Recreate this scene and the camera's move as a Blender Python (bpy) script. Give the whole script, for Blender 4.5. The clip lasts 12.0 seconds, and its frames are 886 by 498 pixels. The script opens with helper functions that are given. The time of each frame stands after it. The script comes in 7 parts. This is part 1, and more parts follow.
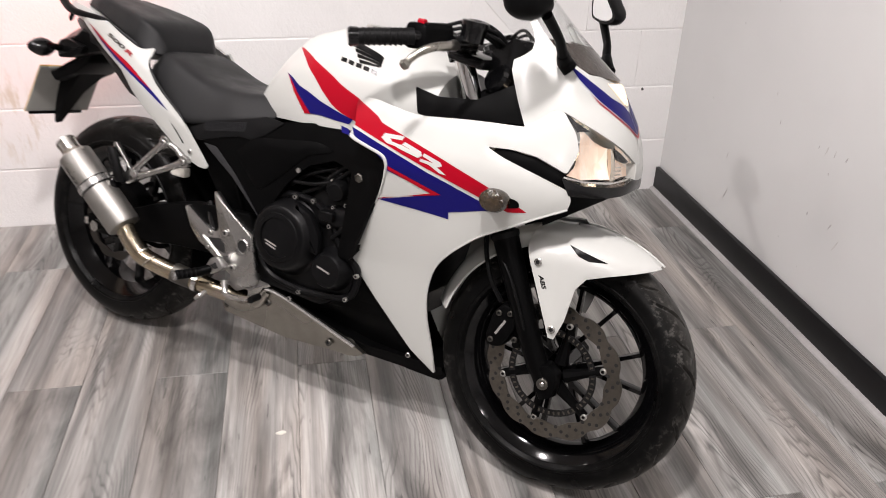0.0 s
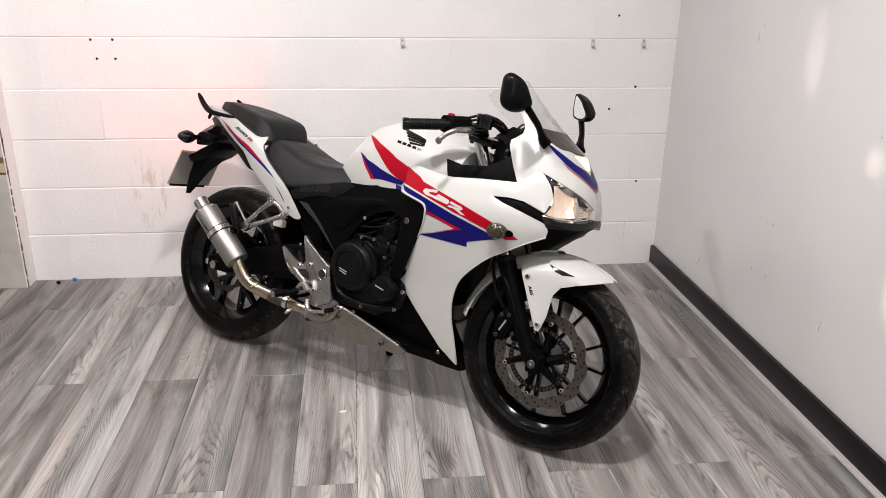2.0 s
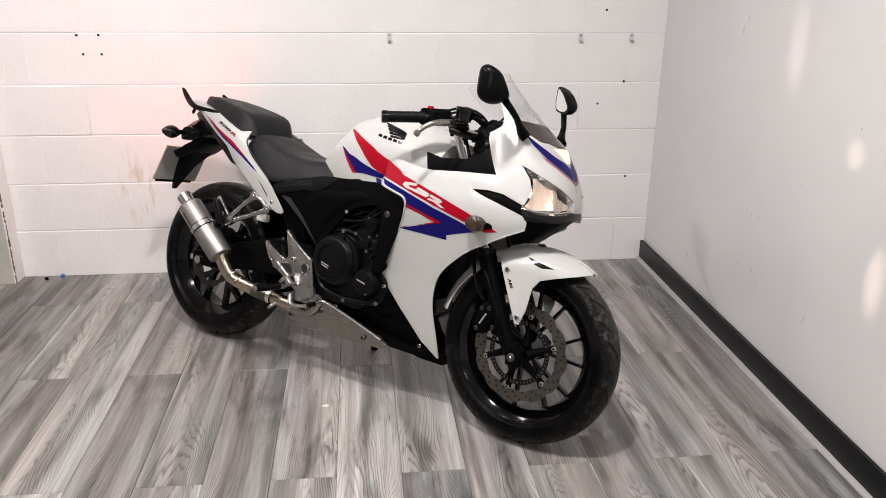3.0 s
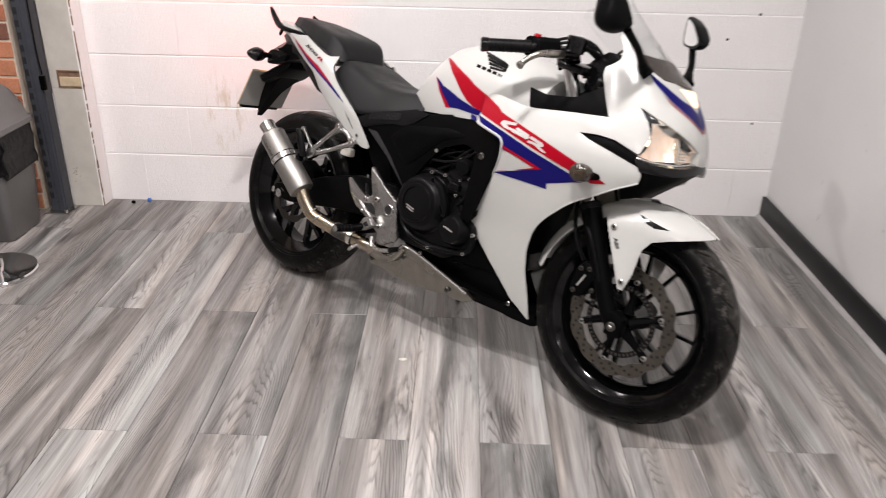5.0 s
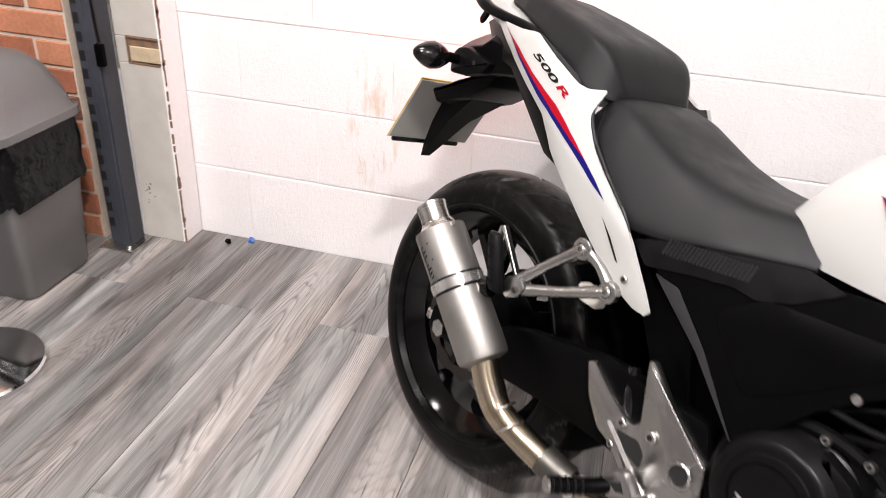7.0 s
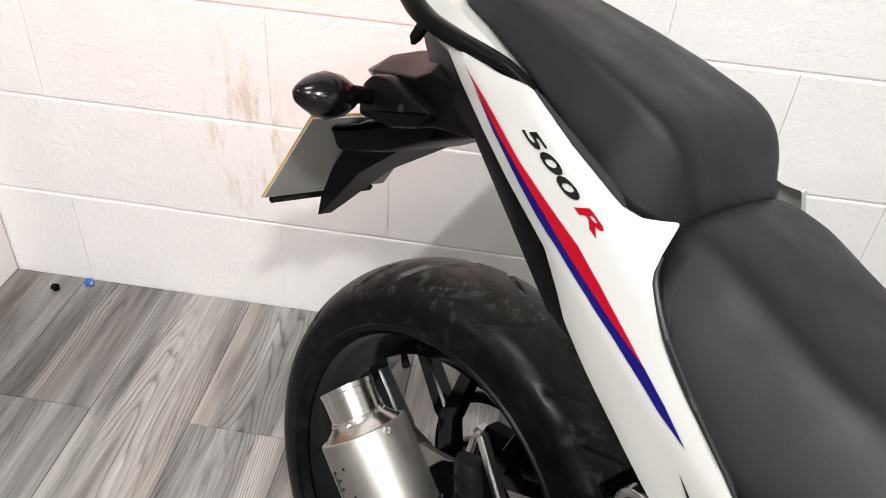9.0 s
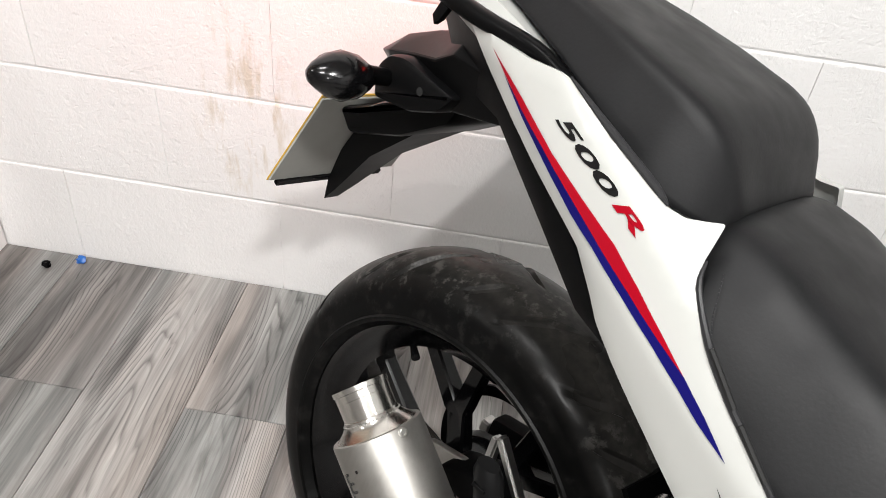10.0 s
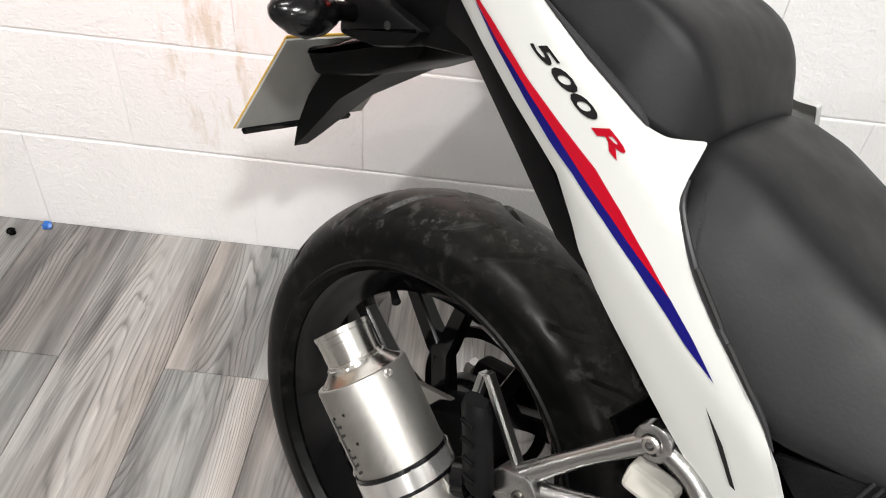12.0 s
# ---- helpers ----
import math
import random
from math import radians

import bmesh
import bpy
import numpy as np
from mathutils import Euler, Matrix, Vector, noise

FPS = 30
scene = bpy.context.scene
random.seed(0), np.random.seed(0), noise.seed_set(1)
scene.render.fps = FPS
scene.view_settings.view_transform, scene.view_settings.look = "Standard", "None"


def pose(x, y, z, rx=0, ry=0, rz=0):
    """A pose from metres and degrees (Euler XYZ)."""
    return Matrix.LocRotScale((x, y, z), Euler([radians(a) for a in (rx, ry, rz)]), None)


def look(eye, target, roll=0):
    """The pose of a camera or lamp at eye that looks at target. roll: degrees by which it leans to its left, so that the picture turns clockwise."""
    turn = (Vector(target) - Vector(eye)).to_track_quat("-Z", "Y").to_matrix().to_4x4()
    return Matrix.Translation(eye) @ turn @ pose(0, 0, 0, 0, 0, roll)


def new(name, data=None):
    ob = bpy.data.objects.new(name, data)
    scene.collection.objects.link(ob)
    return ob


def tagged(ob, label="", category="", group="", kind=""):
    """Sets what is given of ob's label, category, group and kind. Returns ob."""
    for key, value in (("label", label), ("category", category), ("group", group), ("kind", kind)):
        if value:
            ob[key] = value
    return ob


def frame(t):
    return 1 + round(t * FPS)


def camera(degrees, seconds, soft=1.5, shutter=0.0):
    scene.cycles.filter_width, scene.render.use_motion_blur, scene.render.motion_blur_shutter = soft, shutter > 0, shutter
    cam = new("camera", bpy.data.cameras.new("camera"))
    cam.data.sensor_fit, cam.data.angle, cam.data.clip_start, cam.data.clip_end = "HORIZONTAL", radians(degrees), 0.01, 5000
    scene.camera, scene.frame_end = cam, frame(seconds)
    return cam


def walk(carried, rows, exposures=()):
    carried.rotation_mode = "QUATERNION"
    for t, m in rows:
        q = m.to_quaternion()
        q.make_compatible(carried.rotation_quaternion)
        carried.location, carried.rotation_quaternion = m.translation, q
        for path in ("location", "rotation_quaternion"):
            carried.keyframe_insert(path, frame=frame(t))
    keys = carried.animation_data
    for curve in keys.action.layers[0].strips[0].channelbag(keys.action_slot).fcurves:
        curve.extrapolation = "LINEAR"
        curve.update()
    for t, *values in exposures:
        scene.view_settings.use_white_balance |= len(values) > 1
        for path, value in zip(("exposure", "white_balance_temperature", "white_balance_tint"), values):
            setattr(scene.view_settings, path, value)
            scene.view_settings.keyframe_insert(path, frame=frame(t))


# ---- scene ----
cam = camera(59.4, 12.0, soft=0.8, shutter=0.4)
PATH = [
    (0, (-1.464, -2.837, 1.361), (-1.138, -1.115, 0.397), 1.2),
    (0.5, (-1.534, -3.145, 1.409), (-1.241, -1.351, 0.576), 0.9),
    (1, (-1.521, -3.384, 1.443), (-1.278, -1.552, 0.678), 1.0),
    (1.5, (-1.535, -3.549, 1.439), (-1.297, -1.695, 0.727), 1.2),
    (2, (-1.512, -3.621, 1.442), (-1.296, -1.755, 0.753), 0.8),
    (2.5, (-1.472, -3.63, 1.428), (-1.262, -1.763, 0.74), 0.6),
    (4.5, (-1.406, -3.564, 1.416), (-1.308, -1.726, 0.635), 1.2),
    (5, (-1.421, -3.379, 1.364), (-1.454, -1.568, 0.518), 1.2),
    (5.5, (-1.537, -3.026, 1.323), (-1.69, -1.237, 0.442), 1.8),
    (6, (-1.599, -2.665, 1.263), (-1.905, -0.91, 0.354), 2.5),
    (6.5, (-1.673, -2.276, 1.248), (-2.08, -0.565, 0.296), 2.5),
    (7, (-1.782, -1.902, 1.193), (-2.204, -0.213, 0.208), 3.2),
    (7.2, (-1.809, -1.784, 1.196), (-2.218, -0.106, 0.186), 3.0),
    (7.5, (-1.829, -1.611, 1.183), (-2.227, 0.051, 0.144), 3.0),
    (7.6, (-1.834, -1.57, 1.198), (-2.21, 0.09, 0.147), 2.7),
    (9.4, (-1.991, -1.228, 1.159), (-2.098, 0.345, -0.072), 5.8),
    (9.5, (-1.993, -1.225, 1.157), (-2.098, 0.345, -0.078), 6.0),
    (10, (-2.003, -1.217, 1.158), (-2.103, 0.338, -0.096), 6.7),
    (10.5, (-2.009, -1.221, 1.157), (-2.114, 0.32, -0.114), 7.1),
    (11, (-2.003, -1.224, 1.149), (-2.102, 0.3, -0.142), 7.3),
    (11.5, (-2.003, -1.215, 1.141), (-2.086, 0.293, -0.17), 7.0),
    (12, (-2.005, -1.217, 1.135), (-2.024, 0.273, -0.2), 5.9),
]
walk(cam, [(t, look(eye, target, roll)) for t, eye, target, roll in PATH],
     ((0, -0.05, 6500, 13), (1.5, -0.19, 6500, 12), (2.5, -0.28, 6500, 12), (4.5, -0.21, 6500, 13), (6.0, 0.0, 6500, 14), (7.0, 0.25, 6500, 14), (7.6, 0.27, 6500, 13), (9.5, 0.07, 6330, 6), (12, 0.17, 6330, 6)))


# ---- world and lights ----
world = bpy.data.worlds.new("room_world")
scene.world = world
world.use_nodes = True
world.node_tree.nodes["Background"].inputs[0].default_value = (0.9, 0.93, 1.0, 1)
world.node_tree.nodes["Background"].inputs[1].default_value = 0.02
scene.view_settings.exposure = 0.0


def area_lamp(x, y, z, sx, sy, watts, colour=(1.0, 0.95, 0.93)):
    data = bpy.data.lights.new("ceiling_or_fill_lamp", "AREA")
    data.shape, data.size, data.size_y, data.energy, data.color = "RECTANGLE", sx, sy, watts, colour
    ob = new("ceiling_or_fill_lamp", data)
    ob.matrix_world = pose(x, y, z, 0, 0, 0)
    return ob


CEILING = 2.75
# out of view: most set from shadows, the 0.62 ones added as fill
LAMPS = [(-2.7, -1.0, 20, 0.62), (-2.62, -2.12, 50, 0.09), (-1.46, -2.2, 70, 0.16), (-0.6, -2.7, 8, 0.62), (-1.5, -5.0, 52, 0.40), (-4.9, -1.35, 20, 0.34)]
for lx, ly, power, size in LAMPS:
    area_lamp(lx, ly, CEILING - 0.05, size, min(size, 0.28), power)


# the lit headlight's two bulbs
for hx, hy, hz in ((-0.945, -1.405, 0.775), (-0.86, -1.315, 0.74)):
    data = bpy.data.lights.new("headlight_lamp", "POINT")
    data.energy, data.color, data.shadow_soft_size = 0.03, (1.0, 0.80, 0.58), 0.012
    new("headlight_lamp", data).location = (hx, hy, hz)

# the lit tail lamp, which shines back at the wall
data = bpy.data.lights.new("tail_lamp_light", "AREA")
data.shape, data.size, data.size_y, data.energy, data.color = "RECTANGLE", 0.09, 0.03, 1.25, (1.0, 0.06, 0.04)
new("tail_lamp_light", data).matrix_world = look((-2.135, -0.315, 0.845), (-2.45, 0.0, 0.95))

# added spot lamps ahead of the headlight imitate its stray beams on the wall
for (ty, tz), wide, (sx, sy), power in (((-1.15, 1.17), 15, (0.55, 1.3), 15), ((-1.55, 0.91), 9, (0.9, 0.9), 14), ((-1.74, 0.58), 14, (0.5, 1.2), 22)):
    data = bpy.data.lights.new("added_beam_spot", "SPOT")
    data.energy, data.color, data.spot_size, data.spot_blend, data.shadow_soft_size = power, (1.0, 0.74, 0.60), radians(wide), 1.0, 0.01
    new("added_beam_spot", data).matrix_world = look((-0.80, -1.475, 0.80), (0.0, ty, tz)) @ Matrix.Diagonal((sx, sy, 1, 1))


# ---- materials ----
def material(name, colour=(0.5, 0.5, 0.5), rough=0.5, metal=0.0, **more):
    m = bpy.data.materials.new(name)
    m.use_nodes = True
    b = m.node_tree.nodes["Principled BSDF"]
    b.inputs["Base Color"].default_value = (*colour, 1)
    b.inputs["Roughness"].default_value = rough
    b.inputs["Metallic"].default_value = metal
    for key, value in more.items():
        b.inputs[key.replace("_", " ")].default_value = value
    return m


class Graph:
    """Short hand for wiring a material's nodes."""

    def __init__(self, m):
        self.m, self.t = m, m.node_tree
        self.b = self.t.nodes["Principled BSDF"]

    def node(self, kind, operation="", data_type="", blend_type=""):
        n = self.t.nodes.new(kind)
        if operation:
            n.operation = operation
        if data_type:
            n.data_type = data_type
        if blend_type:
            n.blend_type = blend_type
        return n

    def link(self, a, b):
        self.t.links.new(a, b)

    def coords(self, kind="Object", scale=(1, 1, 1), vary=0.0):
        tc = self.node("ShaderNodeTexCoord")
        mp = self.node("ShaderNodeMapping")
        mp.inputs["Scale"].default_value = scale
        self.link(tc.outputs[kind], mp.inputs["Vector"])
        if vary:
            info = self.node("ShaderNodeObjectInfo")
            mul = self.node("ShaderNodeMath", operation="MULTIPLY")
            mul.inputs[1].default_value = vary
            self.link(info.outputs["Random"], mul.inputs[0])
            comb = self.node("ShaderNodeCombineXYZ")
            for i in range(3):
                self.link(mul.outputs[0], comb.inputs[i])
            self.link(comb.outputs[0], mp.inputs["Location"])
        return mp.outputs["Vector"]

    def noise(self, vector, scale, detail=4.0, rough=0.55, distort=0.0):
        n = self.node("ShaderNodeTexNoise")
        n.inputs["Scale"].default_value, n.inputs["Detail"].default_value = scale, detail
        n.inputs["Roughness"].default_value, n.inputs["Distortion"].default_value = rough, distort
        self.link(vector, n.inputs["Vector"])
        return n.outputs["Fac"]

    def ramp(self, fac, *stops):
        r = self.node("ShaderNodeValToRGB")
        el = r.color_ramp.elements
        while len(el) < len(stops):
            el.new(0.5)
        for e, (at, c) in zip(el, stops):
            e.position = at
            e.color = (*c, 1) if hasattr(c, "__len__") else (c, c, c, 1)
        self.link(fac, r.inputs["Fac"])
        return r.outputs["Color"]

    def mix(self, fac, a, b, mode="MIX"):
        n = self.node("ShaderNodeMix", data_type="RGBA", blend_type=mode)
        for socket, value in ((n.inputs[0], fac), (n.inputs[6], a), (n.inputs[7], b)):
            if hasattr(value, "is_linked"):
                self.link(value, socket)
            elif hasattr(value, "__len__"):
                socket.default_value = (*value, 1)
            else:
                socket.default_value = value
        return n.outputs[2]

    def bump(self, height, strength=0.2, distance=0.01, after=None):
        n = self.node("ShaderNodeBump")
        n.inputs["Strength"].default_value, n.inputs["Distance"].default_value = strength, distance
        self.link(height, n.inputs["Height"])
        if after:
            self.link(after, n.inputs["Normal"])
        self.link(n.outputs["Normal"], self.b.inputs["Normal"])
        return n.outputs["Normal"]

    def node_scaled(self, value, k):
        n = self.node("ShaderNodeMath", operation="MULTIPLY")
        self.link(value, n.inputs[0])
        n.inputs[1].default_value = k
        return n.outputs[0]

    def put(self, socket, value):
        self.link(value, self.b.inputs[socket])


def speckled(name, colour, rough, metal=0.0, grain=60.0, spread=0.12, bump=0.0, dist=0.002, **more):
    """A surface with grain and soft blotches in its colour and gloss."""
    m = material(name, colour, rough, metal, **more)
    g = Graph(m)
    v = g.coords()
    fine, broad = g.noise(v, grain, 5), g.noise(v, grain * 0.06, 3)
    lo, hi = [c * (1 - spread) for c in colour], [min(1, c * (1 + spread)) for c in colour]
    g.put("Base Color", g.mix(0.5, g.ramp(fine, (0.3, lo), (0.7, hi)), g.ramp(broad, (0.35, lo), (0.65, hi))))
    g.put("Roughness", g.ramp(broad, (0.3, max(0.02, rough * 0.85)), (0.7, min(1, rough * 1.15))))
    if bump:
        g.bump(fine, bump, dist)
    return m


def plank_wood():
    m = material("grey_laminate", (0.3, 0.29, 0.28), 0.42)
    g = Graph(m)
    tc, info = g.node("ShaderNodeTexCoord"), g.node("ShaderNodeObjectInfo")
    sep = g.node("ShaderNodeSeparateXYZ")
    g.link(tc.outputs["Object"], sep.inputs[0])

    def calc(op, a, b=0.0, c=0.0):
        n = g.node("ShaderNodeMath", operation=op)
        for k, value in enumerate((a, b, c)):
            if hasattr(value, "is_linked"):
                g.link(value, n.inputs[k])
            else:
                n.inputs[k].default_value = value
        return n.outputs[0]

    rand = info.outputs["Random"]
    other = calc("FRACT", calc("MULTIPLY", rand, 17.31))
    along = calc("MULTIPLY_ADD", rand, 53.0, sep.outputs[1])
    across = calc("MULTIPLY_ADD", other, 0.11, calc("SUBTRACT", sep.outputs[0], 0.055))

    def stretched(sx, sy):
        comb = g.node("ShaderNodeCombineXYZ")
        g.link(calc("MULTIPLY", calc("ADD", sep.outputs[0], calc("MULTIPLY", rand, 3.0)), sx), comb.inputs[0])
        g.link(calc("MULTIPLY", along, sy), comb.inputs[1])
        return comb.outputs[0]

    # growth rings: pointed arches along the board, closing into eyes round the knots
    cell = g.node("ShaderNodeTexVoronoi")
    cell.inputs["Scale"].default_value = 1.0
    g.link(stretched(6.0, 1.7), cell.inputs["Vector"])
    eye = g.ramp(cell.outputs["Distance"], (0.0, 1.0), (0.12, 0.62), (0.42, 0.0))
    wander = g.noise(stretched(9.0, 1.1), 1.0, 3, 0.5, 0.4)
    arch = calc("MULTIPLY_ADD", calc("MULTIPLY", across, across), 62.0, calc("MULTIPLY", along, 0.55))
    level = calc("ADD", calc("MULTIPLY_ADD", wander, 0.75, arch), calc("MULTIPLY", eye, 0.42))
    saw = calc("FRACT", calc("MULTIPLY", level, 16.0))
    ring = g.ramp(saw, (0.0, 0.42), (0.12, 0.60), (0.32, 0.97), (0.84, 1.05), (1.0, 0.56))
    fibre = g.noise(stretched(170.0, 4.0), 1.0, 5, 0.66)
    dashes = g.noise(stretched(120.0, 9.0), 1.0, 2, 0.5)
    band = g.noise(stretched(17.0, 0.8), 1.0, 4, 0.6, 0.35)
    warmth = g.noise(stretched(6.0, 0.7), 1.0, 3, 0.6)
    smoke = g.noise(stretched(10.0, 1.5), 1.0, 5, 0.62, 0.7)
    base = g.ramp(band, (0.30, (0.120, 0.117, 0.114)), (0.43, (0.205, 0.199, 0.194)), (0.55, (0.305, 0.297, 0.289)), (0.70, (0.435, 0.424, 0.415)))
    rings_here = g.ramp(g.noise(stretched(8.0, 1.3), 1.0, 2), (0.47, 0.06), (0.60, 0.95))
    c = g.mix(rings_here, base, g.mix(1.0, base, ring, "MULTIPLY"))
    c = g.mix(1.0, c, g.ramp(smoke, (0.28, 0.34), (0.39, 0.66), (0.48, 1.0), (0.68, 1.14)), "MULTIPLY")
    c = g.mix(1.0, c, g.ramp(warmth, (0.38, (0.96, 1.0, 0.985)), (0.5, (1.0, 0.985, 0.965)), (0.62, (1.05, 0.985, 0.93))), "MULTIPLY")
    c = g.mix(0.8, c, g.ramp(cell.outputs["Distance"], (0.02, 0.30), (0.07, 0.62), (0.16, 1.0)), "MULTIPLY")
    c = g.mix(0.5, c, g.ramp(fibre, (0.34, 0.55), (0.58, 1.06)), "MULTIPLY")
    c = g.mix(0.8, c, g.ramp(dashes, (0.26, 0.30), (0.31, 1.0)), "MULTIPLY")
    c = g.mix(1.0, c, g.ramp(rand, (0.0, 0.68), (0.5, 0.94), (1.0, 1.13)), "MULTIPLY")
    g.put("Base Color", c)
    g.put("Roughness", g.ramp(fibre, (0.3, 0.50), (0.7, 0.36)))
    g.bump(fibre, 0.08, 0.0008)
    return m


def painted_block(name="white_block_paint", colour=(0.84, 0.83, 0.82)):
    m = material(name, colour, 0.55)
    g = Graph(m)
    v = g.coords("Object", (1, 1, 1), 11.0)
    fine, pit, broad = g.noise(v, 170, 4, 0.6), g.noise(v, 130, 3), g.noise(v, 3.5, 3)
    some = g.ramp(g.noise(v, 5.0, 4, 0.65), (0.44, 1.0), (0.60, 0.0))
    crumb = g.ramp(g.noise(v, 95, 3, 0.6), (0.30, 0.0), (0.37, 1.0))
    hole = g.mix(1.0, g.ramp(pit, (0.29, 0.0), (0.35, 1.0)), g.mix(1.0, some, crumb, "LIGHTEN"), "MULTIPLY")
    c = g.mix(0.12, g.ramp(broad, (0.3, [k * 0.95 for k in colour]), (0.7, colour)), g.ramp(hole, (0.0, (0.62, 0.59, 0.56)), (1.0, 1.0)), "MULTIPLY")
    # old rusty drips on the wall behind the tail
    geo = g.node("ShaderNodeNewGeometry")
    mp = g.node("ShaderNodeMapping")
    mp.inputs["Location"].default_value = (2.47, 0.0, -0.42)
    g.link(geo.outputs["Position"], mp.inputs["Vector"])
    st = g.node("ShaderNodeMapping")
    st.inputs["Scale"].default_value = (9.0, 0.1, 4.2)
    g.link(mp.outputs[0], st.inputs["Vector"])
    ln = g.node("ShaderNodeVectorMath", operation="LENGTH")
    g.link(st.outputs[0], ln.inputs[0])
    near = g.ramp(ln.outputs["Value"], (0.45, 1.0), (1.0, 0.0))
    drip = g.node("ShaderNodeMapping")
    drip.inputs["Scale"].default_value = (38.0, 1.0, 9.0)
    g.link(geo.outputs["Position"], drip.inputs["Vector"])
    spots = g.ramp(g.noise(drip.outputs[0], 1.0, 4, 0.6), (0.50, 0.0), (0.64, 0.55))
    both = g.mix(1.0, near, spots, "MULTIPLY")
    c = g.mix(both, c, (0.52, 0.42, 0.27))
    g.put("Base Color", c)
    n = g.bump(hole, 0.35, 0.002)
    n = g.bump(g.noise(v, 70, 4, 0.6), 0.45, 0.004, n)
    g.bump(fine, 0.5, 0.003, n)
    return m


def wall_panel():
    colour = (0.63, 0.63, 0.625)
    m = material("off_white_wall_panel", colour, 0.2)
    g = Graph(m)
    geo = g.node("ShaderNodeNewGeometry")
    broad = g.noise(geo.outputs["Position"], 1.6, 3)
    mp = g.node("ShaderNodeMapping")
    mp.inputs["Scale"].default_value = (1.0, 16.0, 5.0)
    mp.inputs["Rotation"].default_value = (0.35, 0, 0)
    g.link(geo.outputs["Position"], mp.inputs["Vector"])
    scuff = g.ramp(g.noise(mp.outputs[0], 1.4, 6, 0.75), (0.22, 0.35), (0.262, 1.0))
    spot = g.ramp(g.noise(geo.outputs["Position"], 26, 3, 0.5), (0.21, 0.4), (0.24, 1.0))
    c = g.ramp(broad, (0.3, [k * 0.93 for k in colour]), (0.7, colour))
    c = g.mix(0.55, c, scuff, "MULTIPLY")
    c = g.mix(0.55, c, spot, "MULTIPLY")
    g.put("Base Color", c)
    g.put("Roughness", g.ramp(broad, (0.3, 0.17), (0.7, 0.25)))
    return m


WOOD = plank_wood()
BLOCK = painted_block()
MORTAR = speckled("painted_mortar", (0.84, 0.83, 0.82), 0.7, 0, 90, 0.05, 0.3, 0.002)
PANEL = wall_panel()
PLAIN = speckled("plain_wall_paint", (0.60, 0.59, 0.585), 0.6, 0, 30, 0.05)
SKIRT = speckled("black_gloss_paint", (0.004, 0.004, 0.0045), 0.38, 0, 40, 0.3, Specular_IOR_Level=0.2)
TRIM = speckled("grey_trim", (0.36, 0.35, 0.345), 0.4, 0, 60, 0.15)
UNDER = speckled("underlay", (0.08, 0.078, 0.075), 0.9)
RUBBER = speckled("black_rubber", (0.004, 0.004, 0.0042), 0.46, 0, 70, 0.5, 0.15, 0.001, Specular_IOR_Level=0.1)
RIM = speckled("satin_black_rim", (0.0015, 0.0015, 0.0017), 0.11, 0, 60, 0.2, Specular_IOR_Level=0.32)
WHITE = speckled("pearl_white_paint", (0.455, 0.46, 0.44), 0.30, 0, 6, 0.012, Coat_Weight=0.12, Coat_Roughness=0.05)
BLACKP = speckled("black_plastic", (0.0013, 0.0013, 0.0014), 0.44, 0, 160, 0.25, 0.08, 0.0006, Specular_IOR_Level=0.045)
GLOSSB = speckled("gloss_black", (0.0025, 0.0025, 0.0028), 0.16, 0, 40, 0.2, Specular_IOR_Level=0.4)
SEATM = speckled("seat_vinyl", (0.0062, 0.0064, 0.0070), 0.52, 0, 320, 0.3, 0.2, 0.0006, Specular_IOR_Level=0.26)

# near-black put in for the shade inside holes, slots and sockets
SHADEB = material("opening_shade_black", (0.004, 0.004, 0.004), 0.7)
DISC = speckled("brake_steel", (0.115, 0.103, 0.088), 0.34, 0.9, 120, 0.25)
DISC_R = speckled("dull_brake_steel", (0.030, 0.026, 0.022), 0.5, 0.6, 120, 0.3)
STEEL = speckled("zinc_steel", (0.52, 0.51, 0.49), 0.28, 1.0, 90, 0.15)
DARKS = speckled("dark_steel", (0.10, 0.095, 0.085), 0.4, 0.9, 90, 0.3)
CHROME = material("chrome", (0.75, 0.75, 0.75), 0.08, 1.0)
CHROMEP = speckled("bright_metal", (0.70, 0.69, 0.67), 0.22, 0.9, 60, 0.08)
ALLOY = speckled("satin_aluminium", (0.39, 0.385, 0.376), 0.27, 1.0, 110, 0.1, 0.05, 0.0005)
TITAN = speckled("bare_titanium", (0.56, 0.53, 0.48), 0.27, 1.0, 140, 0.15)
GREYP = speckled("dark_grey_plastic", (0.022, 0.022, 0.0235), 0.4, 0, 150, 0.15, Specular_IOR_Level=0.2)
BANDP = speckled("textured_grey_plastic", (0.0040, 0.0040, 0.0043), 0.5, 0, 420, 0.5, 0.5, 0.001, Specular_IOR_Level=0.09)
PALEP = speckled("pale_plastic", (0.62, 0.60, 0.54), 0.4, 0, 60, 0.1)
ENGINE = speckled("cast_black", (0.0024, 0.0024, 0.0026), 0.32, 0, 120, 0.3, 0.12, 0.0006, Specular_IOR_Level=0.12)
COVERM = speckled("moulded_black", (0.0025, 0.0025, 0.0028), 0.34, 0, 140, 0.2, 0.05, 0.0005, Specular_IOR_Level=0.13)
RED_PAINT = speckled("red_paint", (0.29, 0.0012, 0.010), 0.3, 0, 8, 0.03, Specular_IOR_Level=0.16)
BLUE_PAINT = speckled("blue_paint", (0.006, 0.005, 0.095), 0.3, 0, 8, 0.03, Specular_IOR_Level=0.12)
YELLOW = speckled("yellow_plate", (0.62, 0.38, 0.05), 0.35, 0, 60, 0.06)
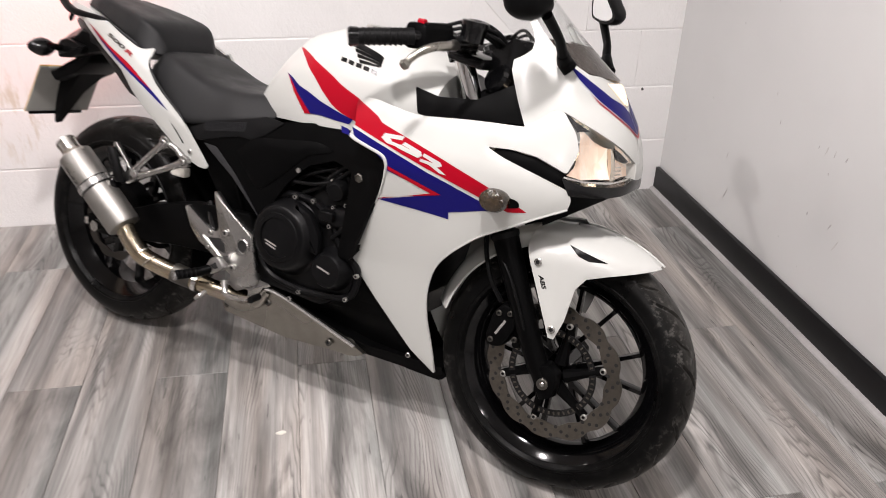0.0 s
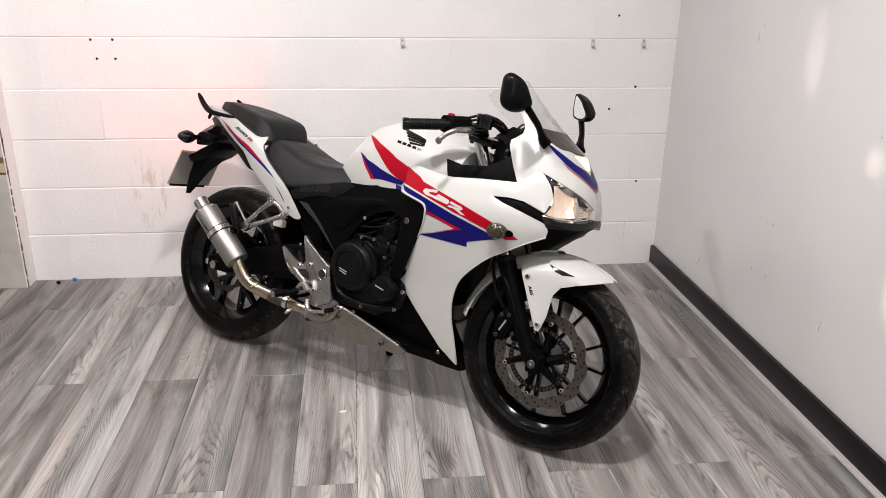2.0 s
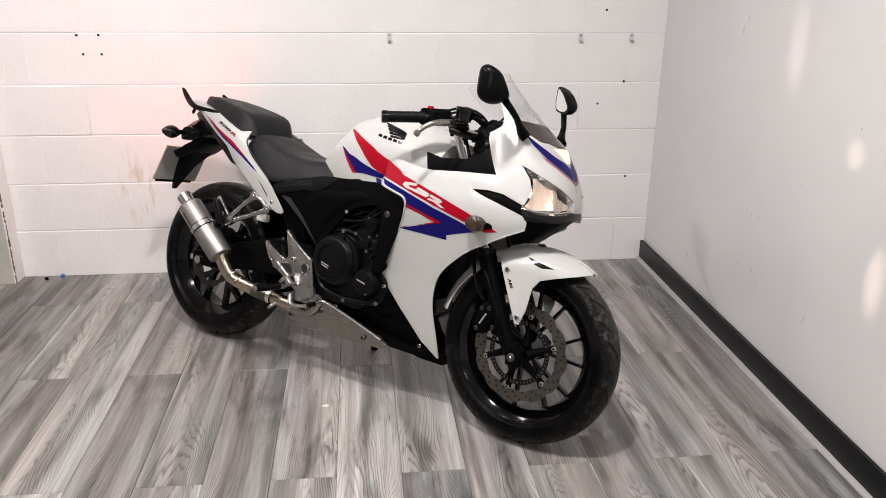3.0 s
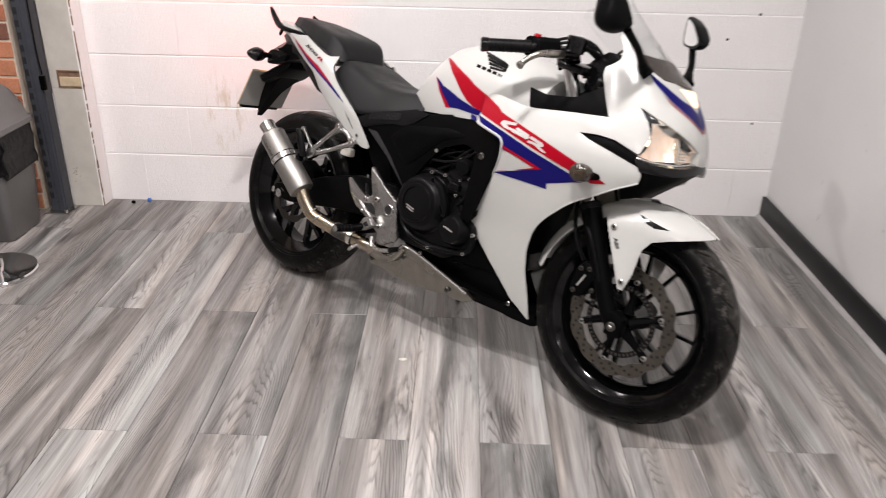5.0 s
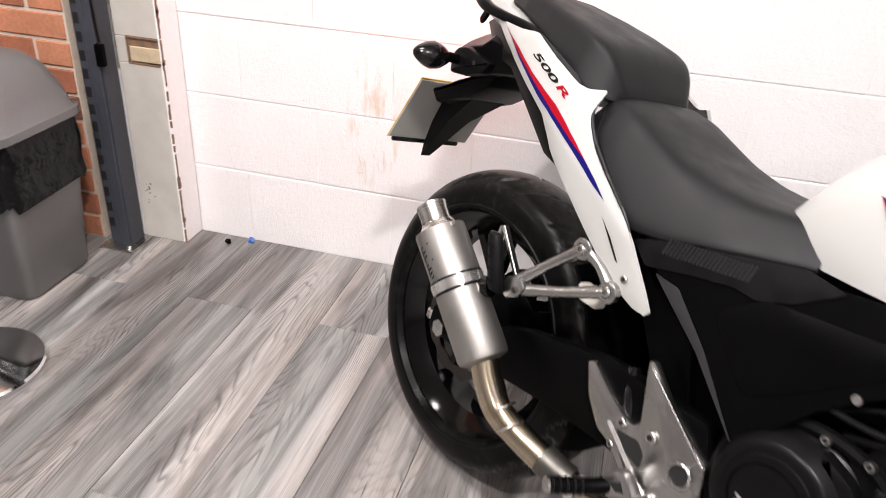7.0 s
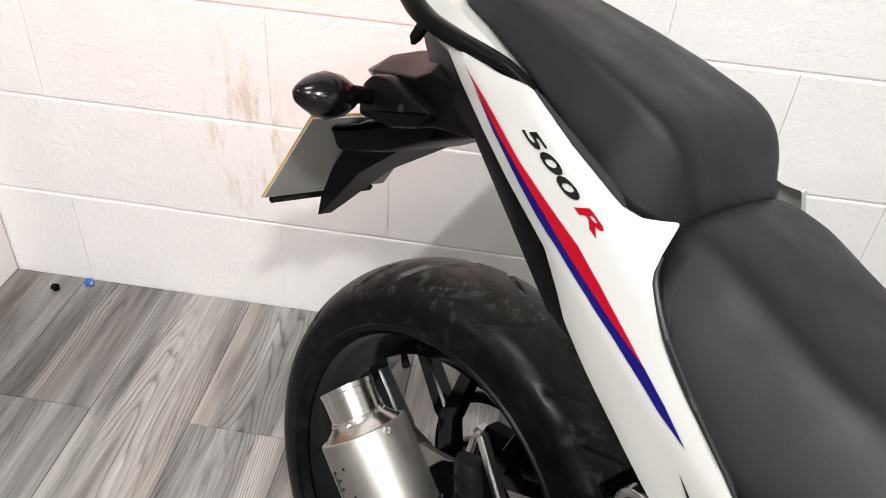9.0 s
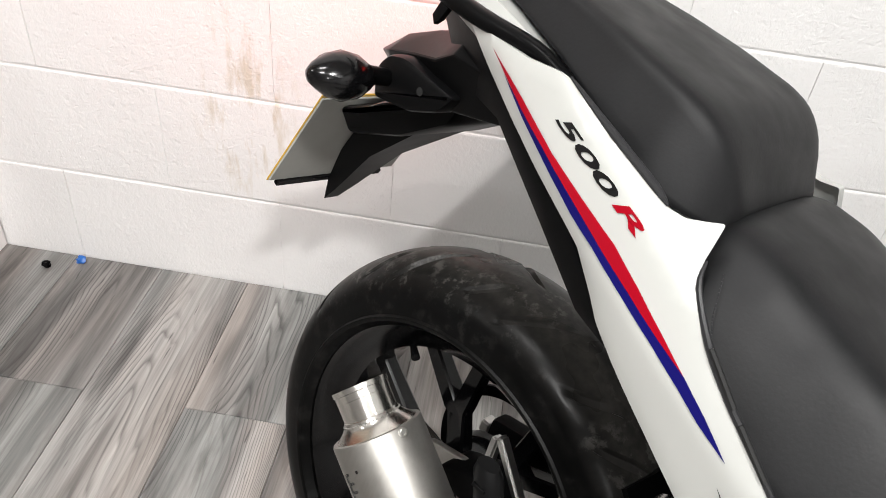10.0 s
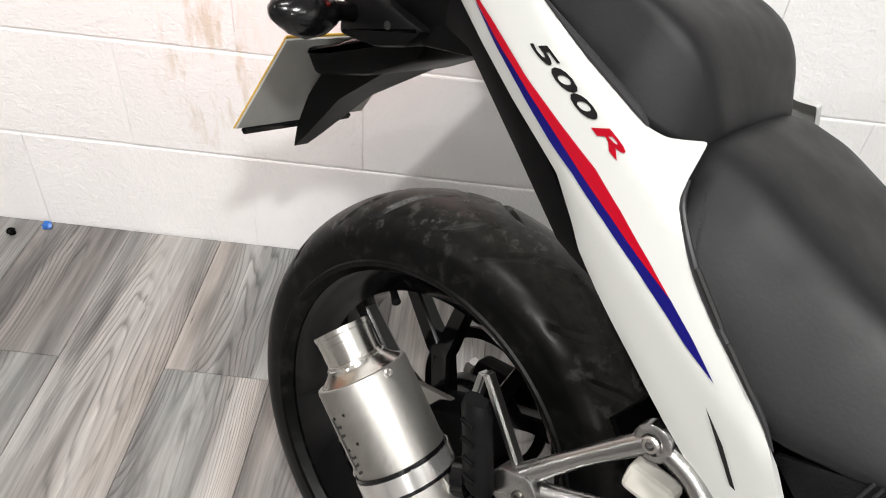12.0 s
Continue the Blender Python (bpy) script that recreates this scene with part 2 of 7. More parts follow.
PLATE = speckled("plate_back", (0.36, 0.355, 0.33), 0.5, 0, 40, 0.08)
SMOKE = material("smoked_lens", (0.03, 0.024, 0.02), 0.1, 0.0, Coat_Weight=0.3)
AMBER = speckled("ribbed_smoked_amber", (0.034, 0.024, 0.015), 0.16, 0, 130, 0.75, 0.5, 0.002, Coat_Weight=0.15)
MIRROR = material("mirror_glass", (0.85, 0.86, 0.86), 0.02, 1.0)
FACET = speckled("clear_lamp_facets", (0.62, 0.57, 0.50), 0.22, 1.0, 40, 0.1, 0.25, 0.002)
POLISH = speckled("turned_bright_steel", (0.60, 0.585, 0.55), 0.24, 1.0, 120, 0.08)


def brushed():
    m = material("brushed_steel", (0.50, 0.485, 0.455), 0.42, 1.0)
    g = Graph(m)
    fine, broad = g.noise(g.coords("Object", (260, 260, 30)), 1.0, 3), g.noise(g.coords(), 12, 3)
    g.put("Base Color", g.mix(0.5, g.ramp(fine, (0.3, (0.30, 0.290, 0.270)), (0.7, (0.37, 0.360, 0.338))), g.ramp(broad, (0.3, (0.31, 0.30, 0.278)), (0.7, (0.36, 0.352, 0.335)))))
    g.put("Roughness", g.ramp(fine, (0.3, 0.42), (0.7, 0.50)))
    return m


def tinted_pipe():
    m = material("heat_tinted_pipe", (0.5, 0.4, 0.26), 0.22, 1.0)
    g = Graph(m)
    n = g.noise(g.coords(), 14, 3)
    g.put("Base Color", g.ramp(n, (0.3, (0.36, 0.27, 0.17)), (0.5, (0.50, 0.43, 0.32)), (0.7, (0.44, 0.38, 0.32))))
    return m


def glowing(name, colour, strength, base=(0.5, 0.5, 0.5)):
    m = material(name, base, 0.2)
    b = m.node_tree.nodes["Principled BSDF"]
    b.inputs["Emission Color"].default_value = (*colour, 1)
    b.inputs["Emission Strength"].default_value = strength
    return m


def clear(name, tint=(1, 1, 1), rough=0.0, share=0.12):
    """Thin clear plastic: lets most light straight through and mirrors a little, more at a slant."""
    m = bpy.data.materials.new(name)
    m.use_nodes = True
    t = m.node_tree
    t.nodes.clear()
    o, mix = t.nodes.new("ShaderNodeOutputMaterial"), t.nodes.new("ShaderNodeMixShader")
    see, gl, fr = t.nodes.new("ShaderNodeBsdfTransparent"), t.nodes.new("ShaderNodeBsdfGlossy"), t.nodes.new("ShaderNodeLayerWeight")
    see.inputs[0].default_value = (*tint, 1)
    gl.inputs["Roughness"].default_value = rough
    fr.inputs[0].default_value = 0.5
    pw, ad = t.nodes.new("ShaderNodeMath"), t.nodes.new("ShaderNodeMath")
    pw.operation, ad.operation = "POWER", "MULTIPLY_ADD"
    pw.inputs[1].default_value = 4.0
    ad.inputs[1].default_value, ad.inputs[2].default_value = 0.55, 0.025
    t.links.new(fr.outputs["Facing"], pw.inputs[0])
    t.links.new(pw.outputs[0], ad.inputs[0])
    t.links.new(ad.outputs[0], mix.inputs[0])
    t.links.new(see.outputs[0], mix.inputs[1])
    t.links.new(gl.outputs[0], mix.inputs[2])
    t.links.new(mix.outputs[0], o.inputs[0])
    return m


BRUSHED, GOLD = brushed(), tinted_pipe()


def glow_bowl(name, strength):
    """A faceted lamp bowl; uneven warm emission imitates the bulb's light thrown back."""
    m = material(name, (0.42, 0.34, 0.28), 0.25)
    g = Graph(m)
    v = g.coords("Object", (1.0, 1.0, 0.45))
    cell = g.node("ShaderNodeTexVoronoi")
    cell.inputs["Scale"].default_value = 42.0
    g.link(v, cell.inputs["Vector"])
    broad = g.noise(v, 22, 3, 0.6, 0.5)
    g.put("Emission Color", g.mix(0.5, g.ramp(broad, (0.38, (0.62, 0.36, 0.22)), (0.50, (1.0, 0.68, 0.50)), (0.60, (1.0, 0.93, 0.87))), g.ramp(cell.outputs["Color"], (0.15, (0.80, 0.52, 0.36)), (0.5, (1.0, 0.82, 0.68)), (0.85, (1.0, 0.95, 0.90)))))
    g.b.inputs["Emission Strength"].default_value = strength
    g.bump(cell.outputs["Distance"], 0.5, 0.004)
    return m


LOWBEAM, HIGHBEAM = glow_bowl("glowing_low_beam_bowl", 0.52), glow_bowl("glowing_high_beam_bowl", 0.42)
BULB = glowing("lit_bulb", (1.0, 0.80, 0.55), 5.0)
AMBERLIT = glowing("position_glow", (1.0, 0.72, 0.42), 1.3, (0.7, 0.6, 0.5))
REDLIT = glowing("tail_glow", (1.0, 0.03, 0.02), 2.5, (0.3, 0.01, 0.01))
CLEAR = clear("clear_screen", (0.985, 0.99, 0.99))
LENS = clear("clear_lens", (0.97, 0.97, 0.96), 0.02)

CREAM = speckled("worn_cream_paint", (0.50, 0.485, 0.44), 0.5, 0, 14, 0.16, 0.1, 0.001)
BARE = speckled("bare_yellowed_plaster", (0.58, 0.47, 0.31), 0.8, 0, 40, 0.3, 0.3, 0.002)
SHIELD = speckled("heat_dulled_steel", (0.30, 0.285, 0.255), 0.26, 1.0, 30, 0.15)
MARK = speckled("scuff_grey", (0.40, 0.39, 0.38), 0.7, 0, 90, 0.4)
RUST = speckled("rusty_steel", (0.21, 0.13, 0.08), 0.8, 0.0, 50, 0.5, 0.3, 0.002)
RACK = speckled("blue_grey_steel", (0.042, 0.046, 0.056), 0.42, 0.0, 60, 0.2, Specular_IOR_Level=0.3)
BINP = speckled("grey_bin_plastic", (0.125, 0.124, 0.122), 0.34, 0, 120, 0.06, 0.04, 0.0005)
BAG = speckled("black_bin_bag", (0.003, 0.003, 0.0035), 0.22, 0, 24, 0.3, 0.9, 0.012, Specular_IOR_Level=0.22)
BLUEBIT = speckled("blue_plastic", (0.02, 0.12, 0.42), 0.4)
JOINT = speckled("pale_mortar", (0.62, 0.53, 0.43), 0.9, 0, 120, 0.15, 0.3, 0.002)


def brick_clay():
    m = material("red_brick", (0.33, 0.10, 0.045), 0.85)
    g = Graph(m)
    v = g.coords("Object", (1, 1, 1), 23.0)
    fine, broad = g.noise(v, 90, 4), g.noise(v, 9, 3)
    info = g.node("ShaderNodeObjectInfo")
    tone = g.ramp(info.outputs["Random"], (0.0, (0.12, 0.066, 0.050)), (0.18, (0.34, 0.120, 0.066)), (0.6, (0.46, 0.170, 0.090)), (1.0, (0.54, 0.23, 0.125)))
    c = g.mix(0.6, tone, g.ramp(broad, (0.3, 0.6), (0.7, 1.15)), "MULTIPLY")
    g.put("Base Color", g.mix(0.4, c, g.ramp(fine, (0.3, 0.55), (0.65, 1.1)), "MULTIPLY"))
    g.bump(fine, 0.4, 0.003)
    return m


BRICK = brick_clay()


def tyre_rubber(name, cx, cz, crown):
    """Rubber whose crown is worn and dusty; the shoulders stay black."""
    m = material(name, (0.006, 0.006, 0.006), 0.42, 0, Specular_IOR_Level=0.09)
    g = Graph(m)
    tc = g.node("ShaderNodeTexCoord")
    mp = g.node("ShaderNodeMapping")
    mp.inputs["Location"].default_value, mp.inputs["Scale"].default_value = (-cx, 0, -cz), (1, 0, 1)
    g.link(tc.outputs["Object"], mp.inputs["Vector"])
    ln = g.node("ShaderNodeVectorMath", operation="LENGTH")
    g.link(mp.outputs[0], ln.inputs[0])
    sub = g.node("ShaderNodeMath", operation="SUBTRACT")
    g.link(ln.outputs["Value"], sub.inputs[0])
    sub.inputs[1].default_value = crown - 0.05
    top = g.ramp(g.node_scaled(sub.outputs[0], 10.0), (0.10, 0.0), (0.34, 0.30), (0.46, 1.0))
    v = tc.outputs["Object"]
    fine, broad, speck = g.noise(v, 90, 4), g.noise(v, 7, 3), g.noise(v, 55, 5, 0.7)
    black = g.ramp(broad, (0.35, 0.0008), (0.65, 0.0030))
    worn = g.ramp(fine, (0.3, (0.016, 0.0155, 0.0145)), (0.7, (0.032, 0.030, 0.027)))
    c = g.mix(top, black, worn)
    dust = g.mix(1.0, g.ramp(speck, (0.53, 0.0), (0.62, 0.75)), g.ramp(broad, (0.42, 0.0), (0.54, 1.0)), "MULTIPLY")
    tread = g.ramp(g.node_scaled(sub.outputs[0], 10.0), (0.10, 0.12), (0.30, 1.0))
    geo = g.node("ShaderNodeNewGeometry")
    hollow = g.ramp(geo.outputs["Pointiness"], (0.40, 1.0), (0.485, 0.0))
    c = g.mix(g.mix(1.0, hollow, (0.75, 0.75, 0.75), "MULTIPLY"), c, (0.055, 0.052, 0.049))
    g.put("Base Color", g.mix(g.mix(1.0, dust, tread, "MULTIPLY"), c, (0.075, 0.071, 0.066)))
    g.put("Roughness", g.ramp(broad, (0.3, 0.24), (0.7, 0.42)))
    g.bump(fine, 0.2, 0.001)
    return m


TYRE_F, TYRE_R = tyre_rubber("front_tyre_rubber", 1.371, 0.297, 0.295), tyre_rubber("rear_tyre_rubber", 0.0, 0.307, 0.307)

TAILP = speckled("sheen_black_plastic", (0.0030, 0.0030, 0.0032), 0.32, 0, 160, 0.25, 0.08, 0.0006, Specular_IOR_Level=0.08)


# ---- building helpers ----
def part(name, bm, mat, parent=None, label="", m=None):
    """Links a bmesh as one mesh object, under a thing or a part."""
    me = bpy.data.meshes.new(name)
    bm.to_mesh(me)
    bm.free()
    ob = new(name, me)
    for x in mat if isinstance(mat, (list, tuple)) else [mat]:
        me.materials.append(x)
    if m is not None:
        ob.matrix_basis = m
    if parent is not None:
        ob.parent = parent
    if label:
        ob["label"] = label
    return ob


def smooth(bm, angle=26):
    bm.normal_update()
    lim = radians(angle)
    for f in bm.faces:
        f.smooth = True
    for e in bm.edges:
        if len(e.link_faces) == 2 and e.calc_face_angle(0) > lim:
            e.smooth = False
    return bm


def box(x0, y0, z0, x1, y1, z1, bevel=0.0, seg=1, bm=None):
    own = bmesh.new()
    bmesh.ops.create_cube(own, size=1)
    for v in own.verts:
        v.co = Vector(((x0 + x1) / 2 + v.co.x * (x1 - x0), (y0 + y1) / 2 + v.co.y * (y1 - y0), (z0 + z1) / 2 + v.co.z * (z1 - z0)))
    if bevel:
        bmesh.ops.bevel(own, geom=own.edges[:], offset=bevel, segments=seg, affect="EDGES", profile=0.5)
    if bm is None:
        return own
    return join(bm, own)


def join(bm, other):
    me = bpy.data.meshes.new("tmp")
    other.to_mesh(me)
    other.free()
    bm.from_mesh(me)
    bpy.data.meshes.remove(me)
    return bm


# ---- the motorcycle's outer forms, in its own metres: x ahead, y to its left, z up from the rear tyre's foot ----
def eased(x, xs, ys, soft=0.02):
    """Values between stations, with the corners rounded off."""
    return sum(np.interp(x + soft * k, xs, ys) for k in (-1, -0.5, 0, 0.5, 1)) / 5


def superq(c, n):
    return np.sign(c) * np.abs(c) ** (2 / n)


def cowl_half(x, z):
    b = eased(z, (0.15, 0.25, 0.45, 0.60, 0.69, 0.73, 0.78, 0.86, 0.94, 1.02), (0.05, 0.078, 0.130, 0.172, 0.202, 0.205, 0.194, 0.172, 0.148, 0.118), 0.008)
    return b + 0.012 * np.clip((1.10 - x) / 0.15, 0, 1) * np.clip((z - 0.45) / 0.2, 0, 1)


def cowl_tip(z):
    return eased(z, (0.60, 0.72, 0.76, 0.83, 0.93, 1.02), (1.44, 1.452, 1.455, 1.434, 1.368, 1.29))


def cowl(q, z):
    """The fairing's skin on the right: q runs along the flank, and round the nose from 0 to 0.36 at its ridge."""
    if q <= 0:
        return np.array((1.2 + q, -cowl_half(1.2 + q, z), z))
    f, n = math.radians(90 * min(q / 0.36, 1.0)), 2.25
    a = cowl_tip(z) - 1.2
    return np.array((1.2 + a * superq(math.sin(f), n), -cowl_half(1.2, z) * superq(math.cos(f), n), z))


def tank(x, s):
    """The tank's skin: s runs from the ridge (0) down to the lower edge (1)."""
    zt = eased(x, (0.482, 0.503, 0.54, 0.585, 0.63, 0.70, 0.78, 0.86, 0.95, 1.04), (0.735, 0.79, 0.845, 0.895, 0.930, 0.953, 0.962, 0.955, 0.93, 0.895), 0.012)
    zb = eased(x, (0.46, 0.80, 0.86, 1.04), (0.712, 0.732, 0.74, 0.78))
    w = eased(x, (0.482, 0.508, 0.56, 0.65, 0.75, 0.88, 1.04), (0.06, 0.088, 0.112, 0.145, 0.168, 0.182, 0.165))
    f = math.radians(90 * s)
    # full shoulders, then tucked in at the knee
    tuck = 1 - 0.16 * max(0.0, s - 0.62) / 0.38
    return np.array((x, -w * superq(math.sin(f), 2.5) * tuck, zb + (zt - zb) * superq(math.cos(f), 2.0)))


def tail_half(x, z):
    """Widest along the crease that the flash follows; folded in towards the seat above it."""
    b = eased(x, (-0.35, -0.1, 0.05, 0.16, 0.22, 0.29, 0.36, 0.42), (0.06, 0.132, 0.162, 0.180, 0.179, 0.170, 0.163, 0.157), 0.03)
    d = z - (0.842 - 0.55 * x)
    return b - 0.12 * max(0.0, d) - 0.7 * max(0.0, d - 0.055) - 0.22 * max(0.0, -d)


def tail(x, z):
    return np.array((x, -tail_half(x, z), z))


def flat(l):
    return lambda x, z: np.array((x, -l, z))


# ---- form helpers ----
from mathutils.geometry import delaunay_2d_cdt


def inside(p, poly):
    x, y, hit = p[0], p[1], False
    for (x0, y0), (x1, y1) in zip(poly, poly[1:] + poly[:1]):
        if (y0 > y) != (y1 > y) and x < (x1 - x0) * (y - y0) / (y1 - y0) + x0:
            hit = not hit
    return hit


def rounded(poly, r):
    """Cuts each corner of an outline into a short curve of about r."""
    if not r:
        return list(poly)
    out = []
    n = len(poly)
    for i in range(n):
        a, b, c = (Vector(poly[k % n]) for k in (i - 1, i, i + 1))
        da, dc = (a - b), (c - b)
        ra, rc = min(r, da.length * 0.45), min(r, dc.length * 0.45)
        p, q = b + da.normalized() * ra, b + dc.normalized() * rc
        for k in range(4):
            t = k / 3
            out.append(tuple(p * (1 - t) ** 2 + b * 2 * t * (1 - t) + q * t * t))
    return out


def dense(poly, step):
    out = []
    for a, b in zip(poly, poly[1:] + poly[:1]):
        n = max(1, int(math.dist(a, b) / step + 0.5))
        out += [(a[0] + (b[0] - a[0]) * k / n, a[1] + (b[1] - a[1]) * k / n) for k in range(n)]
    return out


def skin_point(fn, u, v, lift):
    p, e = fn(u, v), 1e-3
    n = np.cross(fn(u + e, v) - p, fn(u, v + e) - p)
    n = n / (np.linalg.norm(n) + 1e-12)
    c = np.array((min(p[0], 1.2), 0.0, 0.80 if fn is tank else p[2]))
    if fn is tank and abs(p[1]) < 1e-4:
        n = np.array((0, 0, 1.0))
    if n @ (p - c) < 0:
        n = -n
    return p + n * lift


def panel(fn, outline, step=0.012, thick=0.004, lift=0.0, roll=0.0015, corner=0.0, mirror=False):
    """A shell over part of a skin: its outline is given in the skin's two coordinates."""
    poly = dense(rounded(outline, corner), step)
    us, vs = [p[0] for p in poly], [p[1] for p in poly]
    pts = list(poly)
    i = 0
    v = min(vs) + step / 2
    while v < max(vs):
        u = min(us) + step / 2 + (step / 2 if i % 2 else 0)
        while u < max(us):
            if inside((u, v), poly) and min((u - a) ** 2 + (v - b) ** 2 for a, b in poly) > (0.55 * step) ** 2:
                pts.append((u, v))
            u += step
        v += step
        i += 1
    n = len(poly)
    out = delaunay_2d_cdt([Vector(p) for p in pts], [(k, (k + 1) % n) for k in range(n)], [], 1, 1e-7)
    verts, faces = out[0], out[2]
    bm = bmesh.new()
    edge_count = {}
    for f in faces:
        for a, b in zip(f, list(f[1:]) + [f[0]]):
            key = (min(a, b), max(a, b))
            edge_count[key] = edge_count.get(key, 0) + 1
    rim = {k for e, c in edge_count.items() if c == 1 for k in e}
    side = -1 if mirror else 1
    top = [bm.verts.new(Vector(skin_point(fn, p[0], p[1], lift - (roll if k in rim else 0))) * Vector((1, 1, 1)) if side == 1 else
                        Vector(skin_point(fn, p[0], p[1], lift - (roll if k in rim else 0))) @ Matrix.Diagonal((1, -1, 1))) for k, p in enumerate(verts)]
    for f in faces:
        bm.faces.new([top[k] for k in f])
    if thick:
        low = {k: bm.verts.new(Vector(skin_point(fn, verts[k][0], verts[k][1], lift - thick - roll)) @ Matrix.Diagonal((1, side, 1))) for k in rim}
        for (a, b), c in edge_count.items():
            if c == 1:
                bm.faces.new((top[a], top[b], low[b], low[a]))
    bmesh.ops.recalc_face_normals(bm, faces=bm.faces[:])
    # the shell's outside looks away from the middle plane
    area = sum(f.normal.y * f.calc_area() for f in bm.faces)
    if area * side > 0:
        bmesh.ops.reverse_faces(bm, faces=bm.faces[:])
    return smooth(bm, 50)


def pair(name, parent, mat, *args, label="", **more):
    """The same panel on both flanks."""
    a = part(name, panel(*args, **more), mat, parent, label)
    part(name, panel(*args, mirror=True, **more), mat, parent, label)
    return a


def slab(outline, y0, y1, bevel=0.002, corner=0.0):
    """A plate cut to an outline in x and z, between two y."""
    poly = rounded(outline, corner)
    bm = bmesh.new()
    a = [bm.verts.new((x, y0, z)) for x, z in poly]
    b = [bm.verts.new((x, y1, z)) for x, z in poly]
    bm.faces.new(a), bm.faces.new(b[::-1])
    for i in range(len(poly)):
        j = (i + 1) % len(poly)
        bm.faces.new((a[i], b[i], b[j], a[j]))
    bmesh.ops.recalc_face_normals(bm, faces=bm.faces[:])
    if bevel:
        rim = [e for e in bm.edges if abs(e.verts[0].co.y - e.verts[1].co.y) < 1e-6]
        bmesh.ops.bevel(bm, geom=rim, offset=bevel, segments=2, affect="EDGES", profile=0.5)
    return smooth(bm, 24)


def curve_points(points, per=6):
    """A smooth line through the points."""
    P = [Vector(p) for p in points]
    if len(P) < 3:
        return P
    out = []
    for i in range(len(P) - 1):
        a, b, c, d = P[max(i - 1, 0)], P[i], P[i + 1], P[min(i + 2, len(P) - 1)]
        for k in range(per):
            t = k / per
            out.append(0.5 * (2 * b + (c - a) * t + (2 * a - 5 * b + 4 * c - d) * t * t + (3 * b - a - 3 * c + d) * t ** 3))
    return out + [P[-1]]


def tube(points, radius, sides=12, per=6, cap=True, bm=None):
    """A round bar along a line; radius may be a number or one for each given point."""
    own = bmesh.new() if bm is None else bm
    line = curve_points(points, per)
    n = len(line)
    radii = [radius] * n if not hasattr(radius, "__len__") else [float(np.interp(i / (n - 1) * (len(radius) - 1), range(len(radius)), radius)) for i in range(n)]
    side = None
    rings = []
    for i, p in enumerate(line):
        d = (line[min(i + 1, n - 1)] - line[max(i - 1, 0)]).normalized()
        if side is None:
            side = d.orthogonal().normalized()
        side = (side - d * side.dot(d)).normalized()
        up = d.cross(side)
        rings.append([own.verts.new(p + (side * math.cos(a) + up * math.sin(a)) * radii[i]) for a in (2 * math.pi * k / sides for k in range(sides))])
    for p, q in zip(rings, rings[1:]):
        for k in range(sides):
            own.faces.new((p[k], p[(k + 1) % sides], q[(k + 1) % sides], q[k]))
    if cap:
        own.faces.new(rings[0][::-1]), own.faces.new(rings[-1])
    return smooth(own, 40)


def turned(profile, a, b, sides=40):
    """Turns (distance along, radius) about the line from a to b."""
    a, b = Vector(a), Vector(b)
    d = (b - a).normalized()
    s = d.orthogonal().normalized()
    t = d.cross(s)
    bm = bmesh.new()
    rings = []
    for h, r in profile:
        rings.append([bm.verts.new(a + d * h + (s * math.cos(k) + t * math.sin(k)) * max(r, 1e-5)) for k in (2 * math.pi * j / sides for j in range(sides))])
    for p, q in zip(rings, rings[1:]):
        for k in range(sides):
            bm.faces.new((p[k], p[(k + 1) % sides], q[(k + 1) % sides], q[k]))
    bmesh.ops.remove_doubles(bm, verts=bm.verts[:], dist=1e-5)
    bmesh.ops.recalc_face_normals(bm, faces=bm.faces[:])
    return smooth(bm, 35)


def loft(sections, caps=True):
    """Joins closed rings of the same count of points."""
    bm = bmesh.new()
    rings = [[bm.verts.new(p) for p in s] for s in sections]
    n = len(rings[0])
    for p, q in zip(rings, rings[1:]):
        for k in range(n):
            bm.faces.new((p[k], p[(k + 1) % n], q[(k + 1) % n], q[k]))
    if caps:
        bm.faces.new(rings[0][::-1]), bm.faces.new(rings[-1])
    bmesh.ops.recalc_face_normals(bm, faces=bm.faces[:])
    return smooth(bm, 50)


def bar_between(a, b, w, h, bevel=0.002):
    """A straight flat bar from a to b: w across it, h along the bike's width."""
    a, b = Vector(a), Vector(b)
    d0 = (b - a).normalized()
    s0 = d0.cross(Vector((0, 1, 0))).normalized()
    u0 = s0.cross(d0)
    ring = lambda p: [p + s0 * w * i / 2 + u0 * h * j / 2 for i, j in ((-1, -1), (1, -1), (1, 1), (-1, 1))]
    bm = loft([ring(a), ring(b)])
    bmesh.ops.bevel(bm, geom=bm.edges[:], offset=bevel, segments=2, affect="EDGES")
    return smooth(bm, 40)


def hexbolt(x, y, z, r=0.006, out=0.005, name="bolt", parent=None, mat=None, way=-1):
    """A socket-head bolt that looks out along y."""
    prof = [(0, 0), (0, r), (out * 0.7, r), (out, r * 0.8), (out, r * 0.5), (out * 0.4, r * 0.45), (out * 0.4, 0)]
    bm = turned(prof, (x, y, z), (x, y + way * 0.01, z), 12)
    # socket faces get the black, for the shade in the recess
    for f in bm.faces:
        q = f.calc_center_median()
        f.material_index = 1 if math.hypot(q.x - x, q.z - z) < 0.47 * r and abs(q.y - y) > 0.2 * out else 0
    return part(name, bm, (mat, SHADEB), parent)


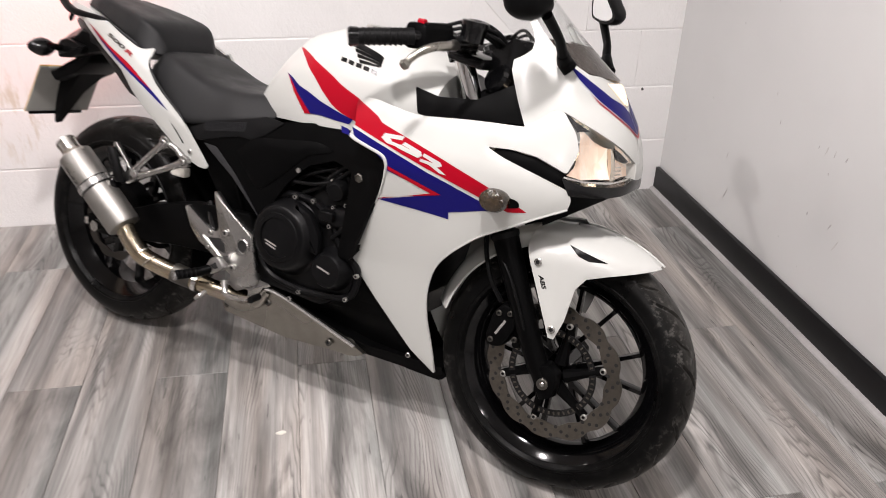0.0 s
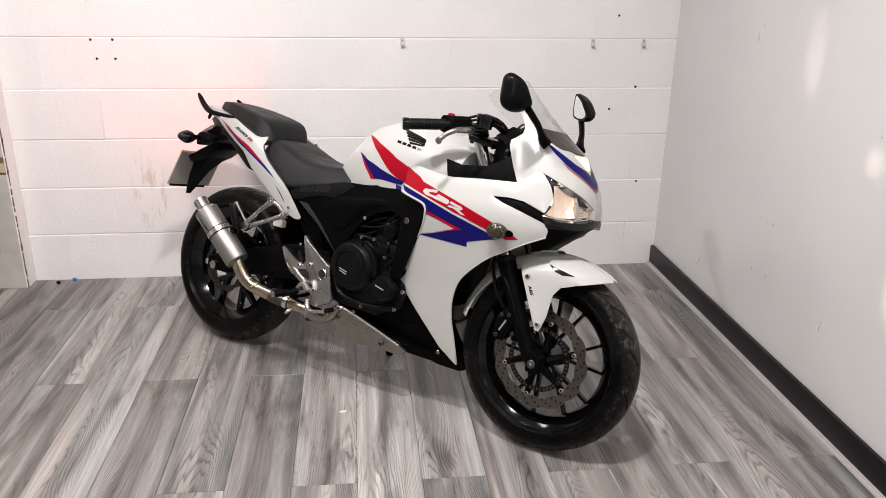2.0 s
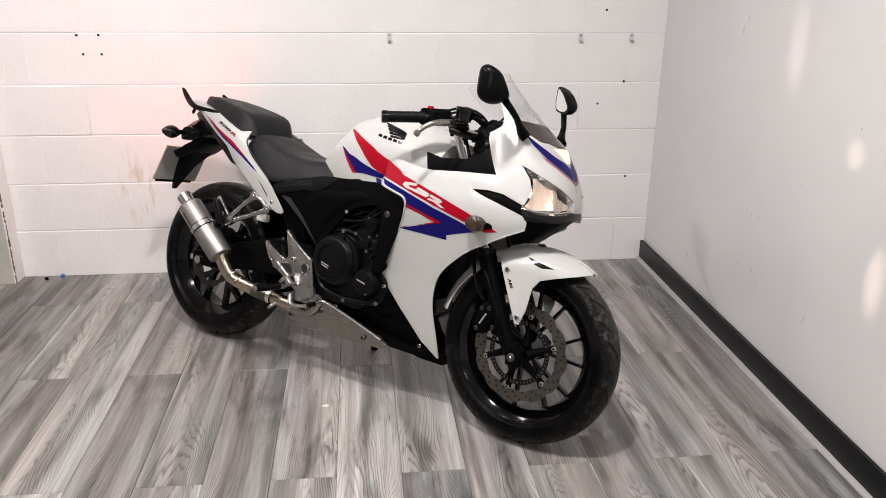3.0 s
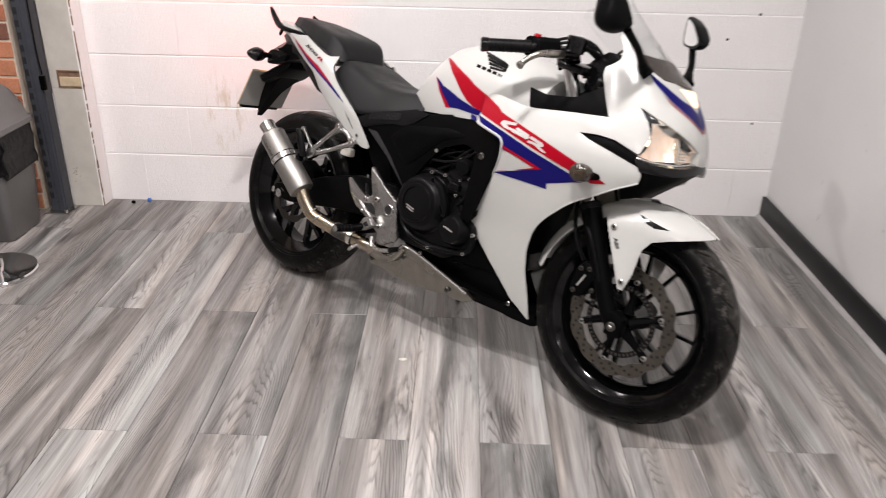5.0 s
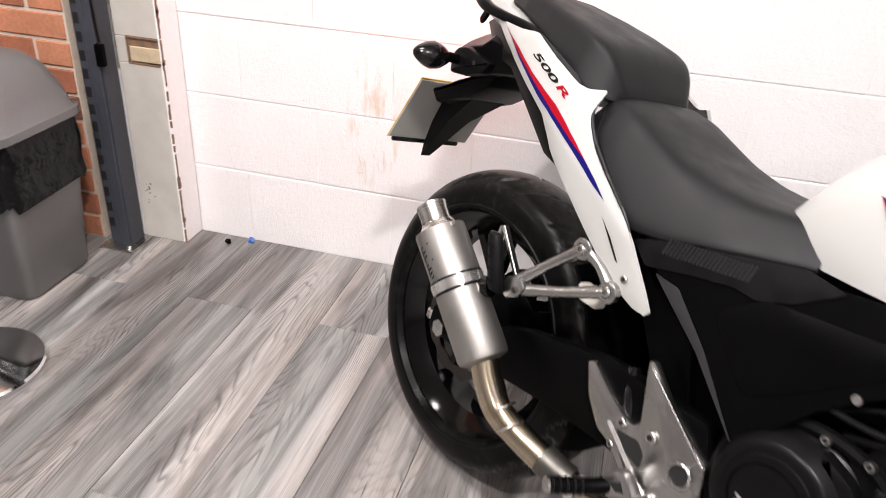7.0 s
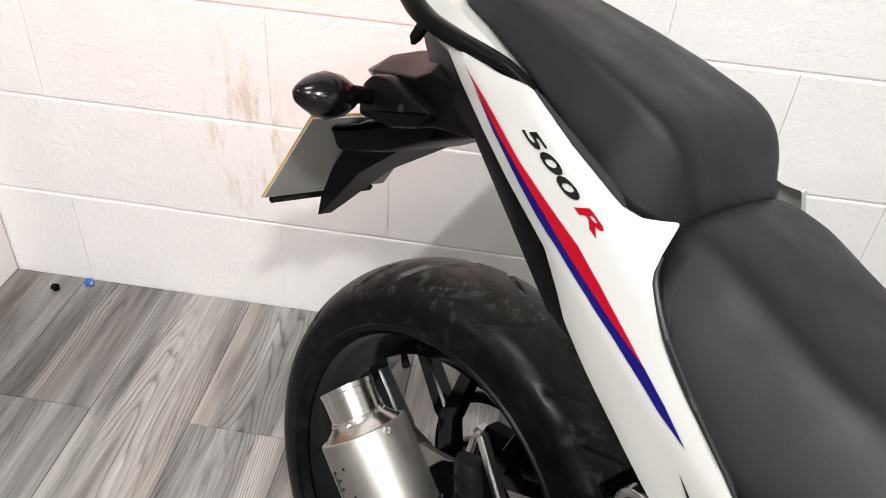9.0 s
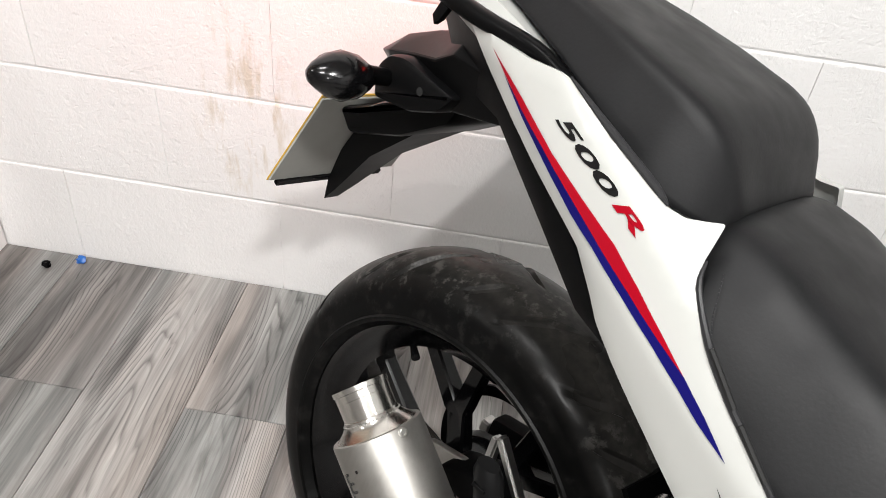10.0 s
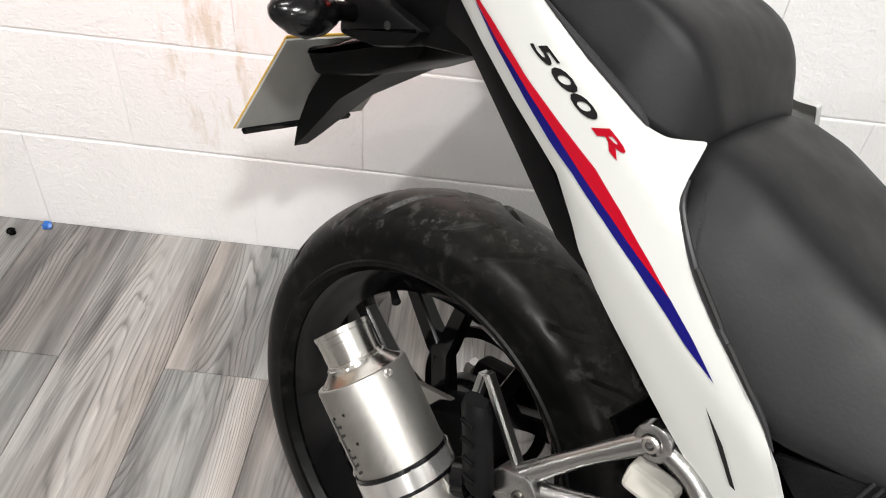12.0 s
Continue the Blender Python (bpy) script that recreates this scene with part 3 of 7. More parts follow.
def lettering(text, fn, origin, along, up, mat, parent, name="lettering", shear=0.0, lift=0.0012, label=""):
    """Raised letters laid on a skin: origin, along (per letter height) and up in the skin's coordinates."""
    cu = bpy.data.curves.new("letters", "FONT")
    cu.body, cu.size, cu.shear, cu.resolution_u, cu.offset = text, 1.0, shear, 3, 0.026
    ob = bpy.data.objects.new("letters", cu)
    scene.collection.objects.link(ob)
    bpy.context.view_layer.update()
    me = bpy.data.meshes.new_from_object(ob.evaluated_get(bpy.context.evaluated_depsgraph_get()))
    bpy.data.objects.remove(ob)
    bm = bmesh.new()
    bm.from_mesh(me)
    bpy.data.meshes.remove(me)
    bmesh.ops.triangulate(bm, faces=bm.faces[:])
    bmesh.ops.subdivide_edges(bm, edges=[e for e in bm.edges if e.calc_length() > 0.25], cuts=2)
    for v in bm.verts:
        u = origin[0] + along[0] * v.co.x + up[0] * v.co.y
        w = origin[1] + along[1] * v.co.x + up[1] * v.co.y
        v.co = Vector(skin_point(fn, u, w, lift))
    return part(name, bm, mat, parent, label)


# ---- the room ----
ROOM_L, ROOM_F = -6.2, -6.4
floor = tagged(part("floor", box(ROOM_L, ROOM_F, -0.12, 0.2, 0.2, -0.011), UNDER), "grey wood-effect laminate plank floor", "floor", kind="structure")
wall_back = tagged(part("wall_back", box(-3.2, 0.0026, 0, 0.2, 0.22, CEILING), MORTAR), "white painted concrete block wall", "wall", kind="structure")
wall_right = tagged(part("wall_right", box(0, ROOM_F, 0, 0.12, 0.005, CEILING), PANEL), "smooth off-white glossy wall with scuffs", "wall", kind="structure")
# out-of-view walls and ceiling, added to close the room and bounce light
wall_left = tagged(part("wall_left", box(ROOM_L - 0.12, ROOM_F, 0, ROOM_L, 0.2, CEILING), PLAIN), "plain white painted wall, added out of view", "wall", kind="structure")
wall_front = tagged(part("wall_front", box(ROOM_L, ROOM_F - 0.12, 0, 0.2, ROOM_F, CEILING), PLAIN), "plain white painted wall, added out of view", "wall", kind="structure")
ceiling = tagged(part("ceiling", box(ROOM_L - 0.12, ROOM_F - 0.12, CEILING, 0.2, 0.25, CEILING + 0.1), PLAIN), "plain white ceiling, added out of view", "ceiling", kind="structure")


def skirting():
    bm = box(-0.018, ROOM_F, 0.0, -0.001, -0.001, 0.10, 0.003, 2)
    ob = tagged(part("baseboard", smooth(bm), SKIRT), "black painted skirting board along the wall", "skirting board", kind="structure")
    bm = bmesh.new()
    prof = [(-0.018, 0.0), (-0.034, 0.0), (-0.032, 0.006), (-0.026, 0.011), (-0.018, 0.013)]
    a = [bm.verts.new((x, ROOM_F, z)) for x, z in prof]
    b = [bm.verts.new((x, -0.002, z)) for x, z in prof]
    for i in range(len(prof)):
        j = (i + 1) % len(prof)
        bm.faces.new((a[i], a[j], b[j], b[i]))
    bm.faces.new(a[::-1]), bm.faces.new(b)
    tagged(part("trim", bm, TRIM), "grey scotia trim strip at the skirting's foot", "trim", kind="structure")


skirting()


wall_brick = tagged(part("wall_brick", box(ROOM_L, -0.15, 0, -3.285, 0.2, CEILING), JOINT), "red brick wall with pale mortar joints", "wall", kind="structure")


# a plain fitting for each lamp, fill ones too; all out of view
def ceiling_lights():
    for lx, ly, power, size in LAMPS:
        t = tagged(new("added_ceiling_light"), "slim white ceiling light fitting, added out of view", "ceiling light", "ceiling lights")
        t.location = (lx, ly, CEILING)
        part("frame", box(-0.55 * size - 0.02, -0.16, -0.03, 0.55 * size + 0.02, 0.16, 0.0, 0.006), PLAIN, t)


ceiling_lights()


# ---- things at the wall's end ----
def column():
    t = tagged(new("steel_column"), "cream painted steel column, chipped and rusty, against the wall", "column")
    t.location = (-3.11, -0.003, 0)
    # the face is broken by a rusty gap with bare plaster in it
    part("face", box(-0.074, -0.092, 0, 0.058, -0.080, 0.545, 0.002), CREAM, t)
    part("face", box(-0.074, -0.092, 0.618, 0.058, -0.080, CEILING, 0.002), CREAM, t)
    part("face", box(-0.074, -0.092, 0.545, -0.038, -0.080, 0.618, 0.002), CREAM, t)
    rnd = random.Random(12)
    part("patch", box(-0.036, -0.0885, 0.549, 0.056, -0.078, 0.592, 0.003), BARE, t, "yellowed bare plaster in the gap")
    part("rust_notch", box(-0.038, -0.0860, 0.592, 0.057, -0.078, 0.618, 0.001), RUST, t, "dirty rusty gap in the paint")
    part("rust_lip", box(-0.038, -0.0932, 0.543, 0.057, -0.088, 0.5475), RUST, t)
    part("rust_lip", box(-0.040, -0.0932, 0.616, 0.057, -0.088, 0.6215), RUST, t)
    part("rust_lip", box(-0.041, -0.0930, 0.545, -0.037, -0.088, 0.618), RUST, t)
    part("web", box(-0.008, -0.080, 0, 0.008, -0.012, CEILING), CREAM, t)
    part("flange", box(-0.062, -0.012, 0, 0.062, 0.0, CEILING, 0.002), CREAM, t)
    part("edge", box(0.058, -0.092, 0, 0.068, -0.001, CEILING, 0.002), MORTAR, t, "white painted side of the column")
    part("paint_strip", box(-0.088, -0.090, 0, -0.076, -0.060, 0.52, 0.002), MORTAR, t, "white painted strip beside the racking")
    z = 0.0
    while z < 1.0:
        h = rnd.uniform(0.02, 0.09)
        w = rnd.uniform(0.0015, 0.0045)
        part("rust_line", box(0.0684 - w, -0.0932, z, 0.0692, -0.089, z + h * rnd.uniform(0.6, 0.98)), RUST, t, "rusty edge line")
        z += h
    for k in range(20):
        z = rnd.choice((rnd.uniform(0.01, 0.26), rnd.uniform(0.50, 0.74)))
        h, w = rnd.uniform(0.006, 0.022), rnd.uniform(0.001, 0.0035)
        part("rust_chip", box(0.0685 - w, -0.0948, z, 0.0688, -0.092 + rnd.uniform(0, 0.01), z + h), RUST, t)
    for k in range(10):
        x, z = rnd.uniform(-0.058, -0.02), rnd.uniform(0.10, 0.18)
        part("rust_chip", box(x, -0.0926, z, x + rnd.uniform(0.002, 0.008), -0.091, z + rnd.uniform(0.002, 0.008)), RUST, t)


def upright():
    t = tagged(new("rack_upright"), "dark blue-grey perforated racking upright on a steel foot", "racking")
    t.location = (-3.208, -0.165, 0)
    part("front", box(-0.040, -0.004, 0.004, 0.030, 0.0, CEILING - 0.3, 0.001), RACK, t)
    part("side", box(0.026, 0.0, 0.004, 0.030, 0.055, CEILING - 0.3, 0.001), RACK, t)
    part("lip", box(-0.040, 0.0, 0.004, -0.036, 0.055, CEILING - 0.3, 0.001), RACK, t)
    # black boxes on the face imitate the dark of the slots
    for k in range(32):
        part("slot_shade", box(-0.036, -0.0050, 0.06 + 0.05 * k, -0.020, -0.0036, 0.088 + 0.05 * k, 0.0), SHADEB, t)
    part("fold", box(-0.006, -0.010, 0.004, 0.024, -0.004, CEILING - 0.3, 0.003), RACK, t)
    part("foot", box(-0.055, -0.045, 0.0, 0.055, 0.060, 0.006, 0.001), STEEL, t, "galvanised foot plate")
    part("cable", tube([(0.036, -0.012, 1.60), (0.038, -0.014, 1.0), (0.034, -0.013, 0.72), (0.040, -0.014, 0.62)], 0.0035, 8), RUBBER, t, "thin black cable down the upright")
    part("cable_plug", box(0.026, -0.024, 0.555, 0.050, -0.006, 0.615, 0.004, 2), BLACKP, t)
    part("foot_bolt", turned([(0, 0.008), (0.012, 0.008), (0.012, 0)], (0.035, -0.03, 0.006), (0.035, -0.03, 0.03), 6), STEEL, t)


def rounded_rect(cx, cy, z, hx, hy, r, n=6):
    pts = []
    for k, (sx, sy) in enumerate(((1, 1), (-1, 1), (-1, -1), (1, -1))):
        for j in range(n):
            a = math.pi / 2 * (k + j / (n - 1))
            pts.append(Vector((cx + sx * (hx - r) + r * math.cos(a), cy + sy * (hy - r) + r * math.sin(a), z)))
    return pts


def swing_bin():
    t = tagged(new("swing_bin"), "grey plastic swing-top bin lined with a black bag", "bin")
    t.location = (-3.415, -0.40, 0)
    rr = rounded_rect
    part("body", loft([rr(0, 0, 0.0, 0.170, 0.115, 0.03), rr(0, 0, 0.012, 0.180, 0.123, 0.035), rr(0, 0, 0.30, 0.200, 0.141, 0.04), rr(0, 0, 0.44, 0.208, 0.149, 0.045), rr(0, 0, 0.44, 0.203, 0.144, 0.04), rr(0, 0, 0.10, 0.18, 0.12, 0.035)]), BINP, t)
    rnd = random.Random(3)
    bag = []
    for j, z in enumerate((0.285, 0.30, 0.33, 0.36, 0.39, 0.42, 0.452)):
        ring = rr(0, 0, z, 0.211 + 0.006 * math.sin(j * 1.9), 0.152 + 0.006 * math.sin(j * 2.3 + 1), 0.045, 10)
        bag.append([p + Vector((rnd.uniform(-0.0035, 0.0035), rnd.uniform(-0.0035, 0.0035), rnd.uniform(-0.014, 0.010) if j < 2 else 0)) for p in ring])
    part("bin_bag", loft(bag, caps=False), BAG, t, "crumpled black bag rim")
    part("lid", loft([rr(0, 0, 0.447, 0.216, 0.157, 0.05), rr(0, 0, 0.452, 0.222, 0.163, 0.05), rr(0, 0, 0.472, 0.222, 0.163, 0.05), rr(0, 0, 0.478, 0.212, 0.153, 0.05), rr(0, 0, 0.53, 0.203, 0.140, 0.055), rr(0, 0, 0.59, 0.185, 0.110, 0.055), rr(0, 0, 0.622, 0.165, 0.075, 0.05), rr(0, 0, 0.635, 0.14, 0.045, 0.04)]), BINP, t, "grey domed lid")
    flap = bmesh.new()
    rows = []
    for i in range(7):
        f = i / 6
        yy, zz = -0.150 + 0.088 * f, 0.505 + 0.118 * math.sin(f * math.pi / 2)
        rows.append([flap.verts.new((-0.165 + 0.33 * j / 8 * (1 - 0.0 * f), yy - 0.006, zz + 0.004)) for j in range(9)])
    for p, q in zip(rows, rows[1:]):
        for k in range(8):
            flap.faces.new((p[k], p[k + 1], q[k + 1], q[k]))
    bmesh.ops.recalc_face_normals(flap, faces=flap.faces[:])
    bmesh.ops.solidify(flap, geom=flap.faces[:], thickness=0.006)
    part("flap", smooth(flap, 40), BINP, t)
    part("flap_ridge", tube([(-0.05, -0.146, 0.545), (0.0, -0.150, 0.550), (0.05, -0.146, 0.545)], 0.008, 8), BINP, t)


def stanchion():
    t = tagged(new("barrier_post"), "polished chrome queue barrier post on a round base", "barrier post")
    t.location = (-3.165, -0.79, 0)
    part("base", turned([(0.0, 0.148), (0.012, 0.150), (0.018, 0.146), (0.022, 0.12), (0.030, 0.05), (0.034, 0.03), (0.034, 0)], (0, 0, 0), (0, 0, 1), 64), CHROME, t)
    part("pole", turned([(0.03, 0.0), (0.03, 0.0255), (0.93, 0.0255), (0.935, 0.032), (0.99, 0.032), (1.0, 0.02), (1.0, 0)], (0, 0, 0), (0, 0, 1), 32), CHROME, t)
    part("collar", turned([(0.03, 0.034), (0.06, 0.034), (0.063, 0.028)], (0, 0, 0), (0, 0, 1), 32), CHROME, t)


column(), upright(), swing_bin(), stanchion()


# ---- small things on wall and floor ----
def cable_clip(x, z):
    t = tagged(new("cable_clip"), "small white plastic clip screwed to the wall", "clip", "clips on the wall")
    t.location = (x, 0, z)
    part("plate", box(-0.010, -0.004, -0.018, 0.010, 0.0, 0.014, 0.0015), PLAIN, t)
    part("hook", box(-0.007, -0.014, -0.026, 0.009, -0.003, -0.016, 0.002), TRIM, t)
    part("screw", turned([(0, 0.0035), (0.002, 0.003), (0.002, 0)], (0, -0.004, 0.004), (0, -0.02, 0.004), 8), DARKS, t)


for cx in (-1.291, -0.405, -0.161):
    cable_clip(cx, 1.112)


def plug_hole(x, z, r=0.006):
    # a flat black disc on the wall for the hole's inner shade
    t = part("drill_hole_shade", turned([(0, r), (0.0012, r), (0.0012, 0)], (0, 0, 0), (0, -0.01, 0), 10), SHADEB)
    t.location = (x, 0.0, z)
    tagged(t, "drilled hole in the white block wall, drawn as a dark disc", "hole", "holes in the wall")


for hx, hz in ((-2.645, 1.115), (-2.553, 1.115), (-2.628, 1.034), (-2.55, 1.034), (-0.29, 1.23), (-0.30, 0.80), (-0.18, 0.905), (-0.34, 0.335), (-0.13, 0.44)):
    plug_hole(hx, hz, 0.0055)


def scrap(name, x, y, size, mat, label, cat, seed):
    rnd = random.Random(seed)
    bm = bmesh.new()
    bmesh.ops.create_icosphere(bm, subdivisions=2, radius=size)
    for v in bm.verts:
        v.co *= rnd.uniform(0.6, 1.25)
        v.co.z = max(0.0, v.co.z * 0.7 + size * 0.5)
    ob = tagged(part(name, bm, mat), label, cat)
    ob.location = (x, y, 0.0005)


scrap("blue_scrap", -2.863, -0.022, 0.011, BLUEBIT, "scrap of bright blue plastic on the floor", "scrap", 1)
scrap("black_scrap", -2.926, -0.052, 0.010, BLACKP, "small black rubber scrap on the floor", "scrap", 2)


def chip():
    bm = bmesh.new()
    rnd = random.Random(5)
    ring = [(0.014 * math.cos(a) * rnd.uniform(0.6, 1.1), 0.008 * math.sin(a) * rnd.uniform(0.6, 1.1)) for a in (2 * math.pi * k / 9 for k in range(9))]
    a = [bm.verts.new((x, y, 0.0)) for x, y in ring]
    b = [bm.verts.new((x * 0.8, y * 0.8, 0.003)) for x, y in ring]
    bm.faces.new(a[::-1]), bm.faces.new(b)
    for i in range(9):
        bm.faces.new((a[i], a[(i + 1) % 9], b[(i + 1) % 9], b[i]))
    ob = tagged(part("paint_chip", bm, PALEP), "pale flake lying on the grey floor", "flake")
    ob.location = (-1.578, -1.298, 0.0005)


chip()


# dark scrapes and dents along the glossy wall
def scuffs():
    rnd = random.Random(5)
    for y, z, tall, wide in ((-0.793, 1.243, 0.022, 0.008), (-0.765, 1.200, 0.045, 0.014), (-0.741, 0.556, 0.018, 0.005), (-0.693, 0.634, 0.012, 0.005), (-0.321, 0.502, 0.006, 0.006), (-0.983, 0.557, 0.030, 0.006), (-1.02, 0.557, 0.026, 0.006), (-1.071, 0.561, 0.018, 0.007), (-0.946, 0.552, 0.012, 0.004),
                             (-1.014, 0.497, 0.010, 0.010), (-0.97, 0.35, 0.014, 0.006), (-1.077, 0.359, 0.026, 0.006), (-1.119, 0.318, 0.045, 0.006), (-0.486, 0.346, 0.030, 0.004), (-0.52, 0.212, 0.045, 0.006), (-1.447, 0.335, 0.05, 0.004), (-1.30, 0.75, 0.016, 0.004), (-0.60, 0.90, 0.010, 0.004)):
        bm = bmesh.new()
        n = 9
        lean = rnd.uniform(-0.5, 0.1)
        pts = []
        for k in range(n):
            f = 2 * math.pi * k / n
            r = rnd.uniform(0.25, 0.55)
            dy, dz = wide * r * math.cos(f), tall * r * math.sin(f)
            pts.append((y + dy + lean * dz, z + dz))
        a = [bm.verts.new((-0.0006, p, q)) for p, q in pts]
        b = [bm.verts.new((0.001, p, q)) for p, q in pts]
        bm.faces.new(a)
        for k in range(n):
            bm.faces.new((a[k], b[k], b[(k + 1) % n], a[(k + 1) % n]))
        bmesh.ops.recalc_face_normals(bm, faces=bm.faces[:])
        part("scuff", bm, MARK, wall_right)


scuffs()


# ---- the motorcycle ----
BIKE = Matrix.LocRotScale((-2.037, -0.678, 0.0), (Matrix.Rotation(radians(-39.4), 3, "Z") @ Matrix.Rotation(radians(-15), 3, "X")).to_quaternion(), None)
bike = tagged(new("motorcycle"), "white sports motorcycle, red and blue stripes, on its side stand", "motorcycle")
bike.matrix_basis = BIKE
REAR, FRONT = Vector((0.0, 0.0, 0.307)), Vector((1.371, 0.0, 0.297))


def ring_lathe(profile, centre, segs=96, closed=True, wave=None):
    """Turns (radius, offset) points about an axle along y."""
    bm = bmesh.new()
    rings = []
    for i in range(segs):
        a = 2 * math.pi * i / segs
        k = wave(a) if wave else 0.0
        rings.append([bm.verts.new((centre[0] + (r + k) * math.cos(a), centre[1] + o, centre[2] + (r + k) * math.sin(a))) for r, o in profile])
    n = len(profile)
    for i in range(segs):
        p, q = rings[i], rings[(i + 1) % segs]
        for j in range(n if closed else n - 1):
            k = (j + 1) % n
            bm.faces.new((p[j], q[j], q[k], p[k]))
    bmesh.ops.recalc_face_normals(bm, faces=bm.faces[:])
    return smooth(bm, 35)


def tyre_mesh(centre, R, half, grooves):
    """A tyre whose crown is cut by long slanting grooves, staggered from side to side."""
    deep, n = R - 0.224, 44
    prof = []
    for i in range(n + 1):
        a = math.pi * (i / n - 0.5)
        prof.append((R - deep * 0.92 * (1 - math.cos(a) ** 0.62 if abs(a) < 1.57 else 1.0), half * math.sin(a)))
    prof += [(0.223, half * 0.86), (0.222, 0.0), (0.223, -half * 0.86)]
    pitch = 2 * math.pi / grooves
    wide = 0.0072 / R / pitch
    # groove: place in the pitch, side, from and to across the half width, depth
    cuts = [(0.20, -1, 0.06, 0.90, 0.0062), (0.58, -1, 0.30, 0.84, 0.005), (0.70, 1, 0.06, 0.90, 0.0062), (0.08, 1, 0.30, 0.84, 0.005)]
    phases = sorted({round(k / 14, 4) for k in range(14) if all(abs(k / 14 - c[0]) > 2.2 * wide for c in cuts)} | {c[0] + e * wide for c in cuts for e in (-1.25, -0.8, 0.8, 1.25)})
    shape = lambda s: 0.40 * s ** 1.25 + 0.03 * math.sin(6.0 * s)
    bm = bmesh.new()
    rings = []
    for i in range(grooves):
        for ph in phases:
            ring = []
            for j, (r, o) in enumerate(prof):
                s = min(1.0, abs(o) / half) if j <= n else 1.0
                a = (i + ph) * pitch + shape(s)
                for at, side, s0, s1, depth in cuts:
                    if abs(ph - at) < wide and o * side > 0 and s0 < s < s1 and j <= n:
                        r = r - depth * min(1.0, 6 * (s - s0), 5 * (s1 - s))
                ring.append(bm.verts.new((centre[0] + r * math.cos(a), centre[1] + o, centre[2] + r * math.sin(a))))
            rings.append(ring)
    m = len(prof)
    for i in range(len(rings)):
        p, q = rings[i], rings[(i + 1) % len(rings)]
        for j in range(m):
            k = (j + 1) % m
            bm.faces.new((p[j], q[j], q[k], p[k]))
    bmesh.ops.recalc_face_normals(bm, faces=bm.faces[:])
    return smooth(bm, 24)


def rim_profile(half):
    return [(0.231, half), (0.232, half - 0.006), (0.221, half - 0.010), (0.216, half - 0.022), (0.198, half - 0.034), (0.196, 0.0), (0.198, -half + 0.034),
            (0.216, -half + 0.022), (0.221, -half + 0.010), (0.232, -half + 0.006), (0.231, -half), (0.223, -half), (0.209, -half + 0.010), (0.188, -half + 0.030), (0.184, 0.0),
            (0.188, half - 0.030), (0.209, half - 0.010), (0.223, half)]


def spoke(centre, a, reach, fork, thick, depth, hub, stem):
    """A cast spoke that leaves the hub as one stem and forks into two straight arms."""
    bm = bmesh.new()
    for way in (-1, 1):
        root = Vector((hub * math.cos(a), 0, hub * math.sin(a)))
        knee = Vector((stem * math.cos(a + way * 0.02), 0, stem * math.sin(a + way * 0.02)))
        tip = Vector((reach * math.cos(a + way * fork), 0, reach * math.sin(a + way * fork)))
        rows = []
        for p, q, f, k in ((root, knee, 0.0, 1.2), (root, knee, 1.0, 1.1), (knee, tip, 0.12, 1.0), (knee, tip, 0.88, 0.9), (knee, tip, 1.0, 1.25)):
            at, run = p.lerp(q, f), (q - p).normalized()
            side = Vector((-run.z, 0, run.x))
            w, d = thick * k, depth * (1.0 - 0.2 * f)
            rows.append([centre + at + side * du + Vector((0, dy, 0)) for du, dy in ((-w, -d * 0.7), (-w * 0.8, -d), (w * 0.8, -d), (w, -d * 0.7), (w, d * 0.7), (w * 0.8, d), (-w * 0.8, d), (-w, d * 0.7))])
        join(bm, loft(rows))
    return smooth(bm, 30)


def disc_mesh(centre, y, r_out, r_in, petals, thick=0.004):
    bm = bmesh.new()
    segs = petals * 12
    prof = ((0, -thick / 2), (1, -thick / 2), (1, thick / 2), (0, thick / 2))
    rings = []
    for i in range(segs):
        a = 2 * math.pi * i / segs
        w = 0.5 + 0.5 * math.cos(petals * a)
        ro, ri = r_out - 0.007 * (1 - w) ** 2, r_in + 0.006 * (1 - w)
        rings.append([bm.verts.new((centre[0] + (ri + (ro - ri) * k) * math.cos(a), y + o, centre[2] + (ri + (ro - ri) * k) * math.sin(a))) for k, o in prof])
    for i in range(segs):
        p, q = rings[i], rings[(i + 1) % segs]
        for j in range(4):
            bm.faces.new((p[j], q[j], q[(j + 1) % 4], p[(j + 1) % 4]))
    bmesh.ops.recalc_face_normals(bm, faces=bm.faces[:])
    return smooth(bm, 30)


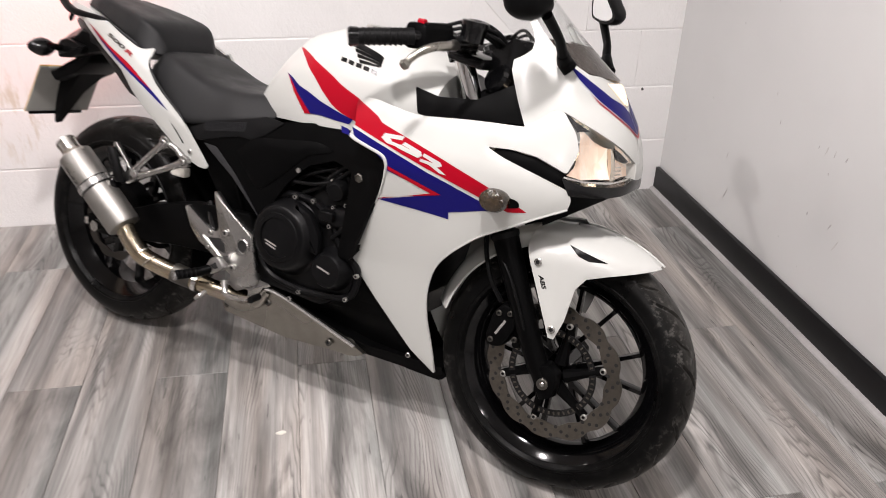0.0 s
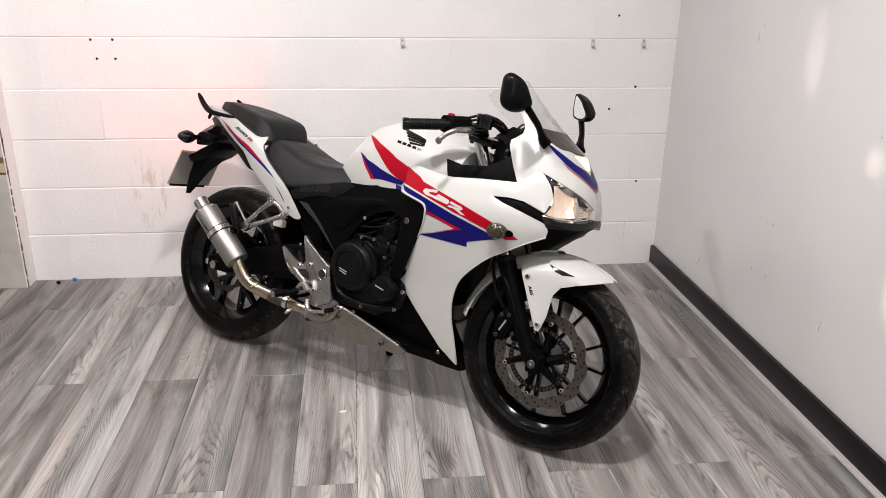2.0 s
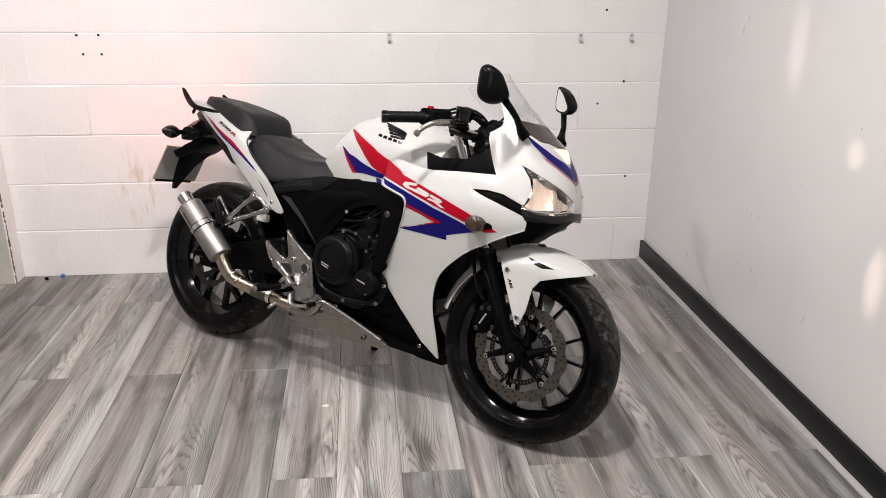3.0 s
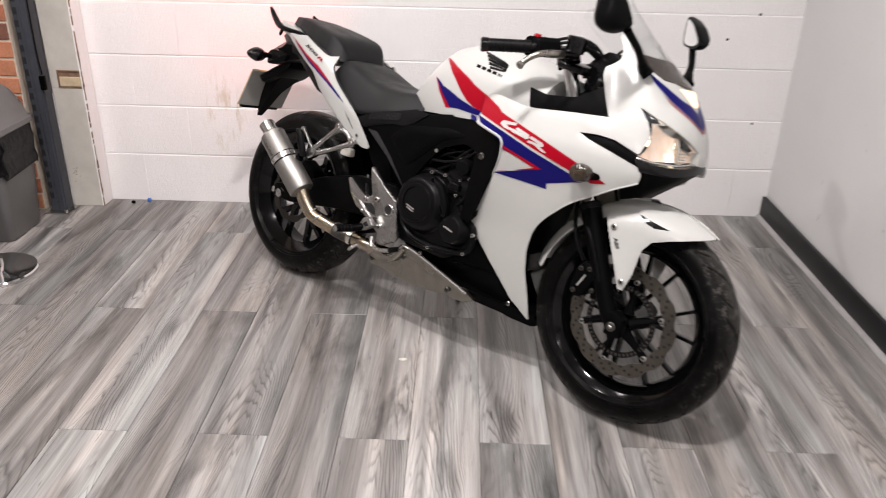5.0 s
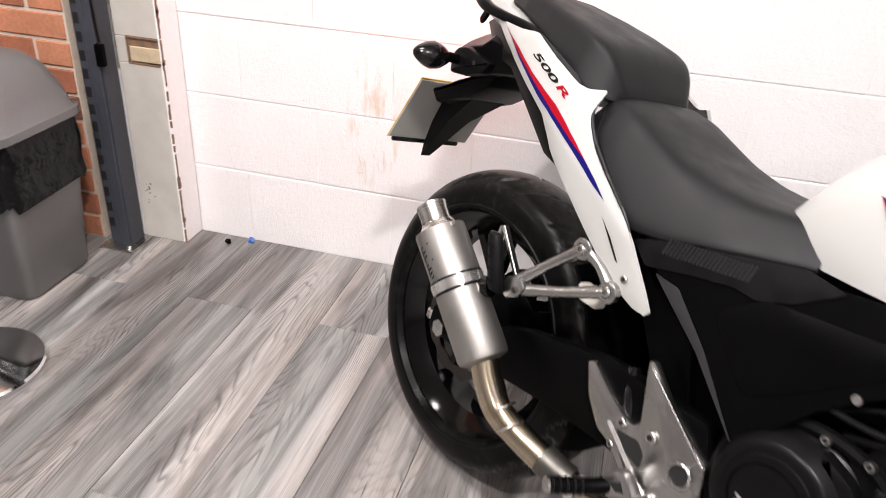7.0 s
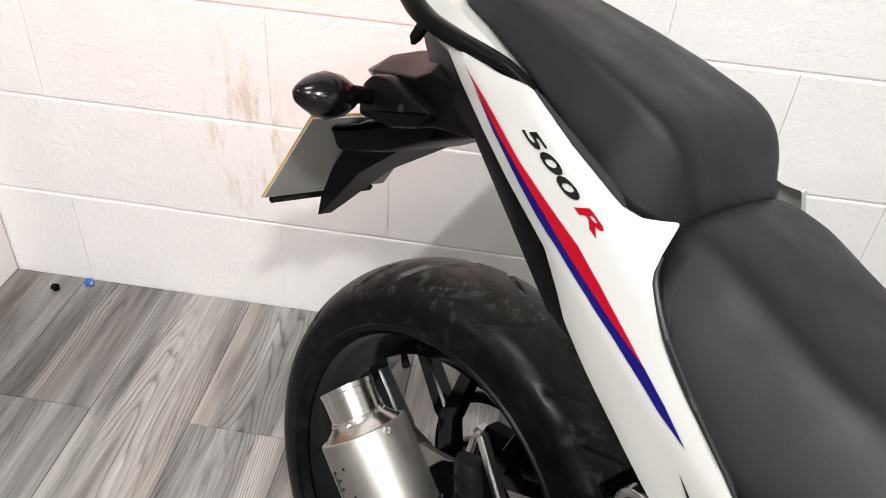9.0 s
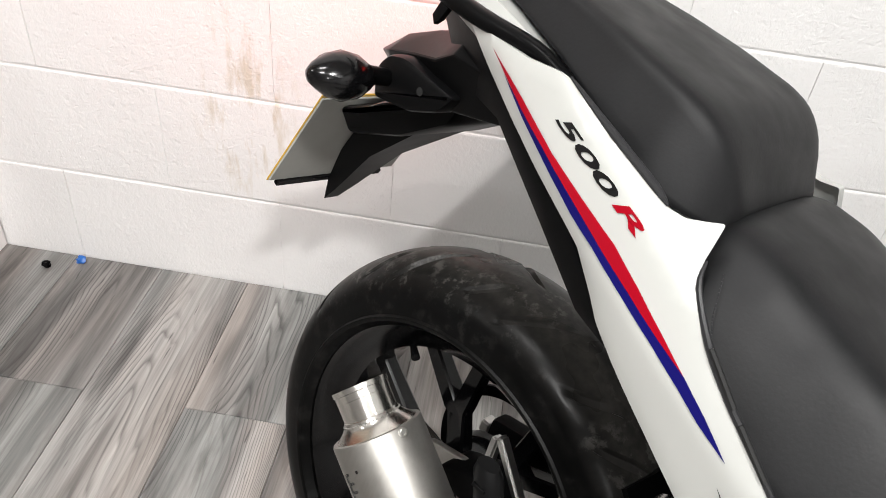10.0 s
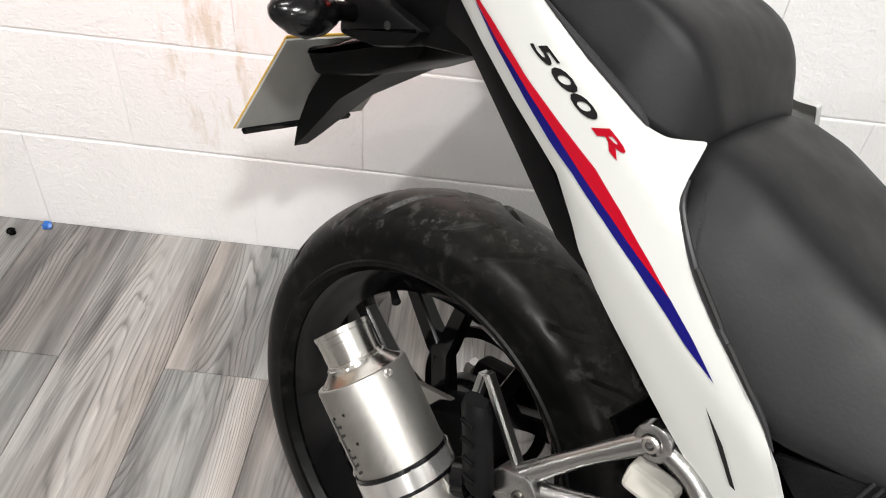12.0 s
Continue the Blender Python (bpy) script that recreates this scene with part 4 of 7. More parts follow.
def wheel(name, centre, R, half, rim_half, hub_r, hub_half, spokes, turn, grooves, fork, thick, stem):
    w = part(name, ring_lathe(rim_profile(rim_half), centre), RIM, bike, "satin black cast alloy wheel rim")
    part("tyre", tyre_mesh(centre, R, half, grooves), TYRE_R if centre is REAR else TYRE_F, w, "black road tyre with slanting tread grooves")
    for s in (-1, 1):
        part("bead_ring", ring_lathe([(0.2300, s * (half - 0.006)), (0.2310, s * (half + 0.0005)), (0.2335, s * (half + 0.0022)), (0.2365, s * (half + 0.0022)), (0.2385, s * (half + 0.0002)), (0.2420, s * (half - 0.003))], centre), TYRE_R if centre is REAR else TYRE_F, w)
    prof = [(0, 0.018), (0, hub_r * 0.7), (0.006, hub_r), (hub_half * 2 - 0.006, hub_r), (hub_half * 2, hub_r * 0.7), (hub_half * 2, 0.018)]
    part("hub", turned(prof, (centre[0], hub_half, centre[2]), (centre[0], -hub_half, centre[2])), RIM, w)
    for i in range(spokes):
        part("spoke", spoke(centre, turn + 2 * math.pi * i / spokes, 0.195, fork, thick, 0.013, hub_r * 0.8, stem), RIM, w)
    return w


front_wheel = wheel("front_wheel", FRONT, 0.295, 0.058, 0.047, 0.036, 0.045, 6, radians(12), 13, 0.235, 0.0056, 0.045)
rear_wheel = wheel("rear_wheel", REAR, 0.307, 0.079, 0.064, 0.05, 0.06, 6, radians(111), 11, 0.245, 0.0115, 0.098)


def front_disc():
    y = -0.062
    d = part("brake_disc", disc_mesh(FRONT, y, 0.157, 0.118, 12), DISC, front_wheel, "petal-shaped drilled steel brake disc")
    # the drilling is black dots on the disc, dark as if pierced
    dot = bpy.data.meshes.new("drill_hole_shade")
    bm = turned([(0, 0.0040), (0.0006, 0.0040), (0.0006, 0)], (0, 0, 0), (0, -0.01, 0), 10)
    bm.to_mesh(dot)
    bm.free()
    dot.materials.append(SHADEB)
    for k, r in enumerate((0.126, 0.137, 0.147)):
        for i in range(24):
            a = 2 * math.pi * (i + 0.33 * k) / 24
            ob = new("drill_hole_shade", dot)
            ob.location = (FRONT.x + r * math.cos(a), y - 0.0019, FRONT.z + r * math.sin(a))
            ob.parent = front_wheel
    for i in range(6):
        a = radians(20 + 60 * i)
        tip = FRONT + Vector((0.117 * math.cos(a), 0, 0.117 * math.sin(a)))
        root = FRONT + Vector((0.03 * math.cos(a - 0.35), 0, 0.03 * math.sin(a - 0.35)))
        part("carrier_arm", tube([(root.x, y + 0.004, root.z), ((root.x + tip.x) / 2, y + 0.003, (root.z + tip.z) / 2), (tip.x, y + 0.002, tip.z)], [0.017, 0.011, 0.010], 8, 3), BLACKP, front_wheel)
    for i in range(6):
        a = radians(20 + 60 * i)
        hexbolt(FRONT.x + 0.117 * math.cos(a), y - 0.002, FRONT.z + 0.117 * math.sin(a), 0.0075, 0.006, "disc_bolt", front_wheel, STEEL)
    part("sensor_ring", ring_lathe([(0.086, -0.068), (0.101, -0.068), (0.101, -0.066), (0.086, -0.066)], FRONT, 72), GLOSSB, front_wheel)
    bm = bmesh.new()
    for i in range(50):
        a = 2 * math.pi * i / 50
        box(-0.0019, -0.0686, 0.0900, 0.0019, -0.0678, 0.0972, bm=(b := bmesh.new()))
        bmesh.ops.rotate(b, verts=b.verts[:], cent=(0, 0, 0), matrix=Matrix.Rotation(a, 3, "Y"))
        bmesh.ops.translate(b, verts=b.verts[:], vec=FRONT)
        join(bm, b)
    part("sensor_slot", bm, DISC, front_wheel)


front_disc()
y = -0.078
part("brake_disc", disc_mesh(REAR, y, 0.112, 0.085, 10), DISC_R, rear_wheel, "drilled steel rear brake disc")
part("sprocket", ring_lathe([(0.09, 0.078), (0.105, 0.078), (0.105, 0.084), (0.09, 0.084)], REAR, 80, wave=lambda a: 0.002 * math.sin(40 * a)), BLACKP, rear_wheel)
part("valve", tube([(-0.137, -0.012, 0.445), (-0.115, -0.030, 0.454), (-0.097, -0.042, 0.453)], [0.005, 0.0045, 0.006], 10), GLOSSB, rear_wheel)


# fork, clamps, axle, caliper
def on_fork(z, off=0.0):
    return 1.371 - 0.462 * (z - 0.285) + off


for s in (-1, 1):
    leg = part("fork_leg", tube([(on_fork(0.255, -0.004), s * 0.097, 0.255), (on_fork(0.30, -0.006), s * 0.097, 0.30), (on_fork(0.33, -0.012), s * 0.097, 0.33), (on_fork(0.45, -0.014), s * 0.097, 0.45), (on_fork(0.58, -0.014), s * 0.097, 0.58)],
                               [0.021, 0.023, 0.024, 0.026, 0.029], 18, 4), BLACKP, bike, "satin black fork slider")
    part("fork_tube", tube([(on_fork(0.57, -0.014), s * 0.097, 0.57), (on_fork(0.95, -0.014), s * 0.097, 0.95)], 0.0205, 20), CHROME, leg, "polished steel fork tube")
    part("dust_seal", turned([(0, 0.02), (0, 0.031), (0.012, 0.032), (0.018, 0.022)], (on_fork(0.575, -0.014), s * 0.097, 0.575), (on_fork(0.60, -0.014), s * 0.097, 0.60)), RUBBER, leg)
    part("axle_lug", slab([(1.352, 0.262), (1.396, 0.262), (1.398, 0.312), (1.372, 0.332), (1.350, 0.322)], s * 0.097 - 0.021, s * 0.097 + 0.021, 0.004, 0.005), BLACKP, leg)
    part("axle_cap", turned([(0, 0), (0, 0.013), (0.004, 0.013), (0.006, 0.010), (0.006, 0.006), (0.002, 0.005), (0.002, 0)], (1.371, s * 0.118, 0.288), (1.371, s * 0.13, 0.288), 20), DARKS, leg)
    part("axle_bolt", turned([(0, 0.0055), (0.005, 0.0055), (0.006, 0.004), (0.006, 0)], (1.371, s * 0.119, 0.288), (1.371, s * 0.13, 0.288), 6), STEEL, leg)
part("axle", tube([(1.371, -0.118, 0.292), (1.371, 0.118, 0.292)], 0.011, 14), STEEL, bike)
part("triple_clamp", slab([(1.03, 0.926), (1.12, 0.911), (1.124, 0.935), (1.038, 0.950)], -0.125, 0.125, 0.006, 0.01), GLOSSB, bike)
cal = part("front_caliper", slab([(1.215, 0.345), (1.232, 0.325), (1.262, 0.335), (1.285, 0.385), (1.277, 0.425), (1.248, 0.435), (1.225, 0.405)], -0.108, -0.058, 0.008, 0.012), BLACKP, bike, "black brake caliper with pale lettering")
part("marking_bar", slab([(1.238, 0.362), (1.243, 0.359), (1.262, 0.395), (1.257, 0.398)], -0.1088, -0.107, 0, 0), CHROMEP, cal)
for bx, bz in ((1.232, 0.345), (1.268, 0.415), (1.242, 0.41), (1.287, 0.36)):
    hexbolt(bx, -0.106, bz, 0.007, 0.006, "caliper_bolt", cal, DARKS)
part("caliper_bracket", slab([(1.275, 0.33), (1.33, 0.345), (1.32, 0.43), (1.27, 0.44)], -0.088, -0.07, 0.004, 0.01), BLACKP, cal)
part("brake_hose", tube([(1.235, -0.09, 0.43), (1.205, -0.10, 0.48), (1.175, -0.085, 0.55), (1.165, -0.06, 0.63), (1.16, -0.03, 0.72)], 0.0055, 8), RUBBER, bike)
part("sensor_wire", tube([(1.33, -0.10, 0.33), (1.30, -0.125, 0.42), (1.262, -0.13, 0.50), (1.20, -0.10, 0.57), (1.17, -0.06, 0.66)], 0.0032, 8), RUBBER, bike)


# front mudguard
def guard(a, s):
    """Over the tyre: a is the angle from ahead, s runs across."""
    r = 0.326 - 0.026 * s * s - 0.012 * abs(s) ** 4
    half = 0.074 * (0.60 + 0.40 * min(1.0, max(0.0, (a - 48) / 30))) * (1 - 0.10 * max(0.0, (a - 130) / 40))
    return FRONT + Vector((r * math.cos(radians(a)), half * s, r * math.sin(radians(a))))


def guard_shell():
    bm = bmesh.new()
    rows = []
    for i in range(41):
        a = 59 + (166 - 59) * i / 40
        edge = 0.62 + 0.38 * min(1.0, max(0.0, (a - 90) / 14))
        rows.append([guard(a, edge * (j / 8 - 1)) for j in range(17)])
    top = [[bm.verts.new(p) for p in r] for r in rows]
    low = [[bm.verts.new(FRONT + (p - FRONT) * 0.986) for p in r] for r in rows]
    for g, flip in ((top, False), (low, True)):
        for p, q in zip(g, g[1:]):
            for k in range(16):
                f = (p[k], p[k + 1], q[k + 1], q[k])
                bm.faces.new(f[::-1] if flip else f)
    ring = lambda g: g[0] + [r[-1] for r in g[1:]] + g[-1][-2::-1] + [r[0] for r in g[-2:0:-1]]
    a, b = ring(top), ring(low)
    for i in range(len(a)):
        j = (i + 1) % len(a)
        bm.faces.new((a[i], b[i], b[j], a[j]))
    bmesh.ops.recalc_face_normals(bm, faces=bm.faces[:])
    return smooth(bm, 50)


mudguard = part("front_mudguard", guard_shell(), WHITE, bike, "white painted front mudguard")


def guard_side(x, z):
    l = 0.118 - 0.050 * np.clip((x - 1.36) / 0.17, 0, 1)
    r = math.hypot(x - FRONT.x, z - FRONT.z)
    k = np.clip((r - 0.255) / 0.075, 0, 1)
    return np.array((x, -l * math.sqrt(max(0.0, 1 - k ** 2.4)), z))


ARC = [(FRONT.x + 0.3285 * math.cos(radians(k)), FRONT.z + 0.3285 * math.sin(radians(k))) for k in range(58, 108, 7)]
FLAP = ARC + [(1.279, 0.575), (1.362, 0.392), (1.374, 0.390), (1.388, 0.435), (1.397, 0.507), (1.415, 0.533), (1.453, 0.547)]
pair("guard_flank", mudguard, WHITE, guard_side, FLAP, step=0.009)
SLIT = [(1.366, 0.596), (1.448, 0.574), (1.412, 0.571), (1.390, 0.578)]
part("air_slit", panel(guard_side, SLIT, 0.008, 0.001, 0.001, 0.0003), GLOSSB, mudguard)
for bx, bz in ((1.312, 0.548), (1.367, 0.412)):
    hexbolt(bx, guard_side(bx, bz)[1] - 0.0005, bz, 0.0085, 0.004, "bolt", mudguard, STEEL)
lettering("ABS", guard_side, (1.318, 0.520), (0.0078, -0.0155), (0.0125, 0.0055), GLOSSB, mudguard, shear=0.2)


# ---- fairing ----
ARCH = [tuple(p[:2]) for p in curve_points([(-0.113, 0.192, 0), (-0.124, 0.270, 0), (-0.137, 0.345, 0), (-0.134, 0.420, 0), (-0.104, 0.494, 0), (-0.020, 0.572, 0), (0.082, 0.640, 0), (0.157, 0.677, 0)], 4)]
FLANK = [(-0.327, 0.736), (-0.314, 0.730), (-0.241, 0.709), (-0.230, 0.698), (-0.228, 0.683), (-0.240, 0.640), (-0.263, 0.592), (-0.345, 0.432), (-0.271, 0.341), (-0.180, 0.239)] + ARCH + [(0.161, 0.696), (0.151, 0.714), (0.078, 0.739), (0.017, 0.758), (-0.011, 0.772), (0.030, 0.776), (0.074, 0.772), (0.138, 0.748), (0.158, 0.795), (0.150, 0.826),
         (0.126, 0.862), (0.100, 0.862), (0.044, 0.823), (-0.060, 0.816), (-0.162, 0.806), (-0.205, 0.808), (-0.272, 0.820), (-0.312, 0.822), (-0.318, 0.770)]
fairing = pair("side_fairing", bike, WHITE, cowl, FLANK, step=0.014, thick=0.006, corner=0.006, label="glossy white fairing with red and blue stripes")
# rolled lip along the fairing's rear and the wheel arch, and a blue key where it meets the tank
part("fairing_lip", tube([skin_point(cowl, q, z, 0.000) for q, z in ((-0.325, 0.738), (-0.311, 0.731), (-0.276, 0.721), (-0.242, 0.711), (-0.231, 0.700), (-0.229, 0.684), (-0.240, 0.643), (-0.263, 0.594))], [0.004, 0.004, 0.004, 0.004, 0.004, 0.0035, 0.0025, 0.001], 8, 4), WHITE, fairing)
part("arch_lip", tube([skin_point(cowl, q, z, -0.002) for q, z in ARCH[2:]], 0.0026, 6, 2), WHITE, fairing)
part("blue_key", panel(cowl, [(-0.350, 0.752), (-0.328, 0.748), (-0.322, 0.736), (-0.344, 0.738)], 0.008, 0.0, 0.0045, 0.0), BLUE_PAINT, fairing)
VENT = [(-0.009, 0.768), (0.026, 0.775), (0.074, 0.771), (0.139, 0.746), (0.152, 0.712), (0.078, 0.738), (0.018, 0.757)]
pair("side_vent", fairing, BLACKP, cowl, VENT, step=0.012, thick=0.02, lift=-0.009)
BROW = [(0.044, 0.823), (0.100, 0.862), (0.128, 0.862), (0.160, 0.850), (0.205, 0.834), (0.245, 0.819), (0.284, 0.803), (0.335, 0.777), (0.359, 0.775), (0.359, 0.935), (0.226, 0.938), (0.148, 0.963), (0.085, 1.000), (0.020, 1.035), (-0.002, 1.028), (0.030, 1.003), (0.040, 0.985), (0.034, 0.969), (-0.006, 0.945), (-0.004, 0.925)]
nose = pair("front_cowl", bike, WHITE, cowl, BROW, step=0.014, thick=0.005, label="white nose cowl with blue edging")
LAMP = [(0.128, 0.862), (0.160, 0.848), (0.205, 0.832), (0.245, 0.817), (0.284, 0.801), (0.333, 0.775), (0.338, 0.750), (0.305, 0.736), (0.251, 0.731), (0.180, 0.730), (0.131, 0.739), (0.150, 0.768), (0.160, 0.796), (0.152, 0.830)]
head = part("headlight", panel(cowl, LAMP, 0.011, 0.03, -0.001, 0.001), LENS, bike, "clear headlight lens, lit a warm white")
part("headlight", panel(cowl, LAMP, 0.011, 0.03, -0.001, 0.001, mirror=True), LENS, bike, "clear headlight lens, lit a warm white")
# bowls behind the lens: a wide low beam, a ribbed divider, a narrow high beam
def bowl(cq, cz, rq, rz, rim, deep):
    """The fairing's skin pushed in to a hollow round (cq, cz)."""
    return lambda q, z: skin_point(cowl, q, z, -rim - deep * max(0.0, 1 - ((q - cq) / rq) ** 2 - ((z - cz) / rz) ** 2))


LOW = [(0.160, 0.838), (0.205, 0.823), (0.246, 0.808), (0.250, 0.745), (0.180, 0.740), (0.140, 0.745), (0.156, 0.768), (0.166, 0.797)]
pair("reflector", head, LOWBEAM, bowl(0.206, 0.782, 0.055, 0.060, 0.010, 0.030), LOW, step=0.008, thick=0.0)
pair("reflector", head, HIGHBEAM, bowl(0.297, 0.764, 0.045, 0.045, 0.010, 0.022), [(0.268, 0.788), (0.300, 0.782), (0.330, 0.768), (0.332, 0.752), (0.300, 0.742), (0.264, 0.740)], step=0.008, thick=0.0)
pair("lamp_peak", head, GREYP, cowl, [(0.131, 0.860), (0.160, 0.846), (0.188, 0.834), (0.160, 0.832), (0.154, 0.830)], step=0.008, thick=0.0, lift=-0.006, label="dark shroud at the lamp's upper corner")
pair("lamp_rib", head, FACET, cowl, [(0.250, 0.742), (0.264, 0.741), (0.262, 0.800), (0.248, 0.807)], step=0.007, thick=0.010, lift=-0.010)
pair("lamp_hood", head, GREYP, cowl, [(0.258, 0.808), (0.284, 0.797), (0.312, 0.783), (0.298, 0.779), (0.266, 0.786)], step=0.008, thick=0.004, lift=-0.007)
for k in range(4):
    pair("lamp_flute", head, FACET, cowl, [(0.266, 0.745 + 0.008 * k), (0.292, 0.746 + 0.008 * k), (0.292, 0.749 + 0.008 * k), (0.266, 0.748 + 0.008 * k)], step=0.006, thick=0.002, lift=-0.013)
pair("lamp_sill", head, CHROMEP, cowl, [(0.136, 0.743), (0.180, 0.7385), (0.26, 0.7400), (0.33, 0.750), (0.33, 0.746), (0.25, 0.7350), (0.180, 0.7345), (0.134, 0.7395)], step=0.01, thick=0.0, lift=-0.006)
part("nose_centre", panel(cowl, [(0.334, 0.742), (0.333, 0.778), (0.36, 0.778), (0.36, 0.742)], 0.01, 0.02, 0.0, 0.0005), WHITE, bike)
part("nose_centre", panel(cowl, [(0.334, 0.742), (0.333, 0.778), (0.36, 0.778), (0.36, 0.742)], 0.01, 0.02, 0.0, 0.0005, mirror=True), WHITE, bike)
for s in (-1, 1):
    part("bulb", turned([(0, 0), (0.003, 0.007), (0.012, 0.009), (0.020, 0.007), (0.023, 0)], (1.318, s * 0.085, 0.778), (1.343, s * 0.092, 0.776), 14), BULB, head)
CHIN = [(0.131, 0.738), (0.180, 0.729), (0.251, 0.730), (0.305, 0.735), (0.336, 0.746), (0.36, 0.742), (0.36, 0.722), (0.283, 0.711), (0.226, 0.706), (0.152, 0.706)]
pair("chin", bike, GLOSSB, cowl, CHIN, step=0.012, thick=0.03, lift=0.001)
part("nose_underside", loft([[(1.30, -0.15, 0.70), (1.30, 0.15, 0.70), (1.30, 0.10, 0.62), (1.30, -0.10, 0.62)], [(1.43, -0.05, 0.715), (1.43, 0.05, 0.715), (1.40, 0.05, 0.69), (1.40, -0.05, 0.69)]]), BLACKP, bike)

# stripes of the right flank
RED = [(-0.326, 0.815), (-0.266, 0.787), (-0.253, 0.776), (-0.140, 0.741), (-0.002, 0.697), (0.076, 0.658), (0.040, 0.650), (-0.018, 0.670), (-0.133, 0.702), (-0.235, 0.735), (-0.318, 0.760), (-0.322, 0.790)]
part("red_stripe", panel(cowl, RED, 0.012, 0.0, 0.0012, 0.0), RED_PAINT, fairing)
BLUE = [(-0.324, 0.755), (-0.233, 0.728), (-0.132, 0.694), (-0.011, 0.660), (0.018, 0.646), (-0.083, 0.617), (-0.083, 0.601), (-0.161, 0.605), (-0.255, 0.608), (-0.112, 0.650), (-0.228, 0.680), (-0.227, 0.694), (-0.255, 0.711), (-0.314, 0.738)]
part("blue_stripe", panel(cowl, BLUE, 0.012, 0.0, 0.0009, 0.0), BLUE_PAINT, fairing)
part("red_edge", panel(cowl, [(-0.224, 0.690), (-0.224, 0.682), (-0.125, 0.650), (-0.255, 0.6085), (-0.240, 0.6155), (-0.100, 0.652)], 0.01, 0.0, 0.0014, 0.0), RED_PAINT, fairing)
# the model's name, as plain slanting shapes
NAME = [[(-0.246, 0.746), (-0.240, 0.7565), (-0.194, 0.7575), (-0.198, 0.749), (-0.225, 0.748), (-0.220, 0.7425), (-0.196, 0.7385), (-0.200, 0.7325), (-0.232, 0.7375)],
        [(-0.190, 0.7465), (-0.150, 0.7345), (-0.147, 0.7265), (-0.156, 0.7205), (-0.207, 0.7325), (-0.200, 0.740), (-0.172, 0.7335), (-0.196, 0.7405)],
        [(-0.142, 0.7325), (-0.104, 0.7215), (-0.099, 0.7145), (-0.110, 0.7095), (-0.088, 0.6975), (-0.104, 0.6985), (-0.130, 0.7115), (-0.152, 0.7145), (-0.148, 0.7205), (-0.118, 0.7165), (-0.146, 0.7265)]]
for k, q in enumerate(NAME):
    part("name_shape", panel(cowl, q, 0.008, 0.0, 0.0017 + 0.0002 * k, 0.0), WHITE, fairing, "white slanting name shape")
hexbolt(1.016, cowl(-0.184, 0.222)[1] - 0.001, 0.222, 0.007, 0.004, "bolt", fairing, STEEL)
# blue edging round the nose
NB = [(0.150, 0.955), (0.218, 0.925), (0.282, 0.899), (0.335, 0.886), (0.359, 0.872), (0.359, 0.832), (0.316, 0.853), (0.231, 0.891), (0.178, 0.926)]
pair("blue_edging", nose, BLUE_PAINT, cowl, NB, step=0.012, thick=0.0, lift=0.0012, roll=0.0)
pair("red_edging", nose, RED_PAINT, cowl, [(0.205, 0.903), (0.231, 0.888), (0.316, 0.850), (0.359, 0.829), (0.359, 0.824), (0.316, 0.846), (0.228, 0.885)], step=0.012, thick=0.0, lift=0.0010, roll=0.0)
pair("position_light", nose, AMBERLIT, cowl, [(0.29, 0.924), (0.359, 0.926), (0.359, 0.885), (0.345, 0.888)], step=0.01, thick=0.0, lift=0.0016, roll=0.0, label="warm lit position light")


# front indicators
for s in (-1, 1):
    stalk = part("front_indicator", turned([(0, 0.012), (0.01, 0.026), (0.03, 0.029), (0.04, 0.026), (0.046, 0.016), (0.048, 0)], (1.232, s * 0.186, 0.672), (1.228, s * 0.238, 0.674), 24), AMBER, bike, "smoked oval front indicator")
    for v in stalk.data.vertices:
        v.co.x, v.co.z = 1.232 + (v.co.x - 1.232) * 1.05, 0.673 + (v.co.z - 0.673) * 0.84
    part("base", panel(cowl, [(-0.004, 0.668), (0.02, 0.686), (0.058, 0.678), (0.062, 0.666), (0.03, 0.656), (0.005, 0.655)], 0.01, 0.003, 0.004, 0.002, 0.006, mirror=s > 0), BLACKP, stalk)


# screen: a clear bubble over a dark base
def screen_point(u, v):
    """u across from -1 to 1, v from the foot to the top."""
    half = 0.152 - 0.046 * v - 0.014 * v * v
    x = 1.372 - 0.30 * v + 0.075 * v * v - (0.135 - 0.03 * v) * u * u
    z = 0.932 + 0.228 * v - 0.025 * v * v + 0.030 * u * u * (1 - v) - 0.04 * u * u * v
    return Vector((x, half * u, z))


def screen_shell(v0, v1, thick, umax=1.0):
    bm = bmesh.new()
    nu, nv = 24, 18
    g = []
    for j in range(nv + 1):
        v = v0 + (v1 - v0) * j / nv
        lim = umax * (1.0 if v < 0.75 else math.sqrt(max(0.02, 1 - ((v - 0.75) / 0.27) ** 2)))
        g.append([screen_point(lim * (2 * i / nu - 1), v) for i in range(nu + 1)])
    a = [[bm.verts.new(p) for p in r] for r in g]
    for p, q in zip(a, a[1:]):
        for i in range(nu):
            bm.faces.new((p[i], p[i + 1], q[i + 1], q[i]))
    bmesh.ops.recalc_face_normals(bm, faces=bm.faces[:])
    bmesh.ops.solidify(bm, geom=bm.faces[:], thickness=thick)
    return smooth(bm, 40)


screen = part("windscreen", screen_shell(0.02, 1.0, 0.0025), CLEAR, bike, "clear curved plastic windscreen")
screen.visible_shadow = False
part("screen_base", screen_shell(0.0, 0.26, 0.004, 0.80), SMOKE, screen, "dark band at the screen's foot")
edge = [screen_point(-1, v) for v in (0.30, 0.50, 0.74)]
